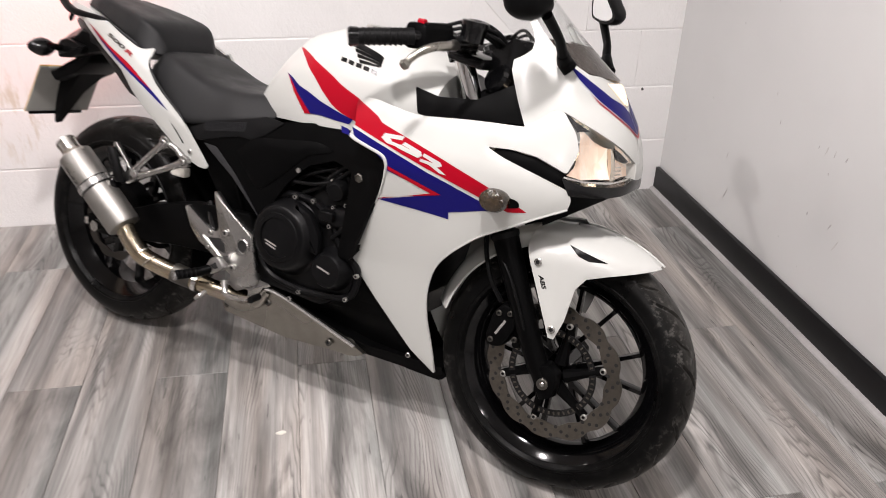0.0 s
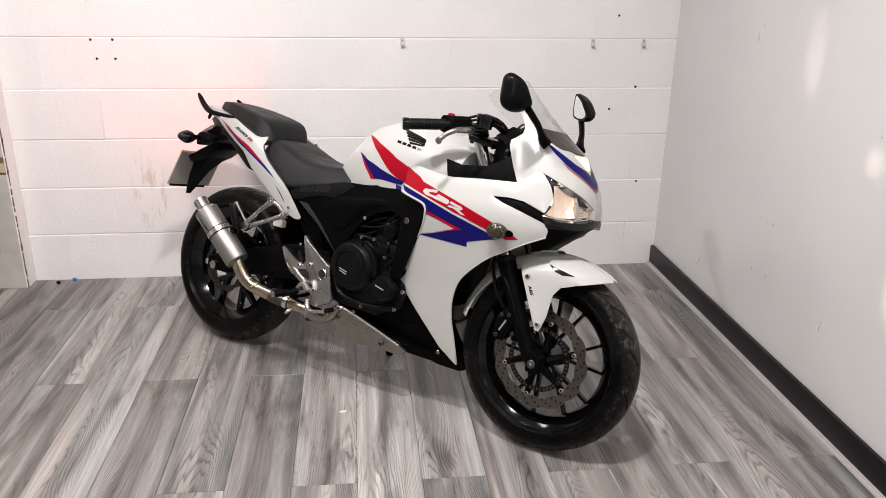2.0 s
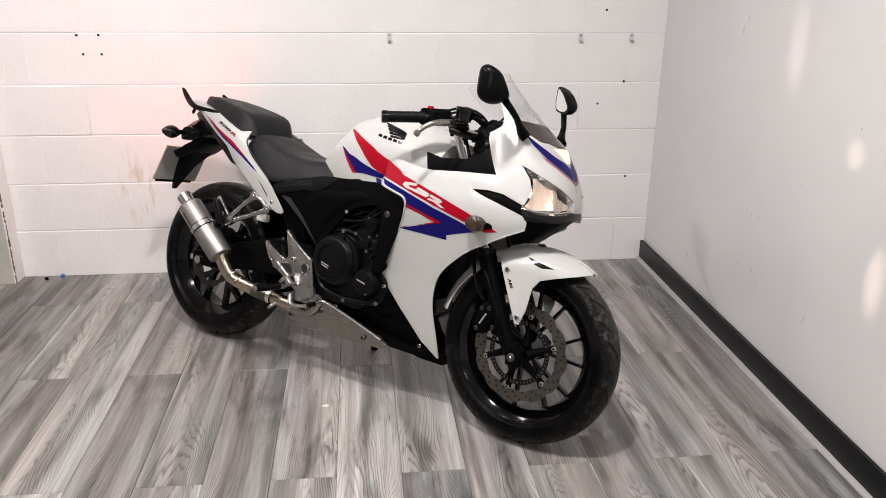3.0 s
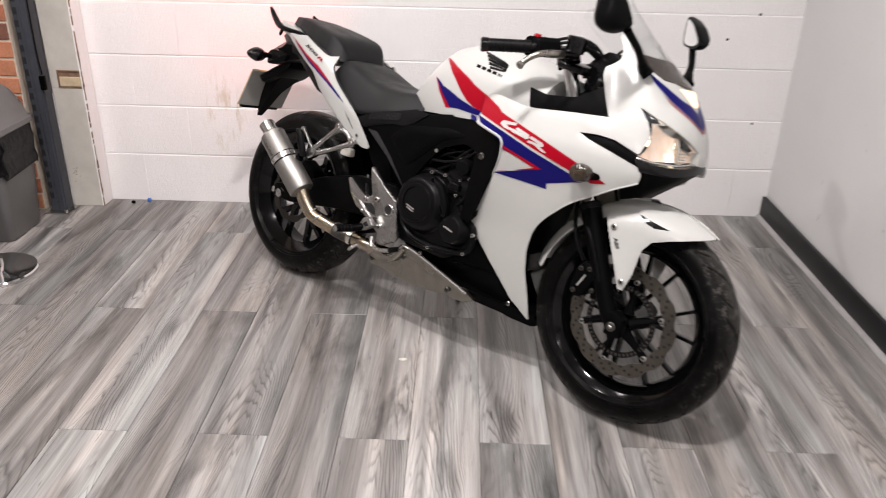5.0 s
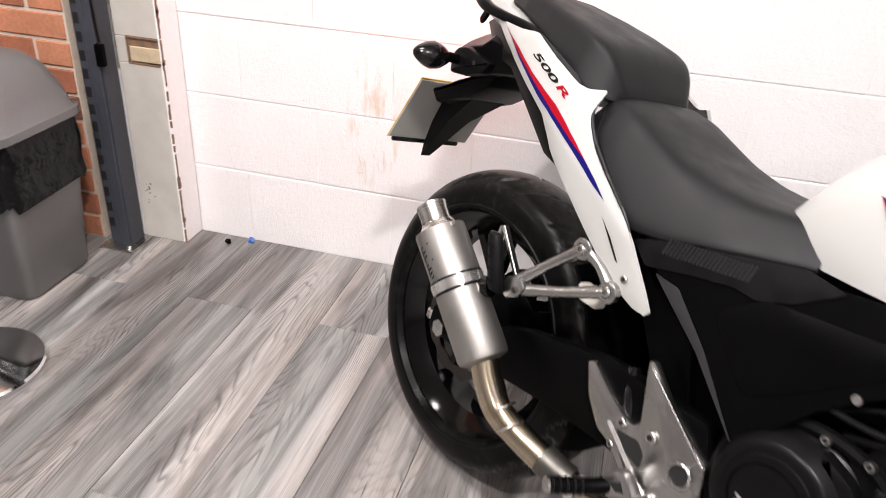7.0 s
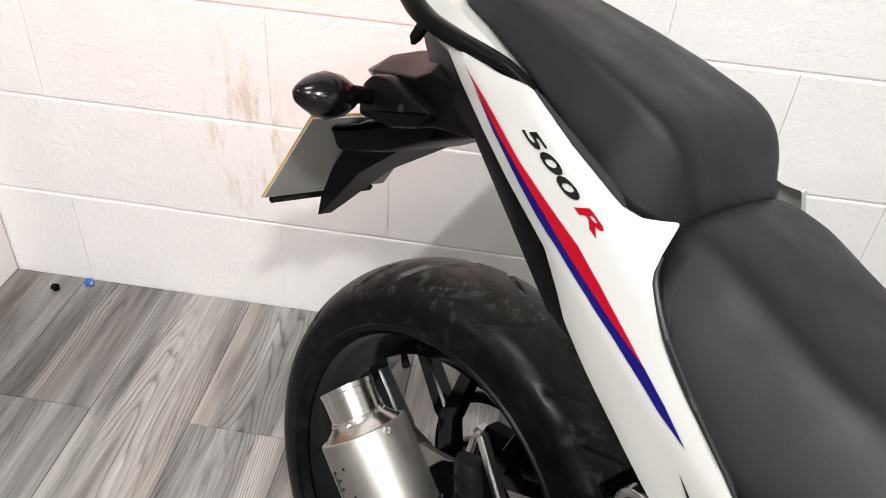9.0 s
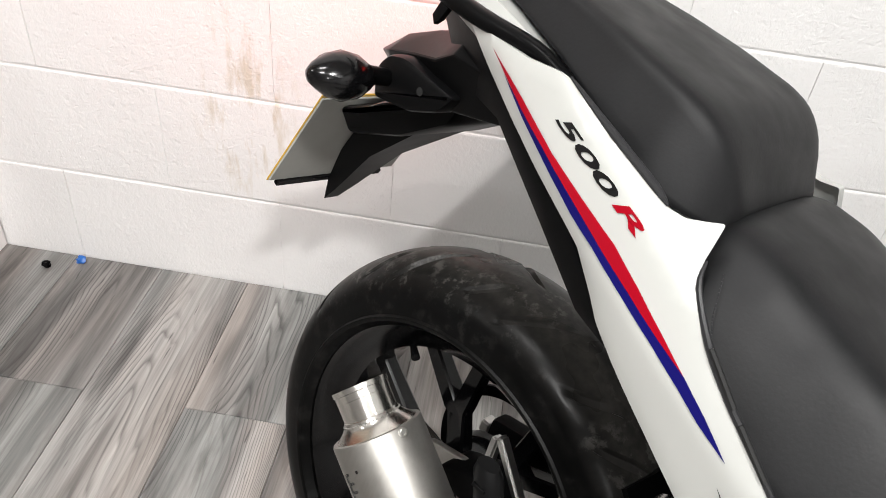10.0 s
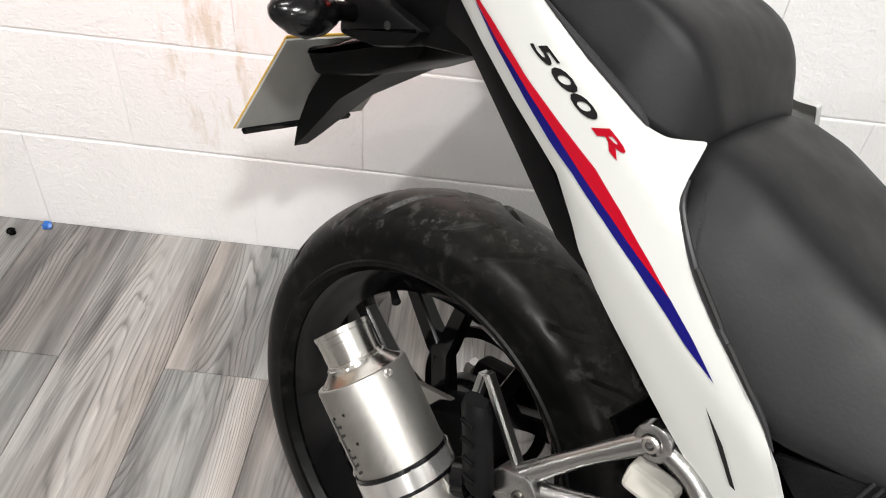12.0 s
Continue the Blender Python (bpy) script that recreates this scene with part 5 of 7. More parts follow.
edge += [screen_point(math.sin(a) * 0.985, 0.75 + 0.25 * math.cos(a)) for a in np.linspace(-1.45, 1.45, 11)]
edge += [screen_point(1, v) for v in (0.74, 0.50, 0.30)]
part("screen_edge", tube(edge, 0.0009, 6, 3), LENS, screen)


# mirrors
def mirror(s, head_at, face, outline):
    """s: side; head_at: the head's middle; face: the way in which the glass looks."""
    m = Matrix.Diagonal((1, s, 1))
    c = Vector(head_at)
    foot = m @ Vector((1.298, 0.140, 0.955))
    n = -Vector(face).normalized()
    uz = Vector((-0.08, 0.0, 0.997))
    uz = (uz - n * uz.dot(n)).normalized()
    ux = uz.cross(n) * s
    ux = ux if ux.y * s > 0 or abs(ux.y) < 0.4 else -ux
    grip = c - uz * 0.036 - ux * (0.034 if s < 0 else -0.020) + n * 0.018
    mid = foot.lerp(grip, 0.5) + Vector((0.005, 0, 0.002))
    stem = part("mirror", tube([foot, foot.lerp(mid, 0.6), mid, grip], [0.0115, 0.0100, 0.0092, 0.0105], 14), BLACKP, bike, "black wing mirror on a stalk")
    poly = rounded(outline, 0.012)
    sections = []
    for d, k, shift in ((-0.006, 0.95, 0), (0.0, 0.985, 0), (0.005, 1.0, 0), (0.012, 0.985, 0.0), (0.020, 0.93, 0.0), (0.029, 0.80, 0.002), (0.036, 0.58, 0.004), (0.040, 0.32, 0.006), (0.041, 0.02, 0.006)):
        sections.append([c + ux * (x * k - shift) + uz * (z * k + shift) + n * d for x, z in poly])
    part("shell", smooth(loft(sections), 60), TAILP, stem)
    bm = bmesh.new()
    bm.faces.new([bm.verts.new(c + ux * (x * 0.80) + uz * (z * 0.80) - n * 0.0068) for x, z in poly])
    part("glass", bm, MIRROR, stem, "mirror glass")
    part("boot", tube([foot + Vector((0.010, -s * 0.010, -0.012)), foot, foot.lerp(mid, 0.35)], [0.017, 0.016, 0.012], 12), BLACKP, stem)


mirror(-1, (1.262, -0.294, 1.066), (-0.85, 0.52, 0.0), [(0.048, 0.020), (0.046, 0.046), (0.034, 0.055), (0.020, 0.056), (-0.004, 0.044), (-0.018, 0.026), (-0.038, -0.010), (-0.047, -0.026), (-0.044, -0.034), (-0.012, -0.050), (0.018, -0.050), (0.040, -0.040), (0.050, -0.020)])
mirror(1, (1.228, 0.262, 1.092), (-0.66, -0.75, 0.0), [(-0.068, -0.040), (-0.066, -0.026), (-0.012, 0.026), (0.036, 0.056), (0.046, 0.050), (0.050, 0.005), (0.040, -0.030), (-0.004, -0.044), (-0.046, -0.048)])


# ---- tank, seats and tail ----
def tank_shell():
    bm = bmesh.new()
    rows = []
    for i in range(57):
        x = 0.484 + (1.035 - 0.484) * i / 56
        half = [Vector(tank(x, j / 18)) for j in range(19)]
        rows.append([p @ Matrix.Diagonal((1, -1, 1)) for p in half[::-1]] + half[1:])
    g = [[bm.verts.new(p) for p in r] for r in rows]
    for p, q in zip(g, g[1:]):
        for k in range(len(p) - 1):
            bm.faces.new((p[k], p[k + 1], q[k + 1], q[k]))
    bm.faces.new(g[0]), bm.faces.new(g[-1][::-1])
    bmesh.ops.recalc_face_normals(bm, faces=bm.faces[:])
    return smooth(bm, 40)


fuel = part("fuel_tank", tank_shell(), WHITE, bike, "glossy white fuel tank with stripes")
part("red_stripe", panel(tank, [(0.622, 0.36), (0.699, 0.552), (0.759, 0.647), (0.794, 0.710), (0.852, 0.786), (0.878, 0.860), (0.868, 0.915), (0.846, 0.940), (0.801, 0.892), (0.774, 0.850), (0.743, 0.771), (0.684, 0.602), (0.648, 0.47)], 0.014, 0.0, 0.0012, 0.0), RED_PAINT, fuel)
part("blue_stripe", panel(tank, [(0.615, 0.625), (0.664, 0.743), (0.738, 0.838), (0.793, 0.891), (0.838, 0.930), (0.828, 0.962), (0.741, 0.930), (0.694, 0.930), (0.659, 0.815)], 0.014, 0.0, 0.0012, 0.0), BLUE_PAINT, fuel)
part("red_edge", panel(tank, [(0.614, 0.622), (0.662, 0.80), (0.708, 0.932), (0.688, 0.932), (0.648, 0.79)], 0.012, 0.0, 0.0016, 0.0), RED_PAINT, fuel)
# maker's badge: a dark fan of bars over a row of small bars
for k in range(5):
    a, b = 0.774 + 0.012 * k, 0.333 + 0.043 * k
    part("badge_bar", panel(tank, [(a, b), (a + 0.007, b), (0.876, 0.425 + 0.023 * k), (0.884, 0.447 + 0.021 * k), (0.872, 0.448 + 0.021 * k), (a + 0.006, b + 0.030)], 0.01, 0.0, 0.0010, 0.0), GLOSSB, fuel)
part("badge_bar", panel(tank, [(0.872, 0.425), (0.881, 0.437), (0.886, 0.522), (0.868, 0.536), (0.838, 0.535), (0.866, 0.522), (0.877, 0.505)], 0.01, 0.0, 0.0013, 0.0), GLOSSB, fuel)
for k in range(5):
    u, v = 0.775 + 0.0228 * k, 0.512 + 0.0115 * k
    part("badge_bar", panel(tank, [(u, v), (u + 0.017, v + 0.008), (u + 0.018, v + 0.040), (u + 0.001, v + 0.032)], 0.008, 0.0, 0.0010, 0.0), GLOSSB, fuel)
part("filler_cap", turned([(0, 0.048), (0.006, 0.048), (0.010, 0.044), (0.011, 0.03), (0.011, 0)], (0.80, 0, 0.957), (0.803, 0, 1.0), 32), STEEL, fuel)


def cushion(stations, lean=0.80, soft=0.010):
    """A padded seat with sloping sides and a flat top: stations of x, half width at the foot, foot height, top height."""
    xs = np.linspace(stations[0][0], stations[-1][0], 48)
    cols = list(zip(*stations))
    rows = []
    for x in xs:
        w, zb, zt = (float(eased(x, cols[0], c, soft)) for c in cols[1:])
        h = zt - zb
        half = [(-w * 0.90, zb), (-w, zb + 0.05 * h), (-w * 0.985, zb + 0.22 * h), (-w * (0.45 + 0.55 * lean), zb + 0.66 * h), (-w * (lean + 0.03), zb + 0.88 * h), (-w * (lean - 0.09), zb + 0.965 * h), (-w * 0.36, zt), (0.0, zt + 0.001)]
        line = curve_points([(x, yy, zz) for yy, zz in half], 3)
        rows.append(line + [p @ Matrix.Diagonal((1, -1, 1)) for p in line[-2::-1]])
    bm = bmesh.new()
    g = [[bm.verts.new(p) for p in r] for r in rows]
    for p, q in zip(g, g[1:]):
        for k in range(len(p) - 1):
            bm.faces.new((p[k], p[k + 1], q[k + 1], q[k]))
        bm.faces.new((p[-1], p[0], q[0], q[-1]))
    bm.faces.new(g[0]), bm.faces.new(g[-1][::-1])
    bmesh.ops.recalc_face_normals(bm, faces=bm.faces[:])
    return smooth(bm, 45)


seat = part("rider_seat", cushion([(0.160, 0.100, 0.780, 0.806), (0.175, 0.126, 0.762, 0.819), (0.20, 0.146, 0.738, 0.826), (0.245, 0.155, 0.700, 0.818), (0.29, 0.159, 0.672, 0.799), (0.34, 0.158, 0.660, 0.780), (0.40, 0.150, 0.668, 0.767), (0.47, 0.138, 0.686, 0.764), (0.53, 0.120, 0.700, 0.768), (0.580, 0.104, 0.712, 0.768)], 0.70), SEATM, bike, "black vinyl rider seat with a scooped top")
part("pillion_seat", cushion([(-0.172, 0.022, 0.918, 0.920), (-0.160, 0.048, 0.911, 0.931), (-0.13, 0.074, 0.905, 0.938), (-0.075, 0.096, 0.898, 0.939), (0.0, 0.114, 0.876, 0.928), (0.06, 0.126, 0.852, 0.917), (0.120, 0.133, 0.826, 0.903), (0.140, 0.131, 0.817, 0.895), (0.154, 0.126, 0.813, 0.885), (0.168, 0.117, 0.811, 0.869), (0.180, 0.105, 0.811, 0.847), (0.189, 0.090, 0.812, 0.824)], 0.82, 0.005), SEATM, bike, "black vinyl pillion seat pad")
# stitching line and piping along the rider seat's edge
bm = bmesh.new()
for k in range(26):
    p = Vector(skin_point(tail, 0.2135 + 0.0010 * k, 0.800 - 0.0022 * k, -0.0005)) + Vector((0.004, 0.004, 0.002))
    tube([p, p + Vector((0.0007, -0.0002, -0.0012))], 0.0007, 5, bm=bm)
tagged(part("stitching", bm, GREYP, seat), kind="stuff")

TAIL = [(-0.105, 0.877), (-0.055, 0.846), (-0.009, 0.820), (0.040, 0.795), (0.084, 0.775), (0.109, 0.763), (0.136, 0.735), (0.150, 0.717), (0.177, 0.695), (0.224, 0.658), (0.267, 0.622), (0.310, 0.589), (0.350, 0.566), (0.378, 0.556), (0.401, 0.556), (0.407, 0.563), (0.390, 0.590), (0.362, 0.630), (0.342, 0.660),
        (0.323, 0.681), (0.292, 0.707), (0.265, 0.729), (0.236, 0.757), (0.219, 0.777), (0.209, 0.790), (0.203, 0.804), (0.201, 0.818), (0.199, 0.831), (0.188, 0.828), (0.175, 0.825), (0.160, 0.827), (0.144, 0.835), (0.096, 0.854), (0.037, 0.878), (-0.012, 0.874), (-0.060, 0.876)]
tail_r = pair("tail_panel", bike, WHITE, tail, TAIL, step=0.010, thick=0.006, corner=0.003, label="white tail panel with red and blue flash")
part("red_flash", panel(tail, [(-0.052, 0.868), (0.005, 0.843), (0.055, 0.819), (0.099, 0.802), (0.143, 0.786), (0.175, 0.768), (0.207, 0.747), (0.234, 0.728), (0.204, 0.743), (0.169, 0.761), (0.132, 0.778), (0.099, 0.793), (0.063, 0.809), (0.034, 0.823), (0.008, 0.835), (-0.022, 0.851)], 0.009, 0.0, 0.0014, 0.0), RED_PAINT, tail_r)
part("blue_flash", panel(tail, [(-0.030, 0.854), (0.008, 0.835), (0.034, 0.823), (0.063, 0.809), (0.099, 0.793), (0.132, 0.778), (0.169, 0.761), (0.204, 0.743), (0.234, 0.728), (0.260, 0.709), (0.288, 0.686), (0.258, 0.702), (0.235, 0.717), (0.201, 0.737), (0.166, 0.755), (0.126, 0.774), (0.095, 0.786), (0.062, 0.802), (0.037, 0.815), (0.010, 0.829)], 0.009, 0.0, 0.0011, 0.0), BLUE_PAINT, tail_r)
lettering("500", tail, (0.0430, 0.8435), (0.0500, -0.0196), (0.0195, 0.0085), GLOSSB, tail_r)
lettering("R", tail, (0.0430 + 0.0500 * 1.60, 0.8435 - 0.0196 * 1.60), (0.0500, -0.0196), (0.0195, 0.0085), RED_PAINT, tail_r)
part("panel_slot", panel(tail, [(0.290, 0.664), (0.313, 0.641), (0.336, 0.610), (0.331, 0.611), (0.310, 0.638)], 0.008, 0.0, 0.0012, 0.0), GLOSSB, tail_r)
# grey lip round the seats' edge, with two slots in it
LIP = [(0.040, 0.8775), (0.096, 0.8545), (0.144, 0.8355), (0.160, 0.8275)]
part("seat_lip", tube([skin_point(tail, x, z, 0.000) for x, z in LIP], [0.001, 0.0036, 0.0036, 0.001], 8, 4), GREYP, tail_r, "grey rubber lip beside the seat pad")
LIP = [(0.204, 0.806), (0.211, 0.789), (0.238, 0.757), (0.267, 0.729), (0.294, 0.707), (0.325, 0.681), (0.343, 0.662)]
part("seat_lip", tube([skin_point(tail, x, z, -0.001) for x, z in LIP], [0.0008, 0.0026, 0.0032, 0.0032, 0.0032, 0.0026, 0.0008], 8, 4), GREYP, tail_r, "grey rubber lip beside the seat pad")
# black bars laid on the lip imitate its shaded slots
for a, b in (((0.240, 0.7575), (0.273, 0.7265)), ((0.282, 0.7185), (0.315, 0.6905))):
    part("lip_slot", tube([skin_point(tail, a[0], a[1], 0.0015), skin_point(tail, b[0], b[1], 0.0015)], 0.0024, 6), SHADEB, tail_r)
hexbolt(0.355, -tail_half(0.355, 0.592) - 0.0005, 0.592, 0.0065, 0.004, "bolt", tail_r, STEEL)


def tail_under(x, z):
    return np.array((x, -(tail_half(x, z) - 0.010), z))


UNDER_T = [(-0.105, 0.884), (-0.042, 0.850), (0.068, 0.778), (0.150, 0.714), (0.168, 0.694), (0.120, 0.703), (0.05, 0.749), (-0.040, 0.804), (-0.12, 0.812), (-0.17, 0.86)]
pair("under_tail", bike, TAILP, tail_under, UNDER_T, step=0.014, thick=0.01)
# tail top between the pads and the lamp housing
part("tail_cover", loft([[(-0.24, y, z) for y, z in ((-0.04, 0.915), (0.04, 0.915), (0.05, 0.895), (-0.05, 0.895))], [(-0.18, y, z) for y, z in ((-0.085, 0.912), (0.085, 0.912), (0.095, 0.88), (-0.095, 0.88))],
                         [(-0.08, y, z) for y, z in ((-0.108, 0.895), (0.108, 0.895), (0.122, 0.86), (-0.122, 0.86))], [(0.05, y, z) for y, z in ((-0.115, 0.855), (0.115, 0.855), (0.135, 0.82), (-0.135, 0.82))], [(0.150, y, z) for y, z in ((-0.09, 0.826), (0.09, 0.826), (0.108, 0.795), (-0.108, 0.795))]]), WHITE, bike)


def ribbed(x, w, top, low, crease):
    """A six-sided ring across the tail: flat top, a crease on each flank, a narrower foot."""
    zc = low + (top - low) * crease
    return [(x, -0.70 * w, top), (x, 0.70 * w, top), (x, w, zc), (x, 0.82 * w, low), (x, -0.82 * w, low), (x, -w, zc)]


def faceted(bm):
    bmesh.ops.bevel(bm, geom=[e for e in bm.edges if e.calc_face_angle(0) > 0.25], offset=0.0025, segments=2, affect="EDGES", profile=0.5)
    return smooth(bm, 22)


housing = part("tail_housing", faceted(loft([ribbed(-0.258, 0.070, 0.797, 0.778, 0.5), ribbed(-0.235, 0.082, 0.814, 0.772, 0.55), ribbed(-0.185, 0.094, 0.836, 0.768, 0.6), ribbed(-0.145, 0.106, 0.850, 0.768, 0.62), ribbed(-0.118, 0.112, 0.872, 0.774, 0.62), ribbed(-0.050, 0.118, 0.862, 0.790, 0.6)])), TAILP, bike, "black faceted plastic tail housing")
part("tail_lamp", loft([[(-0.180, y, z) for y, z in ((-0.040, 0.880), (0.040, 0.880), (0.040, 0.850), (-0.040, 0.850))], [(-0.130, y, z) for y, z in ((-0.055, 0.885), (0.055, 0.885), (0.055, 0.855), (-0.055, 0.855))]]), REDLIT, housing, "lit red tail lamp")
for s in (-1, 1):
    a, b = sorted((s * 0.048, s * 0.112))
    part("indicator_mount", slab([(-0.218, 0.785), (-0.205, 0.802), (-0.180, 0.808), (-0.140, 0.802), (-0.100, 0.796), (-0.120, 0.772), (-0.160, 0.756), (-0.213, 0.750)], a, b, 0.007, 0.008), TAILP, housing)
    # black disc for the dark inside the mount's hole
    part("mount_hole_shade", turned([(0, 0.0045), (0.0008, 0.0045), (0.0008, 0)], (-0.147, s * 0.1115, 0.784), (-0.147, s * 0.12, 0.784), 12), SHADEB, housing)
# plate hanger, shield and number plate
hanger = part("plate_hanger", loft([[(-0.155, y, z) for y, z in ((-0.05, 0.775), (0.05, 0.775), (0.045, 0.752), (-0.045, 0.752))], [(-0.20, y, z) for y, z in ((-0.056, 0.745), (0.056, 0.745), (0.045, 0.706), (-0.045, 0.706))],
                                    [(-0.275, y, z) for y, z in ((-0.050, 0.70), (0.050, 0.70), (0.028, 0.640), (-0.028, 0.640))], [(-0.335, y, z) for y, z in ((-0.022, 0.62), (0.022, 0.62), (0.015, 0.560), (-0.015, 0.560))],
                                    [(-0.356, y, z) for y, z in ((-0.013, 0.565), (0.013, 0.565), (0.012, 0.534), (-0.012, 0.534))]]), TAILP, bike, "black tapered number plate hanger")
part("light_pod", slab([(-0.308, 0.697), (-0.265, 0.714), (-0.240, 0.732), (-0.118, 0.789), (-0.136, 0.748), (-0.199, 0.706), (-0.281, 0.672)], -0.070, 0.070, 0.008, 0.008), TAILP, hanger)
part("pod_lens", box(-0.300, -0.03, 0.684, -0.285, 0.03, 0.690, 0.002), LENS, hanger)


def plate_mesh(w0, w1, a, b, t0, t1):
    """A sheet across the bike between two heights, along the hanger's slope."""
    bm = bmesh.new()
    A, Bp = Vector(a), Vector(b)
    d = (Bp - A).normalized()
    nn = Vector((d.z, 0, -d.x))
    if nn.x > 0:
        nn = -nn
    ring = lambda off: [bm.verts.new(p + nn * off) for p in (A + Vector((0, w0, 0)), A + Vector((0, w1, 0)), Bp + Vector((0, w1, 0)), Bp + Vector((0, w0, 0)))]
    p, q = ring(t0), ring(t1)
    bm.faces.new(p), bm.faces.new(q[::-1])
    for i in range(4):
        bm.faces.new((p[i], q[i], q[(i + 1) % 4], p[(i + 1) % 4]))
    bmesh.ops.recalc_face_normals(bm, faces=bm.faces[:])
    bmesh.ops.bevel(bm, geom=bm.edges[:], offset=0.0008, segments=1, affect="EDGES")
    return bm


plate = part("number_plate", plate_mesh(-0.108, 0.108, (-0.360, 0, 0.570), (-0.292, 0, 0.712), 0.0, 0.003), PLATE, hanger, "number plate, its pale grey back towards the wheel")
part("plate_edge", plate_mesh(-0.109, 0.109, (-0.3615, 0, 0.567), (-0.2905, 0, 0.715), 0.003, 0.005), YELLOW, plate, "yellow front sheet")
part("foam_strip", plate_mesh(-0.095, 0.085, (-0.364, 0, 0.562), (-0.360, 0, 0.570), -0.004, 0.004), GLOSSB, plate)


def rear_indicator(s):
    st = part("rear_indicator", tube([(-0.20, s * 0.08, 0.774), (-0.198, s * 0.11, 0.778), (-0.203, s * 0.140, 0.780)], [0.012, 0.0095, 0.010], 12), BLACKP, bike, "black rear indicator on a rubber stalk")
    c = Vector((-0.205, s * 0.166, 0.777))
    rings = []
    for k, (d, w, h) in enumerate(((-0.036, 0.009, 0.009), (-0.028, 0.016, 0.015), (-0.014, 0.025, 0.023), (0.002, 0.028, 0.026), (0.016, 0.025, 0.022), (0.028, 0.018, 0.015), (0.036, 0.010, 0.009), (0.039, 0.003, 0.003))):
        rings.append([c + Vector((w * superq(math.cos(f), 2.0) - 0.10 * d, s * d, h * superq(math.sin(f), 1.7))) for f in (2 * math.pi * j / 20 for j in range(20))])
    part("housing", loft(rings), GLOSSB, st)
    part("lens", loft([[c + Vector((-0.022 - 0.006 * k, s * 0.024 * math.cos(f) * (1 - 0.3 * k), 0.017 * math.sin(f) * (1 - 0.3 * k))) for f in (2 * math.pi * j / 16 for j in range(16))] for k in (0, 1)]), SMOKE, st)


rear_indicator(-1), rear_indicator(1)


def grab(s):
    pts = [(0.024, 0.124, 0.866), (-0.02, 0.128, 0.878), (-0.085, 0.131, 0.883), (-0.14, 0.126, 0.890), (-0.188, 0.115, 0.912), (-0.240, 0.104, 0.951)]
    line = curve_points([(x, s * yy, z) for x, yy, z in pts], 4)
    rings = []
    for i, p in enumerate(line):
        t = i / (len(line) - 1)
        way = (line[min(i + 1, len(line) - 1)] - line[max(i - 1, 0)]).normalized()
        up = Vector((-way.z, 0, way.x)).normalized()
        up = up if up.z > 0 else -up
        w, h = float(np.interp(t, (0, 0.2, 0.6, 1), (0.006, 0.009, 0.009, 0.004))), float(np.interp(t, (0, 0.15, 0.5, 0.72, 0.9, 1), (0.004, 0.0075, 0.009, 0.012, 0.011, 0.005)))
        rings.append([p + up * (h * superq(math.sin(f), 3)) + Vector((0, w * superq(math.cos(f), 3), 0)) for f in (2 * math.pi * j / 12 for j in range(12))])
    g = part("grab_rail", loft(rings), TAILP, bike, "black moulded grab rail beside the pillion seat")
    part("luggage_hook", slab([(-0.118, 0.882), (-0.132, 0.880), (-0.138, 0.866), (-0.133, 0.858), (-0.127, 0.864)], s * 0.131 - 0.004, s * 0.131 + 0.004, 0.0015), TAILP, g)


grab(-1), grab(1)


# ---- frame, side covers, engine ----
def cover_skin(x, z):
    return np.array((x, -(0.150 + 0.035 * np.clip((x - 0.78) / 0.15, 0, 1) - 0.05 * max(0.0, 0.42 - x) - 0.16 * max(0.0, z - 0.66) - 0.12 * max(0.0, 0.56 - z) * (1 if x > 0.7 else 0)), z))


COVER = [(0.345, 0.674), (0.46, 0.690), (0.611, 0.714), (0.74, 0.735), (0.83, 0.736), (0.886, 0.724), (0.955, 0.702), (0.968, 0.682), (0.935, 0.597), (0.870, 0.438), (0.830, 0.437), (0.850, 0.55), (0.858, 0.648), (0.80, 0.660), (0.724, 0.632), (0.668, 0.578), (0.601, 0.478), (0.575, 0.487), (0.481, 0.568), (0.395, 0.628)]
cover = pair("side_cover", bike, BLACKP, cover_skin, COVER, step=0.016, thick=0.012, corner=0.01, label="matt black plastic side cover under the tank")
part("accent", panel(cover_skin, [(0.397, 0.624), (0.440, 0.622), (0.513, 0.561), (0.592, 0.475), (0.50, 0.556)], 0.012, 0.003, 0.004, 0.003, 0.004), GREYP, cover, "dark grey blade along the cover's edge")
part("raised_field", panel(cover_skin, [(0.50, 0.62), (0.56, 0.668), (0.74, 0.692), (0.80, 0.68), (0.72, 0.655), (0.63, 0.575), (0.58, 0.54)], 0.014, 0.006, 0.006, 0.004, 0.02), BLACKP, cover)
part("cover_bolt", turned([(0, 0.011), (0.006, 0.011), (0.008, 0.008), (0.005, 0.007), (0.005, 0)], (0.885, -0.172, 0.640), (0.885, -0.19, 0.640), 6), DARKS, cover)
part("cover_bolt", turned([(0, 0.006), (0.004, 0.006), (0.004, 0)], (0.702, -0.152, 0.617), (0.702, -0.17, 0.617), 12), STEEL, cover)
part("knee_band", panel(cover_skin, [(0.342, 0.652), (0.40, 0.674), (0.49, 0.697), (0.585, 0.722), (0.64, 0.716), (0.590, 0.678), (0.548, 0.660), (0.511, 0.661), (0.452, 0.648), (0.378, 0.626)], 0.012, 0.004, 0.005, 0.002, 0.006), BANDP, cover, "textured dark grey knee band")
# ribbed knee pad under the rider seat
bm = bmesh.new()
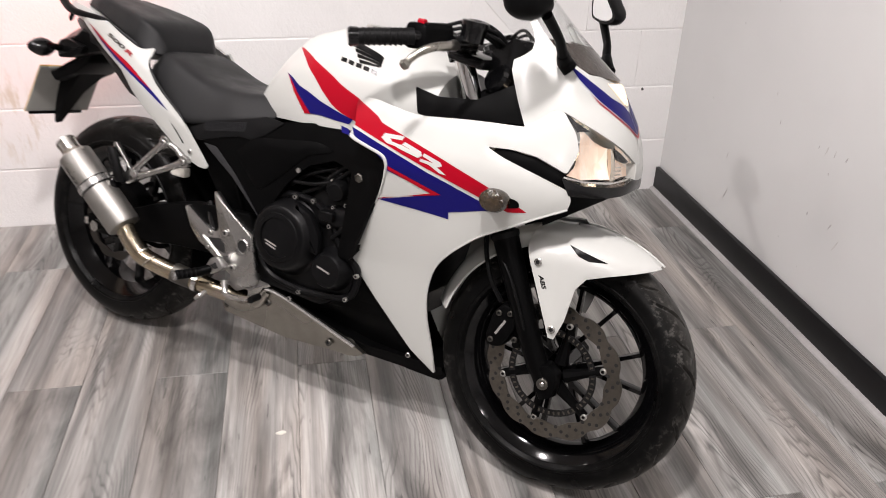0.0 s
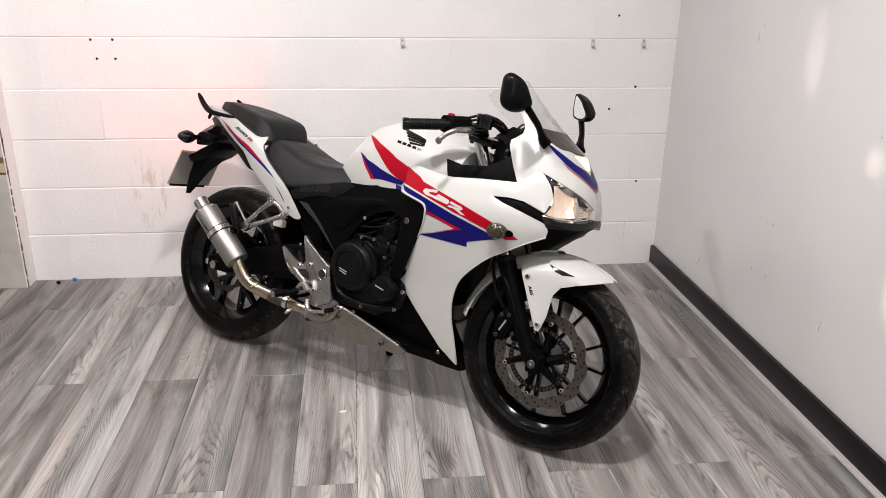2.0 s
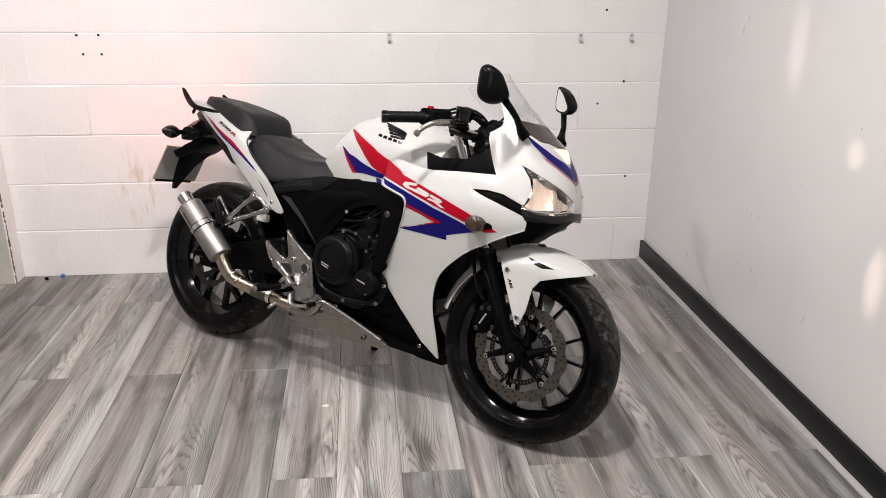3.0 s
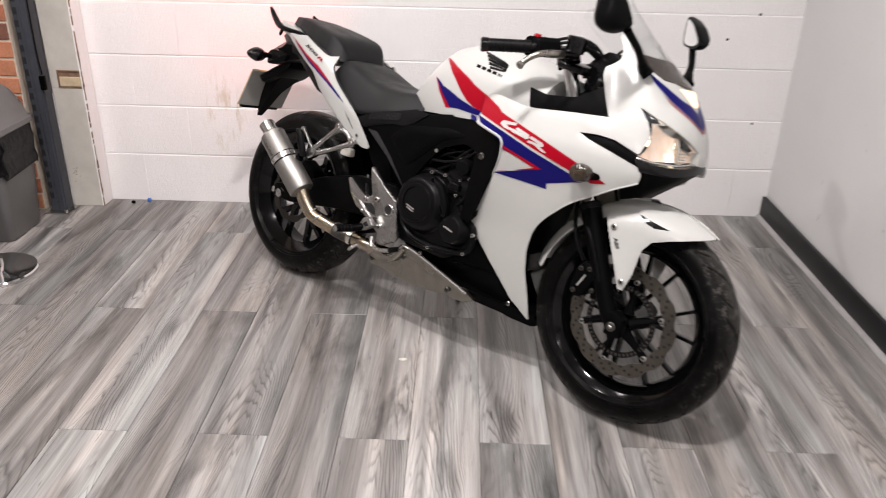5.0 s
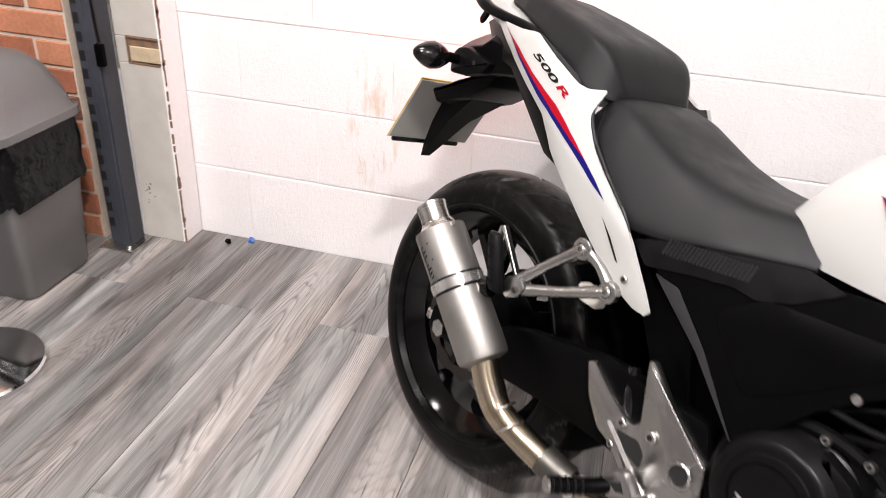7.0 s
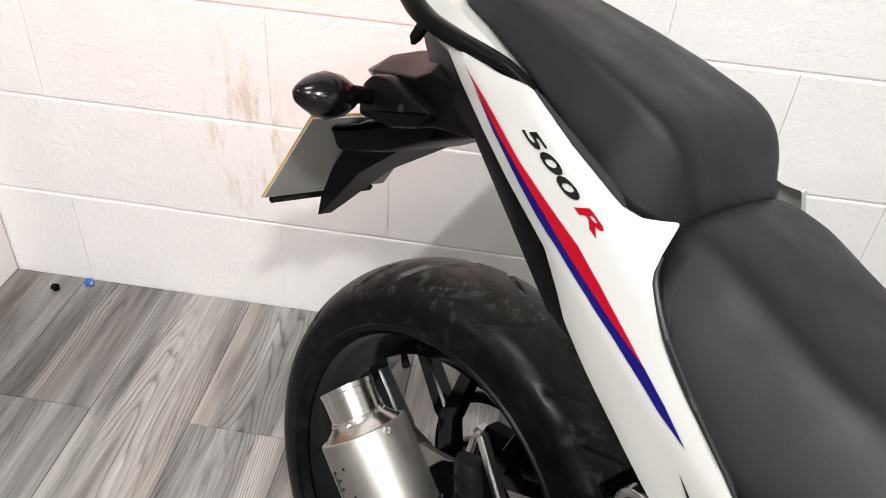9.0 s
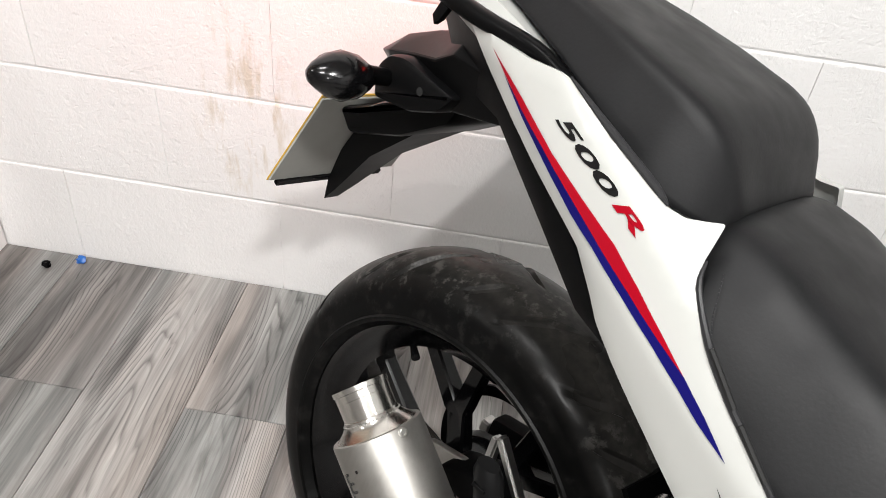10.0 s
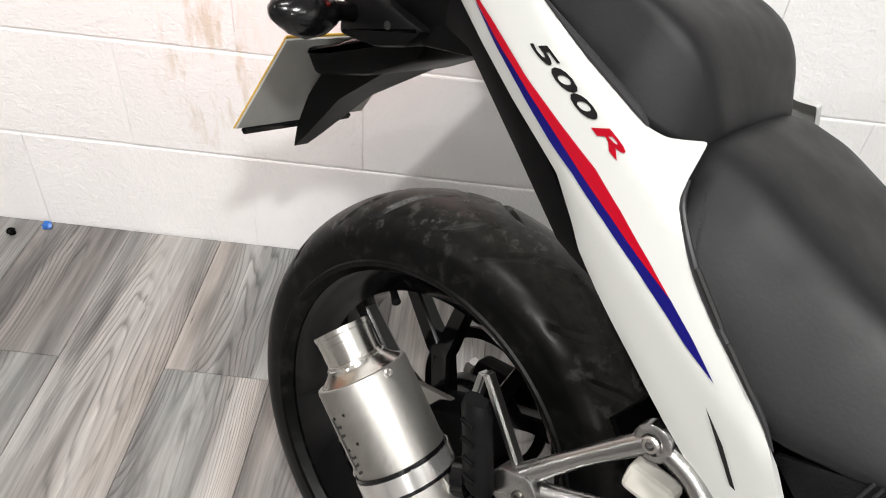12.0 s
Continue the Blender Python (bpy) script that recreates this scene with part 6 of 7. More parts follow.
for i in range(22):
    x = 0.40 + 0.006 * i
    tube([skin_point(cover_skin, x, 0.655 + 0.16 * (x - 0.40), 0.0055), skin_point(cover_skin, x + 0.004, 0.678 + 0.16 * (x - 0.40), 0.0055)], 0.0013, 5, bm=bm)
part("grip_ribs", bm, GREYP, cover)

core = part("frame", slab([(0.36, 0.70), (0.62, 0.72), (1.02, 0.80), (1.14, 0.90), (1.20, 0.85), (1.10, 0.66), (1.05, 0.40), (0.98, 0.30), (0.60, 0.27), (0.50, 0.34), (0.47, 0.52)], -0.085, 0.085, 0.01), BLACKP, bike, "black steel frame and engine bay")
part("radiator", box(1.01, -0.085, 0.33, 1.04, 0.085, 0.62, 0.004), GLOSSB, core)
engine = part("engine", slab([(0.58, 0.30), (0.78, 0.29), (0.86, 0.34), (0.88, 0.42), (0.86, 0.47), (0.90, 0.60), (0.78, 0.64), (0.70, 0.52), (0.60, 0.50), (0.555, 0.40)], -0.125, 0.125, 0.012, 0.015), ENGINE, bike, "black parallel-twin engine")
part("clutch_cover", turned([(0, 0.100), (0.008, 0.101), (0.012, 0.096), (0.018, 0.091), (0.044, 0.079), (0.048, 0.074), (0.0495, 0.066), (0.0495, 0)], (0.668, -0.118, 0.445), (0.668, -0.17, 0.445), 56), COVERM, engine, "round black clutch cover guard with small pale marks")
part("cover_cheek", slab([(0.690, 0.540), (0.742, 0.520), (0.775, 0.470), (0.778, 0.420), (0.745, 0.425), (0.725, 0.475)], -0.150, -0.122, 0.010, 0.012), COVERM, engine)
part("cover_band", turned([(0, 0.062), (0.003, 0.060), (0.004, 0.050), (0.0, 0.049)], (0.668, -0.1672, 0.445), (0.668, -0.18, 0.445), 40), ENGINE, engine)
part("cover_tongue", slab([(0.700, 0.490), (0.735, 0.482), (0.748, 0.440), (0.732, 0.425), (0.712, 0.455)], -0.158, -0.130, 0.006, 0.008), COVERM, engine)
part("sensor_plug", box(0.775, -0.160, 0.515, 0.815, -0.125, 0.540, 0.005, 2), ENGINE, engine)
part("wire_loom", tube([(0.68, -0.140, 0.585), (0.74, -0.146, 0.592), (0.80, -0.142, 0.612), (0.845, -0.136, 0.652), (0.862, -0.13, 0.672)], 0.0045, 8), RUBBER, engine)
part("hose_clip", turned([(0, 0.007), (0.006, 0.007)], (0.792, -0.143, 0.608), (0.80, -0.142, 0.612), 12), STEEL, engine)
for bx, bz, r in ((0.835, 0.560, 0.006), (0.852, 0.515, 0.005), (0.800, 0.548, 0.005), (0.870, 0.60, 0.006)):
    hexbolt(bx, -0.132, bz, r, 0.010, "bolt", engine, STEEL)
for dx, dz, w in ((0.0, 0.0, 0.035), (0.003, -0.008, 0.03)):
    part("marking_bar", slab([(0.632 + dx, 0.430 + dz), (0.632 + dx + w, 0.421 + dz), (0.632 + dx + w, 0.425 + dz), (0.632 + dx, 0.434 + dz)], -0.1681, -0.1672, 0), CHROMEP, engine)
part("pump_cover", turned([(0, 0.055), (0.010, 0.055), (0.016, 0.049), (0.038, 0.044), (0.046, 0.038), (0.048, 0)], (0.812, -0.115, 0.397), (0.812, -0.17, 0.397), 36), COVERM, engine)
part("marking_bar", slab([(0.790, 0.402), (0.826, 0.393), (0.826, 0.398), (0.790, 0.407)], -0.1642, -0.1633, 0), CHROMEP, engine)
part("crankcase_rim", tube([(0.575, -0.128, 0.42), (0.592, -0.128, 0.49), (0.65, -0.128, 0.545), (0.74, -0.128, 0.545), (0.80, -0.128, 0.50), (0.83, -0.128, 0.45), (0.88, -0.128, 0.41), (0.87, -0.128, 0.345), (0.80, -0.128, 0.325), (0.70, -0.128, 0.32), (0.61, -0.128, 0.345), (0.575, -0.128, 0.42)], 0.009, 8), COVERM, engine)
for bx, bz in ((0.590, 0.488), (0.688, 0.548), (0.742, 0.55), (0.795, 0.500), (0.845, 0.45), (0.885, 0.40), (0.862, 0.335), (0.725, 0.315)):
    hexbolt(bx, -0.134, bz, 0.0065, 0.008, "bolt", engine, STEEL)
for k in range(5):
    part("cylinder_fin", box(0.755 - 0.012 * k, -0.118, 0.545 + 0.019 * k, 0.875 - 0.010 * k, 0.118, 0.553 + 0.019 * k, 0.002), ENGINE, engine)
part("throttle_body", turned([(0, 0.02), (0.0, 0.028), (0.05, 0.026), (0.06, 0.02), (0.06, 0)], (0.80, -0.10, 0.60), (0.815, -0.17, 0.585), 20), ENGINE, engine)
part("starter", turned([(0, 0.02), (0.005, 0.03), (0.09, 0.03), (0.10, 0.018), (0.10, 0)], (0.76, -0.11, 0.515), (0.86, -0.125, 0.53), 20), COVERM, engine)
for pts, r in ((((0.70, -0.125, 0.56), (0.75, -0.138, 0.585), (0.80, -0.14, 0.63), (0.835, -0.135, 0.66)), 0.005), (((0.66, -0.12, 0.57), (0.72, -0.13, 0.61), (0.80, -0.12, 0.64)), 0.004), (((0.86, -0.12, 0.45), (0.90, -0.13, 0.50), (0.91, -0.12, 0.58)), 0.012), (((0.80, -0.13, 0.47), (0.835, -0.14, 0.51), (0.84, -0.13, 0.57)), 0.006)):
    part("engine_hose", tube(pts, r, 8), RUBBER, engine)
# lower fairing and belly
BELLY = [(0.600, 0.286), (0.752, 0.246), (0.881, 0.202), (1.003, 0.172), (1.095, 0.172), (1.112, 0.192), (1.06, 0.215), (1.01, 0.262), (0.94, 0.34), (0.868, 0.43), (0.845, 0.42), (0.83, 0.38), (0.80, 0.335), (0.767, 0.302), (0.694, 0.30)]


def belly_skin(x, z):
    l = 0.108 - 0.062 * np.clip((x - 0.80) / 0.28, 0, 1) + 0.16 * np.clip(z - 0.22, 0, 0.3)
    return np.array((x, -min(l, cowl_half(x, z) - 0.012 + 0.06 * max(0.0, 0.80 - x)), z))


belly = pair("lower_cowl", bike, BLACKP, belly_skin, BELLY, step=0.015, thick=0.008, corner=0.006, label="black lower cowl")
hexbolt(0.690, -0.124, 0.285, 0.0065, 0.006, "bolt", belly, STEEL)
part("belly_floor", loft([[(0.62, y, z) for y, z in ((-0.10, 0.27), (0.10, 0.27), (0.09, 0.22), (-0.09, 0.22))], [(0.90, y, z) for y, z in ((-0.095, 0.22), (0.095, 0.22), (0.08, 0.19), (-0.08, 0.19))], [(1.10, y, z) for y, z in ((-0.05, 0.21), (0.05, 0.21), (0.04, 0.175), (-0.04, 0.175))]]), BLACKP, belly)


# ---- exhaust ----
PAN = [(0.449, 0.222), (0.520, 0.232), (0.558, 0.230), (0.602, 0.285), (0.630, 0.290), (0.888, 0.213), (0.915, 0.200), (0.89, 0.188), (0.673, 0.168), (0.469, 0.180)]


def pan_skin(x, z):
    return np.array((x, -(0.116 + 0.10 * (z - 0.25)), z))


pan = part("exhaust_shield", panel(pan_skin, PAN, 0.014, 0.012, 0.0, 0.002, 0.006), SHIELD, bike, "brushed steel exhaust box under the engine")
part("shield_edge", tube([(0.600, -0.121, 0.280), (0.66, -0.121, 0.281), (0.888, -0.114, 0.214)], 0.0045, 8), CHROMEP, pan)
part("shield_box", box(0.47, -0.105, 0.175, 0.88, 0.06, 0.225, 0.015, 2), SHIELD, pan)
for bx, bz in ((0.482, 0.205), (0.618, 0.250), (0.815, 0.203)):
    hexbolt(bx, -0.116, bz, 0.009, 0.005, "bolt", pan, DARKS)
A, Bq = Vector((0.007, -0.233, 0.537)), Vector((0.205, -0.206, 0.351))
d = (Bq - A).normalized()
can = part("silencer", turned([(0.0275, 0.0390), (0.0279, 0.0432), (0.0300, 0.0442), (0.252, 0.0442), (0.260, 0.042), (0.266, 0.027), (0.266, 0)], A - d * 0.005, Bq, 56), BRUSHED, bike, "short round brushed titanium silencer")
outlet = part("outlet", turned([(-0.022, 0.0244), (-0.022, 0.0274), (-0.0172, 0.0274), (-0.0166, 0.0264), (-0.010, 0.0264), (-0.0096, 0.0261), (0.0068, 0.0261), (0.0073, 0.0268), (0.0098, 0.0276), (0.0115, 0.0282), (0.0150, 0.0310), (0.0200, 0.0365), (0.0225, 0.0395), (0.0225, 0.018), (0.005, 0.0236), (-0.022, 0.0244)], A, Bq, 56), POLISH, can, "turned bright outlet pipe")
# the mouth is cut at a slight slant
slant = Vector((0.52, -0.60, 0.61))
for v in outlet.data.vertices:
    h = (v.co - A).dot(d)
    if h < -0.008:
        v.co -= d * 0.13 * (v.co - A - d * h).dot(slant)
# flat black disc across the bore imitates the pipe's shaded inside
part("outlet_shade_disc", turned([(0.0, 0.0236), (0.0, 0)], A, Bq), SHADEB, can)
bm = bmesh.new()
for k in range(48):
    f = 2 * math.pi * k / 48
    s1 = d.orthogonal().normalized()
    q = A + d * 0.0104 + (s1 * math.cos(f) + d.cross(s1) * math.sin(f)) * 0.0277
    b = bmesh.new()
    bmesh.ops.create_icosphere(b, subdivisions=1, radius=0.0010, matrix=Matrix.Translation(q))
    join(bm, b)
part("weld_bead", smooth(bm, 60), BRUSHED, can)
part("band_clamp", turned([(0.114, 0.045), (0.114, 0.0472), (0.131, 0.0472), (0.131, 0.045)], A, Bq, 48), CHROMEP, can)
part("band_rubber", turned([(0.110, 0.0445), (0.110, 0.0458), (0.135, 0.0458), (0.135, 0.0445)], A, Bq, 48), GLOSSB, can)
for f in (1.4, -1.2):
    s0 = d.cross(Vector((0, 1, 0))).normalized()
    o0 = s0.cross(d).normalized()
    o0 = -o0 if o0.y > 0 else o0
    way = o0 * math.cos(f) + s0 * math.sin(f) * (1 if s0.x > 0 else -1)
    q = A + d * 0.028 + way * 0.0436
    part("end_bolt", turned([(0, 0.0042), (0.003, 0.0042), (0.004, 0.0032), (0.002, 0.0022), (0.002, 0)], q, q + way, 14), STEEL, can)
side = d.cross(Vector((0, 1, 0))).normalized()
out = side.cross(d).normalized()
if out.y > 0:
    out = -out
# the maker's script down the silencer, as plain strokes
def ribbon(points, width=0.0026):
    """A painted stroke on the silencer: points of distance along and angle round it."""
    line = curve_points([(h, f * 0.0445, 0) for h, f in points], 5)
    bm = bmesh.new()
    rows = []
    for i, p in enumerate(line):
        t = (line[min(i + 1, len(line) - 1)] - line[max(i - 1, 0)]).normalized()
        row = []
        for e in (-1, 1):
            h, f = p.x - t.y * e * width / 2, (p.y + t.x * e * width / 2) / 0.0445
            row.append(bm.verts.new(A + d * h + (out * math.cos(f) + side * math.sin(f)) * 0.0447))
        rows.append(row)
    for p, q in zip(rows, rows[1:]):
        bm.faces.new((p[0], q[0], q[1], p[1]))
    return part("marking_bar", bm, GLOSSB, can)


STROKES = [[(0.046, 0.20), (0.048, -0.20)], [(0.056, -0.04), (0.057, -0.20)], [(0.064, -0.04), (0.066, -0.20)], [(0.074, 0.22), (0.080, -0.20)], [(0.086, -0.02), (0.088, -0.20)], [(0.093, -0.04), (0.096, -0.20)], [(0.101, -0.04), (0.103, -0.20)], [(0.048, -0.26), (0.100, -0.25)]]
for q in STROKES:
    ribbon(q)
link = part("link_pipe", tube([(0.192, -0.208, 0.364), (0.214, -0.203, 0.328), (0.247, -0.194, 0.294), (0.30, -0.181, 0.276), (0.36, -0.17, 0.266), (0.42, -0.150, 0.254), (0.48, -0.125, 0.240), (0.52, -0.09, 0.228)], [0.024, 0.0245, 0.0245, 0.0240, 0.0240, 0.0225, 0.0225, 0.0225], 20, 6), GOLD, bike, "heat-tinted gold link pipe")
part("pipe_clamp", turned([(0, 0.0265), (0.012, 0.0265)], (0.405, -0.160, 0.258), (0.425, -0.153, 0.2545), 24), CHROMEP, link)
part("spring_sleeve", tube([(0.345, -0.172, 0.2685), (0.375, -0.165, 0.263), (0.395, -0.158, 0.259)], 0.0262, 20), DARKS, link)
for h in (0.245, 0.275):
    part("weld_ring", turned([(0, 0.0255), (0.002, 0.0262), (0.004, 0.0255)], (h, -0.191, 0.302 - 0.5 * (h - 0.245)), (h + 0.01, -0.189, 0.293 - 0.5 * (h - 0.245)), 24), TITAN, link)
part("pipe_bracket", tube([(0.448, -0.150, 0.246), (0.44, -0.176, 0.232), (0.43, -0.18, 0.222)], 0.006, 8), STEEL, link)

# ---- pillion peg hanger ----
hang = part("peg_hanger", tube([(0.268, -0.150, 0.600), (0.225, -0.168, 0.552), (0.190, -0.184, 0.508)], [0.011, 0.0085, 0.011], 10, 5), ALLOY, bike, "bare aluminium pillion peg hanger")
part("strut", tube([(0.338, -0.150, 0.562), (0.265, -0.168, 0.525), (0.195, -0.184, 0.494)], [0.011, 0.0085, 0.012], 10, 5), ALLOY, hang)
part("strut", tube([(0.268, -0.150, 0.600), (0.307, -0.150, 0.588), (0.338, -0.150, 0.562)], [0.011, 0.009, 0.011], 10, 5), ALLOY, hang)
part("boss", slab([(0.160, 0.482), (0.172, 0.508), (0.200, 0.518), (0.216, 0.505), (0.205, 0.484), (0.180, 0.472)], -0.196, -0.172, 0.004, 0.006), ALLOY, hang)
for bx, bz in ((0.268, 0.600), (0.338, 0.562)):
    part("ring", turned([(0, 0.017), (0.012, 0.017), (0.014, 0.014), (0.014, 0.010), (0.010, 0.010), (0.010, 0)], (bx, -0.146, bz), (bx, -0.17, bz), 20), ALLOY, hang)
    hexbolt(bx, -0.156, bz, 0.008, 0.007, "bolt", hang, STEEL)
hexbolt(0.198, -0.196, 0.495, 0.006, 0.003, "bolt", hang, DARKS)
peg = part("pillion_peg", loft([[Vector((0.165, -0.204, 0.478)) + Vector((0.016 * k * math.cos(f), 0.013 * k * math.sin(f), 0)) + Vector((-0.030 * t, -0.006 * t, 0.088 * t)) for f in (2 * math.pi * j / 12 for j in range(12))] for t, k in ((0, 0.8), (0.05, 1.0), (0.9, 0.95), (1.0, 0.7))]), RUBBER, bike, "folded black rubber pillion peg")
for k in range(4):
    part("peg_rib", box(-0.007, -0.0015, -0.002, 0.007, 0.0015, 0.002, 0.0006), TAILP, peg, m=Matrix.Translation((0.158 - 0.0060 * k, -0.218 - 0.001 * k, 0.494 + 0.018 * k)))
part("peg_frame", bar_between((0.186, -0.183, 0.508), (0.1215, -0.181, 0.574), 0.008, 0.012), ALLOY, peg)
part("peg_frame", bar_between((0.119, -0.1815, 0.572), (0.122, -0.186, 0.540), 0.008, 0.012), ALLOY, peg)
part("silencer_mount", turned([(0, 0.010), (0, 0.018), (0.012, 0.018), (0.016, 0.012), (0.016, 0)], (0.150, -0.200, 0.476), (0.118, -0.212, 0.462), 16), GLOSSB, hang)
part("mount_bolt", turned([(0, 0.009), (0.006, 0.009), (0.006, 0)], (0.140, -0.214, 0.470), (0.136, -0.24, 0.466), 6), STEEL, hang)

# ---- rider footrest plate ----
HEEL = [(0.341, 0.446), (0.355, 0.453), (0.387, 0.432), (0.427, 0.410), (0.453, 0.404), (0.462, 0.416), (0.438, 0.505), (0.448, 0.509), (0.505, 0.460), (0.576, 0.424), (0.580, 0.385), (0.602, 0.312), (0.594, 0.294), (0.535, 0.264), (0.510, 0.275), (0.514, 0.300), (0.490, 0.312), (0.455, 0.333), (0.420, 0.355), (0.398, 0.361), (0.364, 0.397)]
heel = part("footrest_plate", slab(HEEL, -0.148, -0.134, 0.004, 0.005), ALLOY, bike, "satin aluminium footrest plate with bolts")
# black plate laid on stands in for the shaded opening
part("window_shade", slab([(0.430, 0.383), (0.470, 0.390), (0.486, 0.376), (0.489, 0.354), (0.460, 0.360)], -0.1486, -0.140, 0.0, 0.004), SHADEB, heel)
part("rib", bar_between((0.412, -0.149, 0.384), (0.508, -0.149, 0.318), 0.009, 0.008), ALLOY, heel)
part("rib", bar_between((0.448, -0.1485, 0.500), (0.572, -0.1485, 0.418), 0.005, 0.006), ALLOY, heel)
part("rib", bar_between((0.575, -0.1485, 0.416), (0.598, -0.1485, 0.312), 0.005, 0.006), ALLOY, heel)
for bx, bz, r, m in ((0.437, 0.398, 0.008, STEEL), (0.488, 0.408, 0.010, STEEL), (0.432, 0.357, 0.006, STEEL), (0.520, 0.324, 0.009, STEEL)):
    hexbolt(bx, -0.148, bz, r, 0.005, "bolt", heel, m)
# black disc in place of the hole's dark depth
part("pivot_hole_shade", turned([(0, 0.016), (0.0012, 0.016), (0.0012, 0)], (0.548, -0.148, 0.388), (0.548, -0.17, 0.388), 24), SHADEB, heel)
part("pivot_ring", turned([(0, 0.016), (0.003, 0.020), (0.005, 0.018), (0.004, 0.0155), (0.001, 0.0145)], (0.548, -0.148, 0.388), (0.548, -0.17, 0.388), 24), ALLOY, heel)
fp = part("footpeg", tube([(0.468, -0.165, 0.312), (0.448, -0.195, 0.302), (0.420, -0.245, 0.296)], [0.013, 0.0125, 0.0125], 12), BLACKP, bike, "black ribbed rubber footpeg")
part("peg_pivot", slab([(0.447, 0.307), (0.468, 0.342), (0.486, 0.349), (0.513, 0.324), (0.470, 0.297)], -0.176, -0.152, 0.003, 0.006), ALLOY, fp)
# another black plate for the shade in the bracket's opening
part("pivot_window_shade", slab([(0.470, 0.322), (0.486, 0.335), (0.497, 0.322), (0.484, 0.316)], -0.1766, -0.170, 0.0), SHADEB, fp)
for k in range(5):
    q0, q1 = Vector((0.444, -0.202, 0.301)), Vector((0.422, -0.241, 0.2965))
    q = q0.lerp(q1, k / 4)
    part("peg_ridge", turned([(-0.002, 0.0125), (-0.001, 0.0138), (0.001, 0.0138), (0.002, 0.0125)], q, q + (q1 - q0), 12), RUBBER, fp)
part("peg_end", tube([(0.421, -0.243, 0.296), (0.418, -0.249, 0.2955)], 0.0125, 12), ALLOY, fp)
part("collector_elbow", tube([(0.470, -0.112, 0.236), (0.505, -0.124, 0.226), (0.552, -0.128, 0.226), (0.590, -0.126, 0.246), (0.612, -0.118, 0.280)], [0.018, 0.017, 0.016, 0.015, 0.013], 14), SHIELD, pan, "welded steel elbow on the exhaust box")
pedal = part("brake_pedal", tube([(0.50, -0.155, 0.285), (0.52, -0.165, 0.255), (0.58, -0.17, 0.262), (0.625, -0.172, 0.280)], [0.009, 0.008, 0.007, 0.006], 10), STEEL, bike, "steel rear brake pedal")
part("pedal_pad", tube([(0.625, -0.165, 0.280), (0.628, -0.20, 0.280)], 0.009, 10), RUBBER, pedal)
part("master_cylinder", tube([(0.455, -0.125, 0.33), (0.425, -0.125, 0.42), (0.405, -0.12, 0.47)], [0.012, 0.014, 0.010], 10), GLOSSB, bike)

# ---- swing arm, shock, hugger, chain, stand ----
for s in (-1, 1):
    arm = part("swing_arm", slab([(-0.045, 0.285), (-0.045, 0.335), (0.05, 0.355), (0.20, 0.415), (0.36, 0.460), (0.55, 0.470), (0.58, 0.40), (0.55, 0.345), (0.30, 0.325), (0.05, 0.285)], s * 0.105, s * 0.135, 0.006, 0.01), BLACKP, bike, "black box-section swing arm")
    part("axle_nut", turned([(0, 0.017), (0.014, 0.017), (0.014, 0)], (0, s * 0.135, 0.307), (0, s * 0.16, 0.307), 6), STEEL, arm)
    part("adjuster", box(-0.062, s * 0.12 - 0.012, 0.297, -0.045, s * 0.12 + 0.012, 0.318, 0.003), STEEL, arm)
part("rear_caliper", slab([(0.03, 0.368), (0.10, 0.335), (0.145, 0.365), (0.14, 0.415), (0.08, 0.450), (0.03, 0.425)], -0.118, -0.062, 0.008, 0.012), BLACKP, bike, "black rear brake caliper")
part("rear_bracket", slab([(-0.03, 0.35), (0.08, 0.40), (0.07, 0.44), (-0.005, 0.42)], -0.095, -0.085, 0.002, 0.006), BRUSHED, bike)
part("hugger", loft([[REAR + Vector((r * math.cos(a), yy, r * math.sin(a))) for r, yy in ((0.318, -0.085), (0.330, -0.05), (0.332, 0.05), (0.318, 0.085), (0.312, 0.085), (0.324, 0.05), (0.322, -0.05), (0.312, -0.085))] for a in (radians(k) for k in range(-12, 50, 5))]), BLACKP, bike, "black inner rear mudguard")
part("hugger_side", slab([(0.14, 0.395), (0.20, 0.56), (0.24, 0.60), (0.34, 0.56), (0.40, 0.48), (0.36, 0.42), (0.22, 0.40)], 0.083, 0.100, 0.004, 0.02), BLACKP, bike)
shock = part("rear_shock", tube([(0.50, -0.02, 0.36), (0.43, -0.02, 0.62)], 0.024, 14), GLOSSB, bike)
bm = bmesh.new()
tube([Vector((0.49 - 0.0045 * k * 0.28, 0, 0.40 + 0.0045 * k)) + Vector((0.036 * math.cos(k * 0.9), -0.02 + 0.036 * math.sin(k * 0.9), 0)) for k in range(44)], 0.006, 7, 2, bm=bm)
part("spring", bm, STEEL, shock)
part("inner_panel", slab([(0.15, 0.69), (0.34, 0.66), (0.46, 0.55), (0.50, 0.45), (0.44, 0.44), (0.36, 0.55), (0.20, 0.63)], -0.10, 0.10, 0.006), BLACKP, bike)
part("reservoir", box(0.250, -0.115, 0.506, 0.298, -0.088, 0.534, 0.006, 2), PALEP, bike, "pale plastic brake fluid reservoir", m=pose(0, 0, 0))
part("chain_guard", slab([(-0.02, 0.42), (0.30, 0.45), (0.52, 0.46), (0.52, 0.44), (0.28, 0.425), (-0.02, 0.40)], 0.085, 0.115, 0.003), BLACKP, bike)
stand = part("side_stand", tube([(0.60, 0.10, 0.27), (0.62, 0.19, 0.13), (0.635, 0.262, 0.000)], [0.016, 0.013, 0.011], 12), BLACKP, bike, "black side stand, swung out")

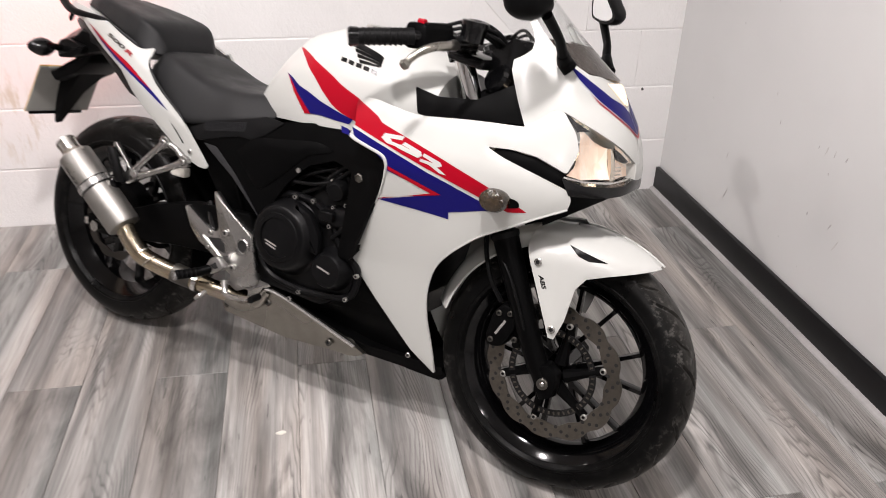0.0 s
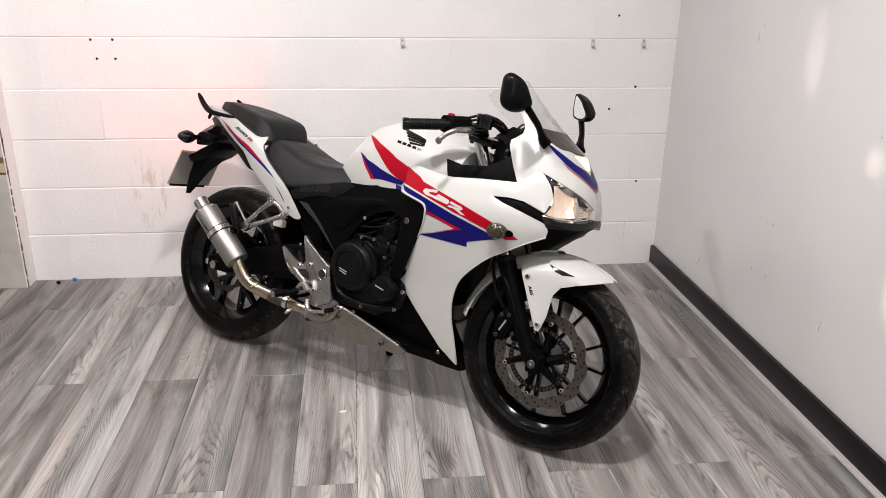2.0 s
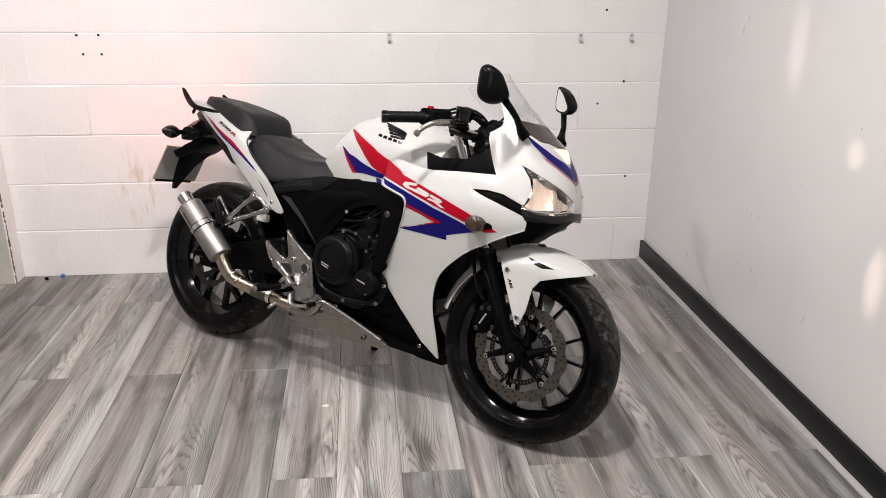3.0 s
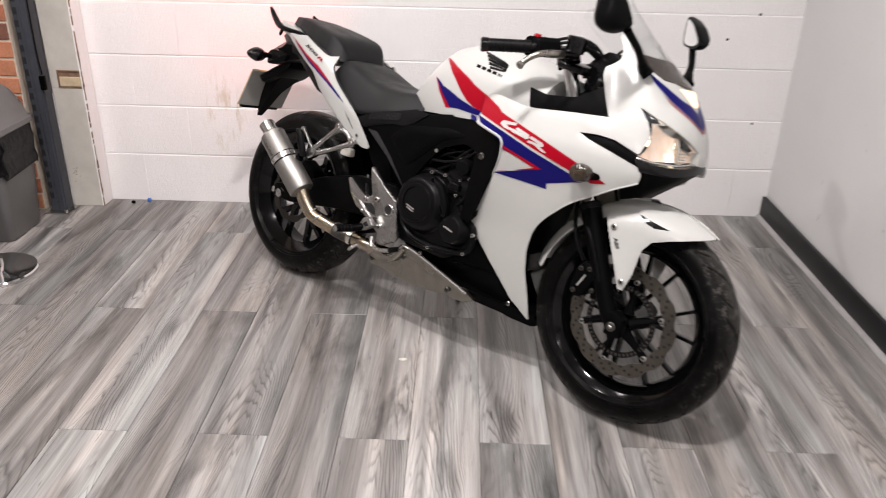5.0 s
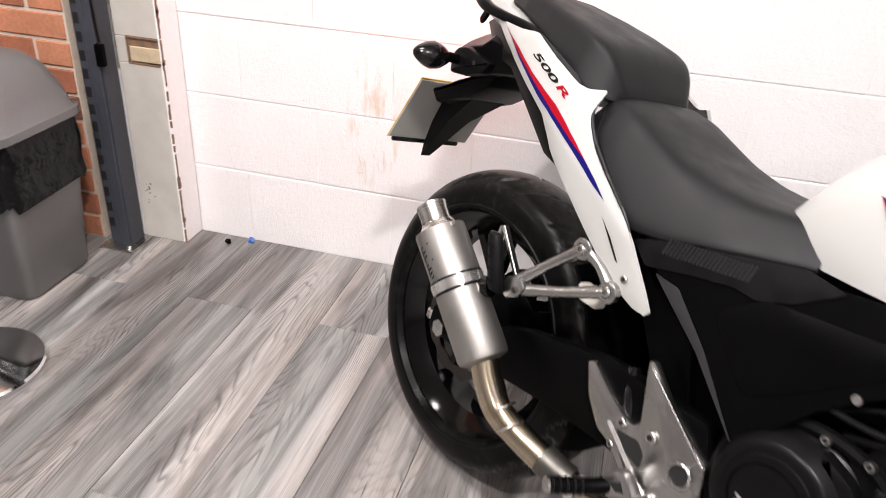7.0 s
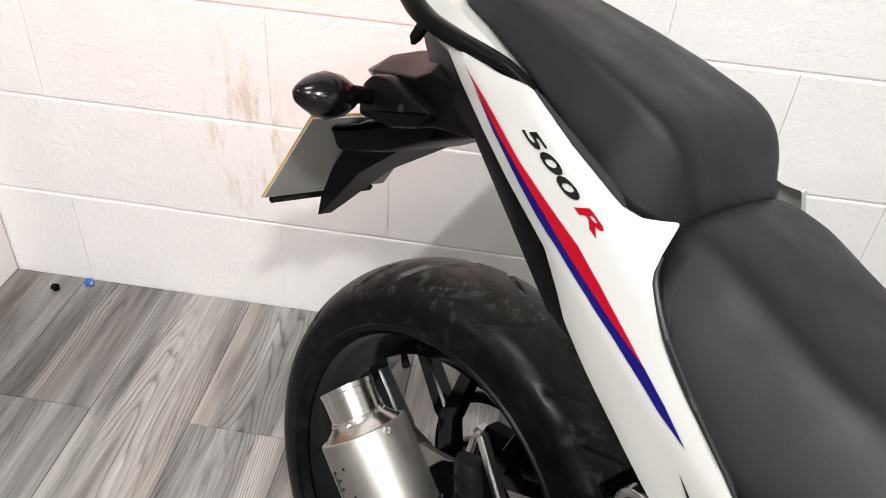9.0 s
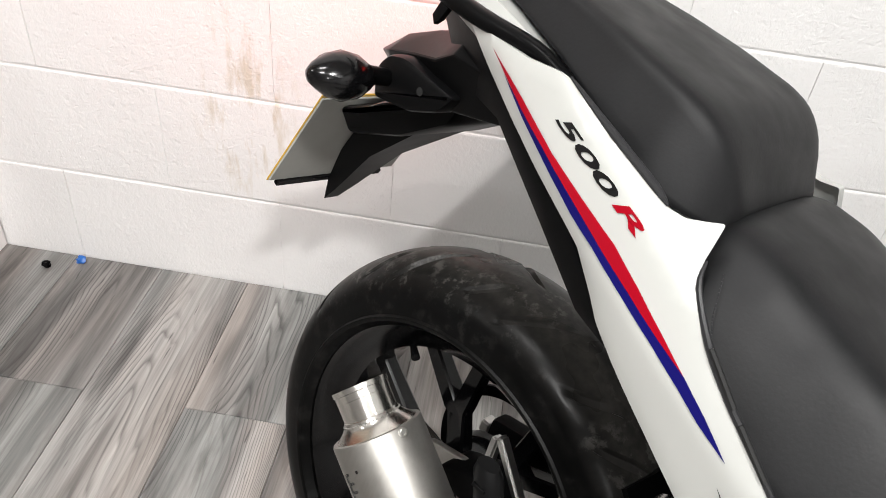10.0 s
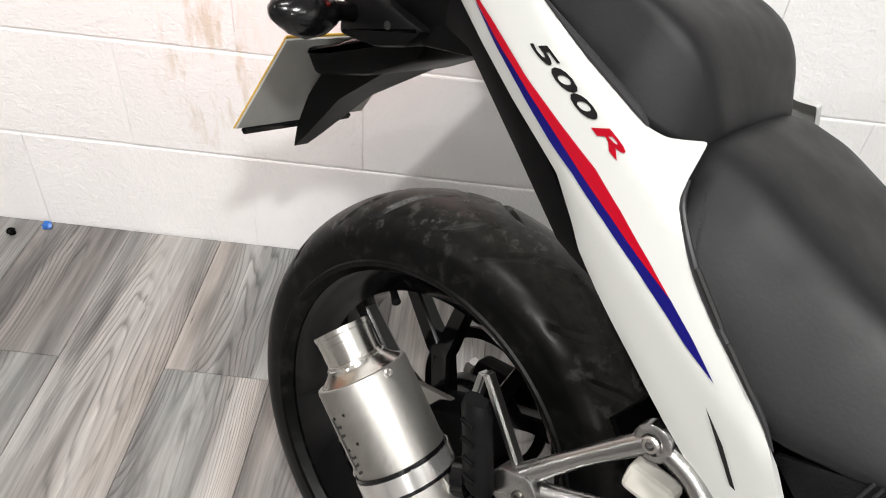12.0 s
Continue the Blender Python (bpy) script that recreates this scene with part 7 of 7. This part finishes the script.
# ---- cockpit ----
part("clock_housing", loft([[(1.12, y, z) for y, z in ((-0.09, 0.955), (0.09, 0.955), (0.085, 0.90), (-0.085, 0.90))], [(1.17, y, z) for y, z in ((-0.10, 0.985), (0.10, 0.985), (0.095, 0.91), (-0.095, 0.91))], [(1.23, y, z) for y, z in ((-0.09, 0.98), (0.09, 0.98), (0.09, 0.90), (-0.09, 0.90))]]), GLOSSB, bike, "black instrument housing")


def trim_skin(x, z):
    return np.array((x, -(0.168 - 0.02 * (x - 1.0) + 0.25 * (0.82 - z)), z))


pair("inner_trim", bike, BLACKP, trim_skin, [(0.985, 0.860), (1.045, 0.848), (1.13, 0.856), (1.205, 0.90), (1.243, 0.826), (1.041, 0.806), (1.005, 0.806)], step=0.014, thick=0.015, lift=-0.004, corner=0.005, label="black inner fairing trim")
part("cockpit_floor", box(1.0, -0.155, 0.80, 1.24, 0.155, 0.825, 0.006), BLACKP, bike)


def bar(s):
    """Handlebar of one side; the bars are turned a touch to the left."""
    m = Matrix.Diagonal((1, s, 1))
    P = lambda x, yy, z: m @ Vector((x, yy, z))
    h = part("handlebar", tube([P(1.065, 0.10, 0.935), P(1.055, 0.145, 0.968), P(1.025, 0.20, 0.966), P(0.985, 0.245, 0.955)], 0.0115, 12), GLOSSB, bike)
    part("grip", tube([P(1.005, 0.222, 0.960), P(0.960, 0.259, 0.952), P(0.918, 0.295, 0.944)], 0.0168, 16), RUBBER, h, "black ribbed rubber grip")
    for k in range(9):
        q0, q1 = P(0.998, 0.230, 0.958), P(0.924, 0.290, 0.945)
        q = q0.lerp(q1, (k + 0.5) / 9)
        part("grip_rib", turned([(-0.0022, 0.0172), (-0.0012, 0.0182), (0.0012, 0.0182), (0.0022, 0.0172)], q, q + (q1 - q0), 16), RUBBER, h)
    part("bar_end", turned([(0, 0.0185), (0.016, 0.0195), (0.020, 0.016), (0.020, 0)], P(0.920, 0.2935, 0.9445), P(0.900, 0.3105, 0.9405), 20), GLOSSB, h)
    part("switch_box", loft([[P(1.005 + 0.042 * t, 0.222 - 0.045 * t, 0.962 + 0.006 * t) + Vector((0.021 * superq(math.cos(f), 3.5), 0, 0.026 * superq(math.sin(f), 3.5))) for f in (2 * math.pi * j / 20 for j in range(20))] for t in (0.0, 0.12, 0.88, 1.0)]), BLACKP, h)
    part("bar_clamp", turned([(0, 0.028), (0.04, 0.028), (0.045, 0.02)], P(1.056, 0.097, 0.928), P(1.042, 0.097, 0.958), 20), GLOSSB, h)
    lev = tube([P(1.080, 0.185, 0.955), P(1.094, 0.235, 0.952), P(1.080, 0.275, 0.946), P(1.060, 0.298, 0.930), P(1.045, 0.309, 0.909)], [0.012, 0.010, 0.0085, 0.0075, 0.007], 10)
    join(lev, turned([(0, 0.001), (0.002, 0.008), (0.009, 0.011), (0.016, 0.008), (0.018, 0)], P(1.048, 0.306, 0.914), P(1.036, 0.318, 0.896), 14))
    part("lever", smooth(lev, 40), SHIELD, h, "bare aluminium lever")
    if s < 0:
        part("kill_switch", box(1.006, -0.220, 0.984, 1.022, -0.204, 0.996, 0.003, 2), RED_PAINT, h, "red engine stop switch")
        part("brake_reservoir", turned([(0, 0.024), (0.025, 0.026), (0.03, 0.028), (0.04, 0.028), (0.042, 0.024), (0.042, 0)], (1.105, -0.165, 0.965), (1.108, -0.165, 1.0), 24), GLOSSB, h)
        part("master", tube([P(1.075, 0.19, 0.958), P(1.10, 0.14, 0.965)], 0.015, 12), GLOSSB, h)
    for k, (bz, off) in enumerate(((0.985, 0.0), (0.975, 0.012), (0.962, 0.02))):
        part("cable", tube([P(1.04, 0.18, bz), P(1.09 + off, 0.13, bz + 0.022), P(1.135 + off, 0.08, bz - 0.005), P(1.13, 0.05, 0.90)], 0.004, 8), RUBBER, h)


bar(-1), bar(1)
# clamps, wiring and hoses that crowd the steering head
for s in (-1, 1):
    part("fork_cap", turned([(0, 0.026), (0.02, 0.026), (0.024, 0.020), (0.032, 0.018), (0.034, 0.012), (0.034, 0)], (1.064, s * 0.097, 0.940), (1.054, s * 0.097, 0.965), 20), GLOSSB, bike)
part("horn", turned([(0, 0.020), (0.006, 0.034), (0.020, 0.036), (0.028, 0.030), (0.030, 0)], (1.150, -0.075, 0.895), (1.125, -0.115, 0.915), 24), GLOSSB, bike)
for k in range(5):
    part("loom", tube([(1.03 + 0.016 * k, -0.160 + 0.012 * k, 0.955 + 0.004 * k), (1.085 + 0.012 * k, -0.125 + 0.006 * k, 0.985 + 0.006 * (k % 3)), (1.135 + 0.006 * k, -0.085 + 0.01 * k, 0.955 - 0.008 * k), (1.14, -0.05 + 0.012 * k, 0.87)], 0.0042 + 0.0008 * (k % 2), 8), RUBBER, bike)
part("ignition", turned([(0, 0.022), (0.03, 0.022), (0.034, 0.018), (0.034, 0)], (1.075, 0, 0.915), (1.06, 0, 0.96), 24), GLOSSB, bike)


# ---- pieces of floor and walls ----
def planks():
    W, L = 0.1925, 1.335
    boards = {}

    def board(length):
        """One mesh for each length; boards are cut where they meet a wall."""
        key = round(length, 3)
        if key not in boards:
            me = bpy.data.meshes.new("plank")
            bm = box(-W / 2 + 0.0004, -key / 2 + 0.0004, -0.01, W / 2 - 0.0004, key / 2 - 0.0004, 0.0, 0.0012)
            bm.to_mesh(me)
            bm.free()
            me.materials.append(WOOD)
            boards[key] = me
        return boards[key]

    for k in range(-19, 16):
        cx = -2.688 + W * (k + 0.5)
        if cx > -0.03:
            continue
        first = -0.355 if k % 2 else -1.022
        for j in range(-1, 6):
            y0, y1 = max(first - j * L, ROOM_F + 0.002), min(first + L - j * L, -0.002)
            if y1 - y0 < 0.02:
                continue
            ob = new("plank", board(y1 - y0))
            ob.location = (cx, (y0 + y1) / 2, 0)
            ob.parent = floor


planks()


def blocks():
    BW, BH = 0.45, 0.225
    me = bpy.data.meshes.new("block")
    bm = box(-BW / 2 + 0.0007, 0, -BH / 2 + 0.0012, BW / 2 - 0.0007, 0.03, BH / 2 - 0.0012)
    level = [e for e in bm.edges if abs(e.verts[0].co.x - e.verts[1].co.x) > 0.1]
    bmesh.ops.bevel(bm, geom=level, offset=0.0036, segments=2, affect="EDGES", profile=0.5)
    smooth(bm, 6)
    bm.to_mesh(me)
    bm.free()
    me.materials.append(BLOCK)
    foot = bpy.data.meshes.new("block")
    bm = box(-BW / 2 + 0.0007, 0, -BH / 2 - 0.012, BW / 2 - 0.0007, 0.03, BH / 2 - 0.0020)
    upper = [e for e in bm.edges if abs(e.verts[0].co.x - e.verts[1].co.x) > 0.1 and e.verts[0].co.z > 0]
    bmesh.ops.bevel(bm, geom=upper, offset=0.0036, segments=2, affect="EDGES", profile=0.5)
    smooth(bm, 6)
    bm.to_mesh(foot)
    bm.free()
    foot.materials.append(BLOCK)
    rnd = random.Random(4)
    for c in range(12):
        x = -0.167 + 0.225 + (0.0 if c % 2 == 0 else 0.225)
        while x > -3.10:
            ob = new("block", me if c else foot)
            ob.location = (x, rnd.uniform(-0.001, 0.001), BH * (c + 0.5))
            ob.parent = wall_back
            x -= BW


blocks()



def bricks():
    me = bpy.data.meshes.new("brick")
    bm = box(-0.1075, -0.006, -0.0325, 0.1075, 0.02, 0.0325, 0.0025, 1)
    bm.to_mesh(me)
    bm.free()
    me.materials.append(BRICK)
    end = bpy.data.meshes.new("brick_end")
    bm = box(-0.0525, -0.006, -0.0325, 0.0525, 0.02, 0.0325, 0.0025, 1)
    bm.to_mesh(end)
    bm.free()
    end.materials.append(BRICK)
    rnd = random.Random(8)
    for c in range(17):
        x = -3.40 - (0.1125 if c % 2 else 0.0)
        if c % 2:
            ob = new("brick", end)
            ob.location = (-3.34, -0.15, 0.075 * (c + 0.5))
            ob.parent = wall_brick
        while x > -4.15:
            ob = new("brick", me)
            ob.location = (x + rnd.uniform(-0.002, 0.002), -0.15 + rnd.uniform(-0.0015, 0.0015), 0.075 * (c + 0.5))
            ob.parent = wall_brick
            x -= 0.225


bricks()
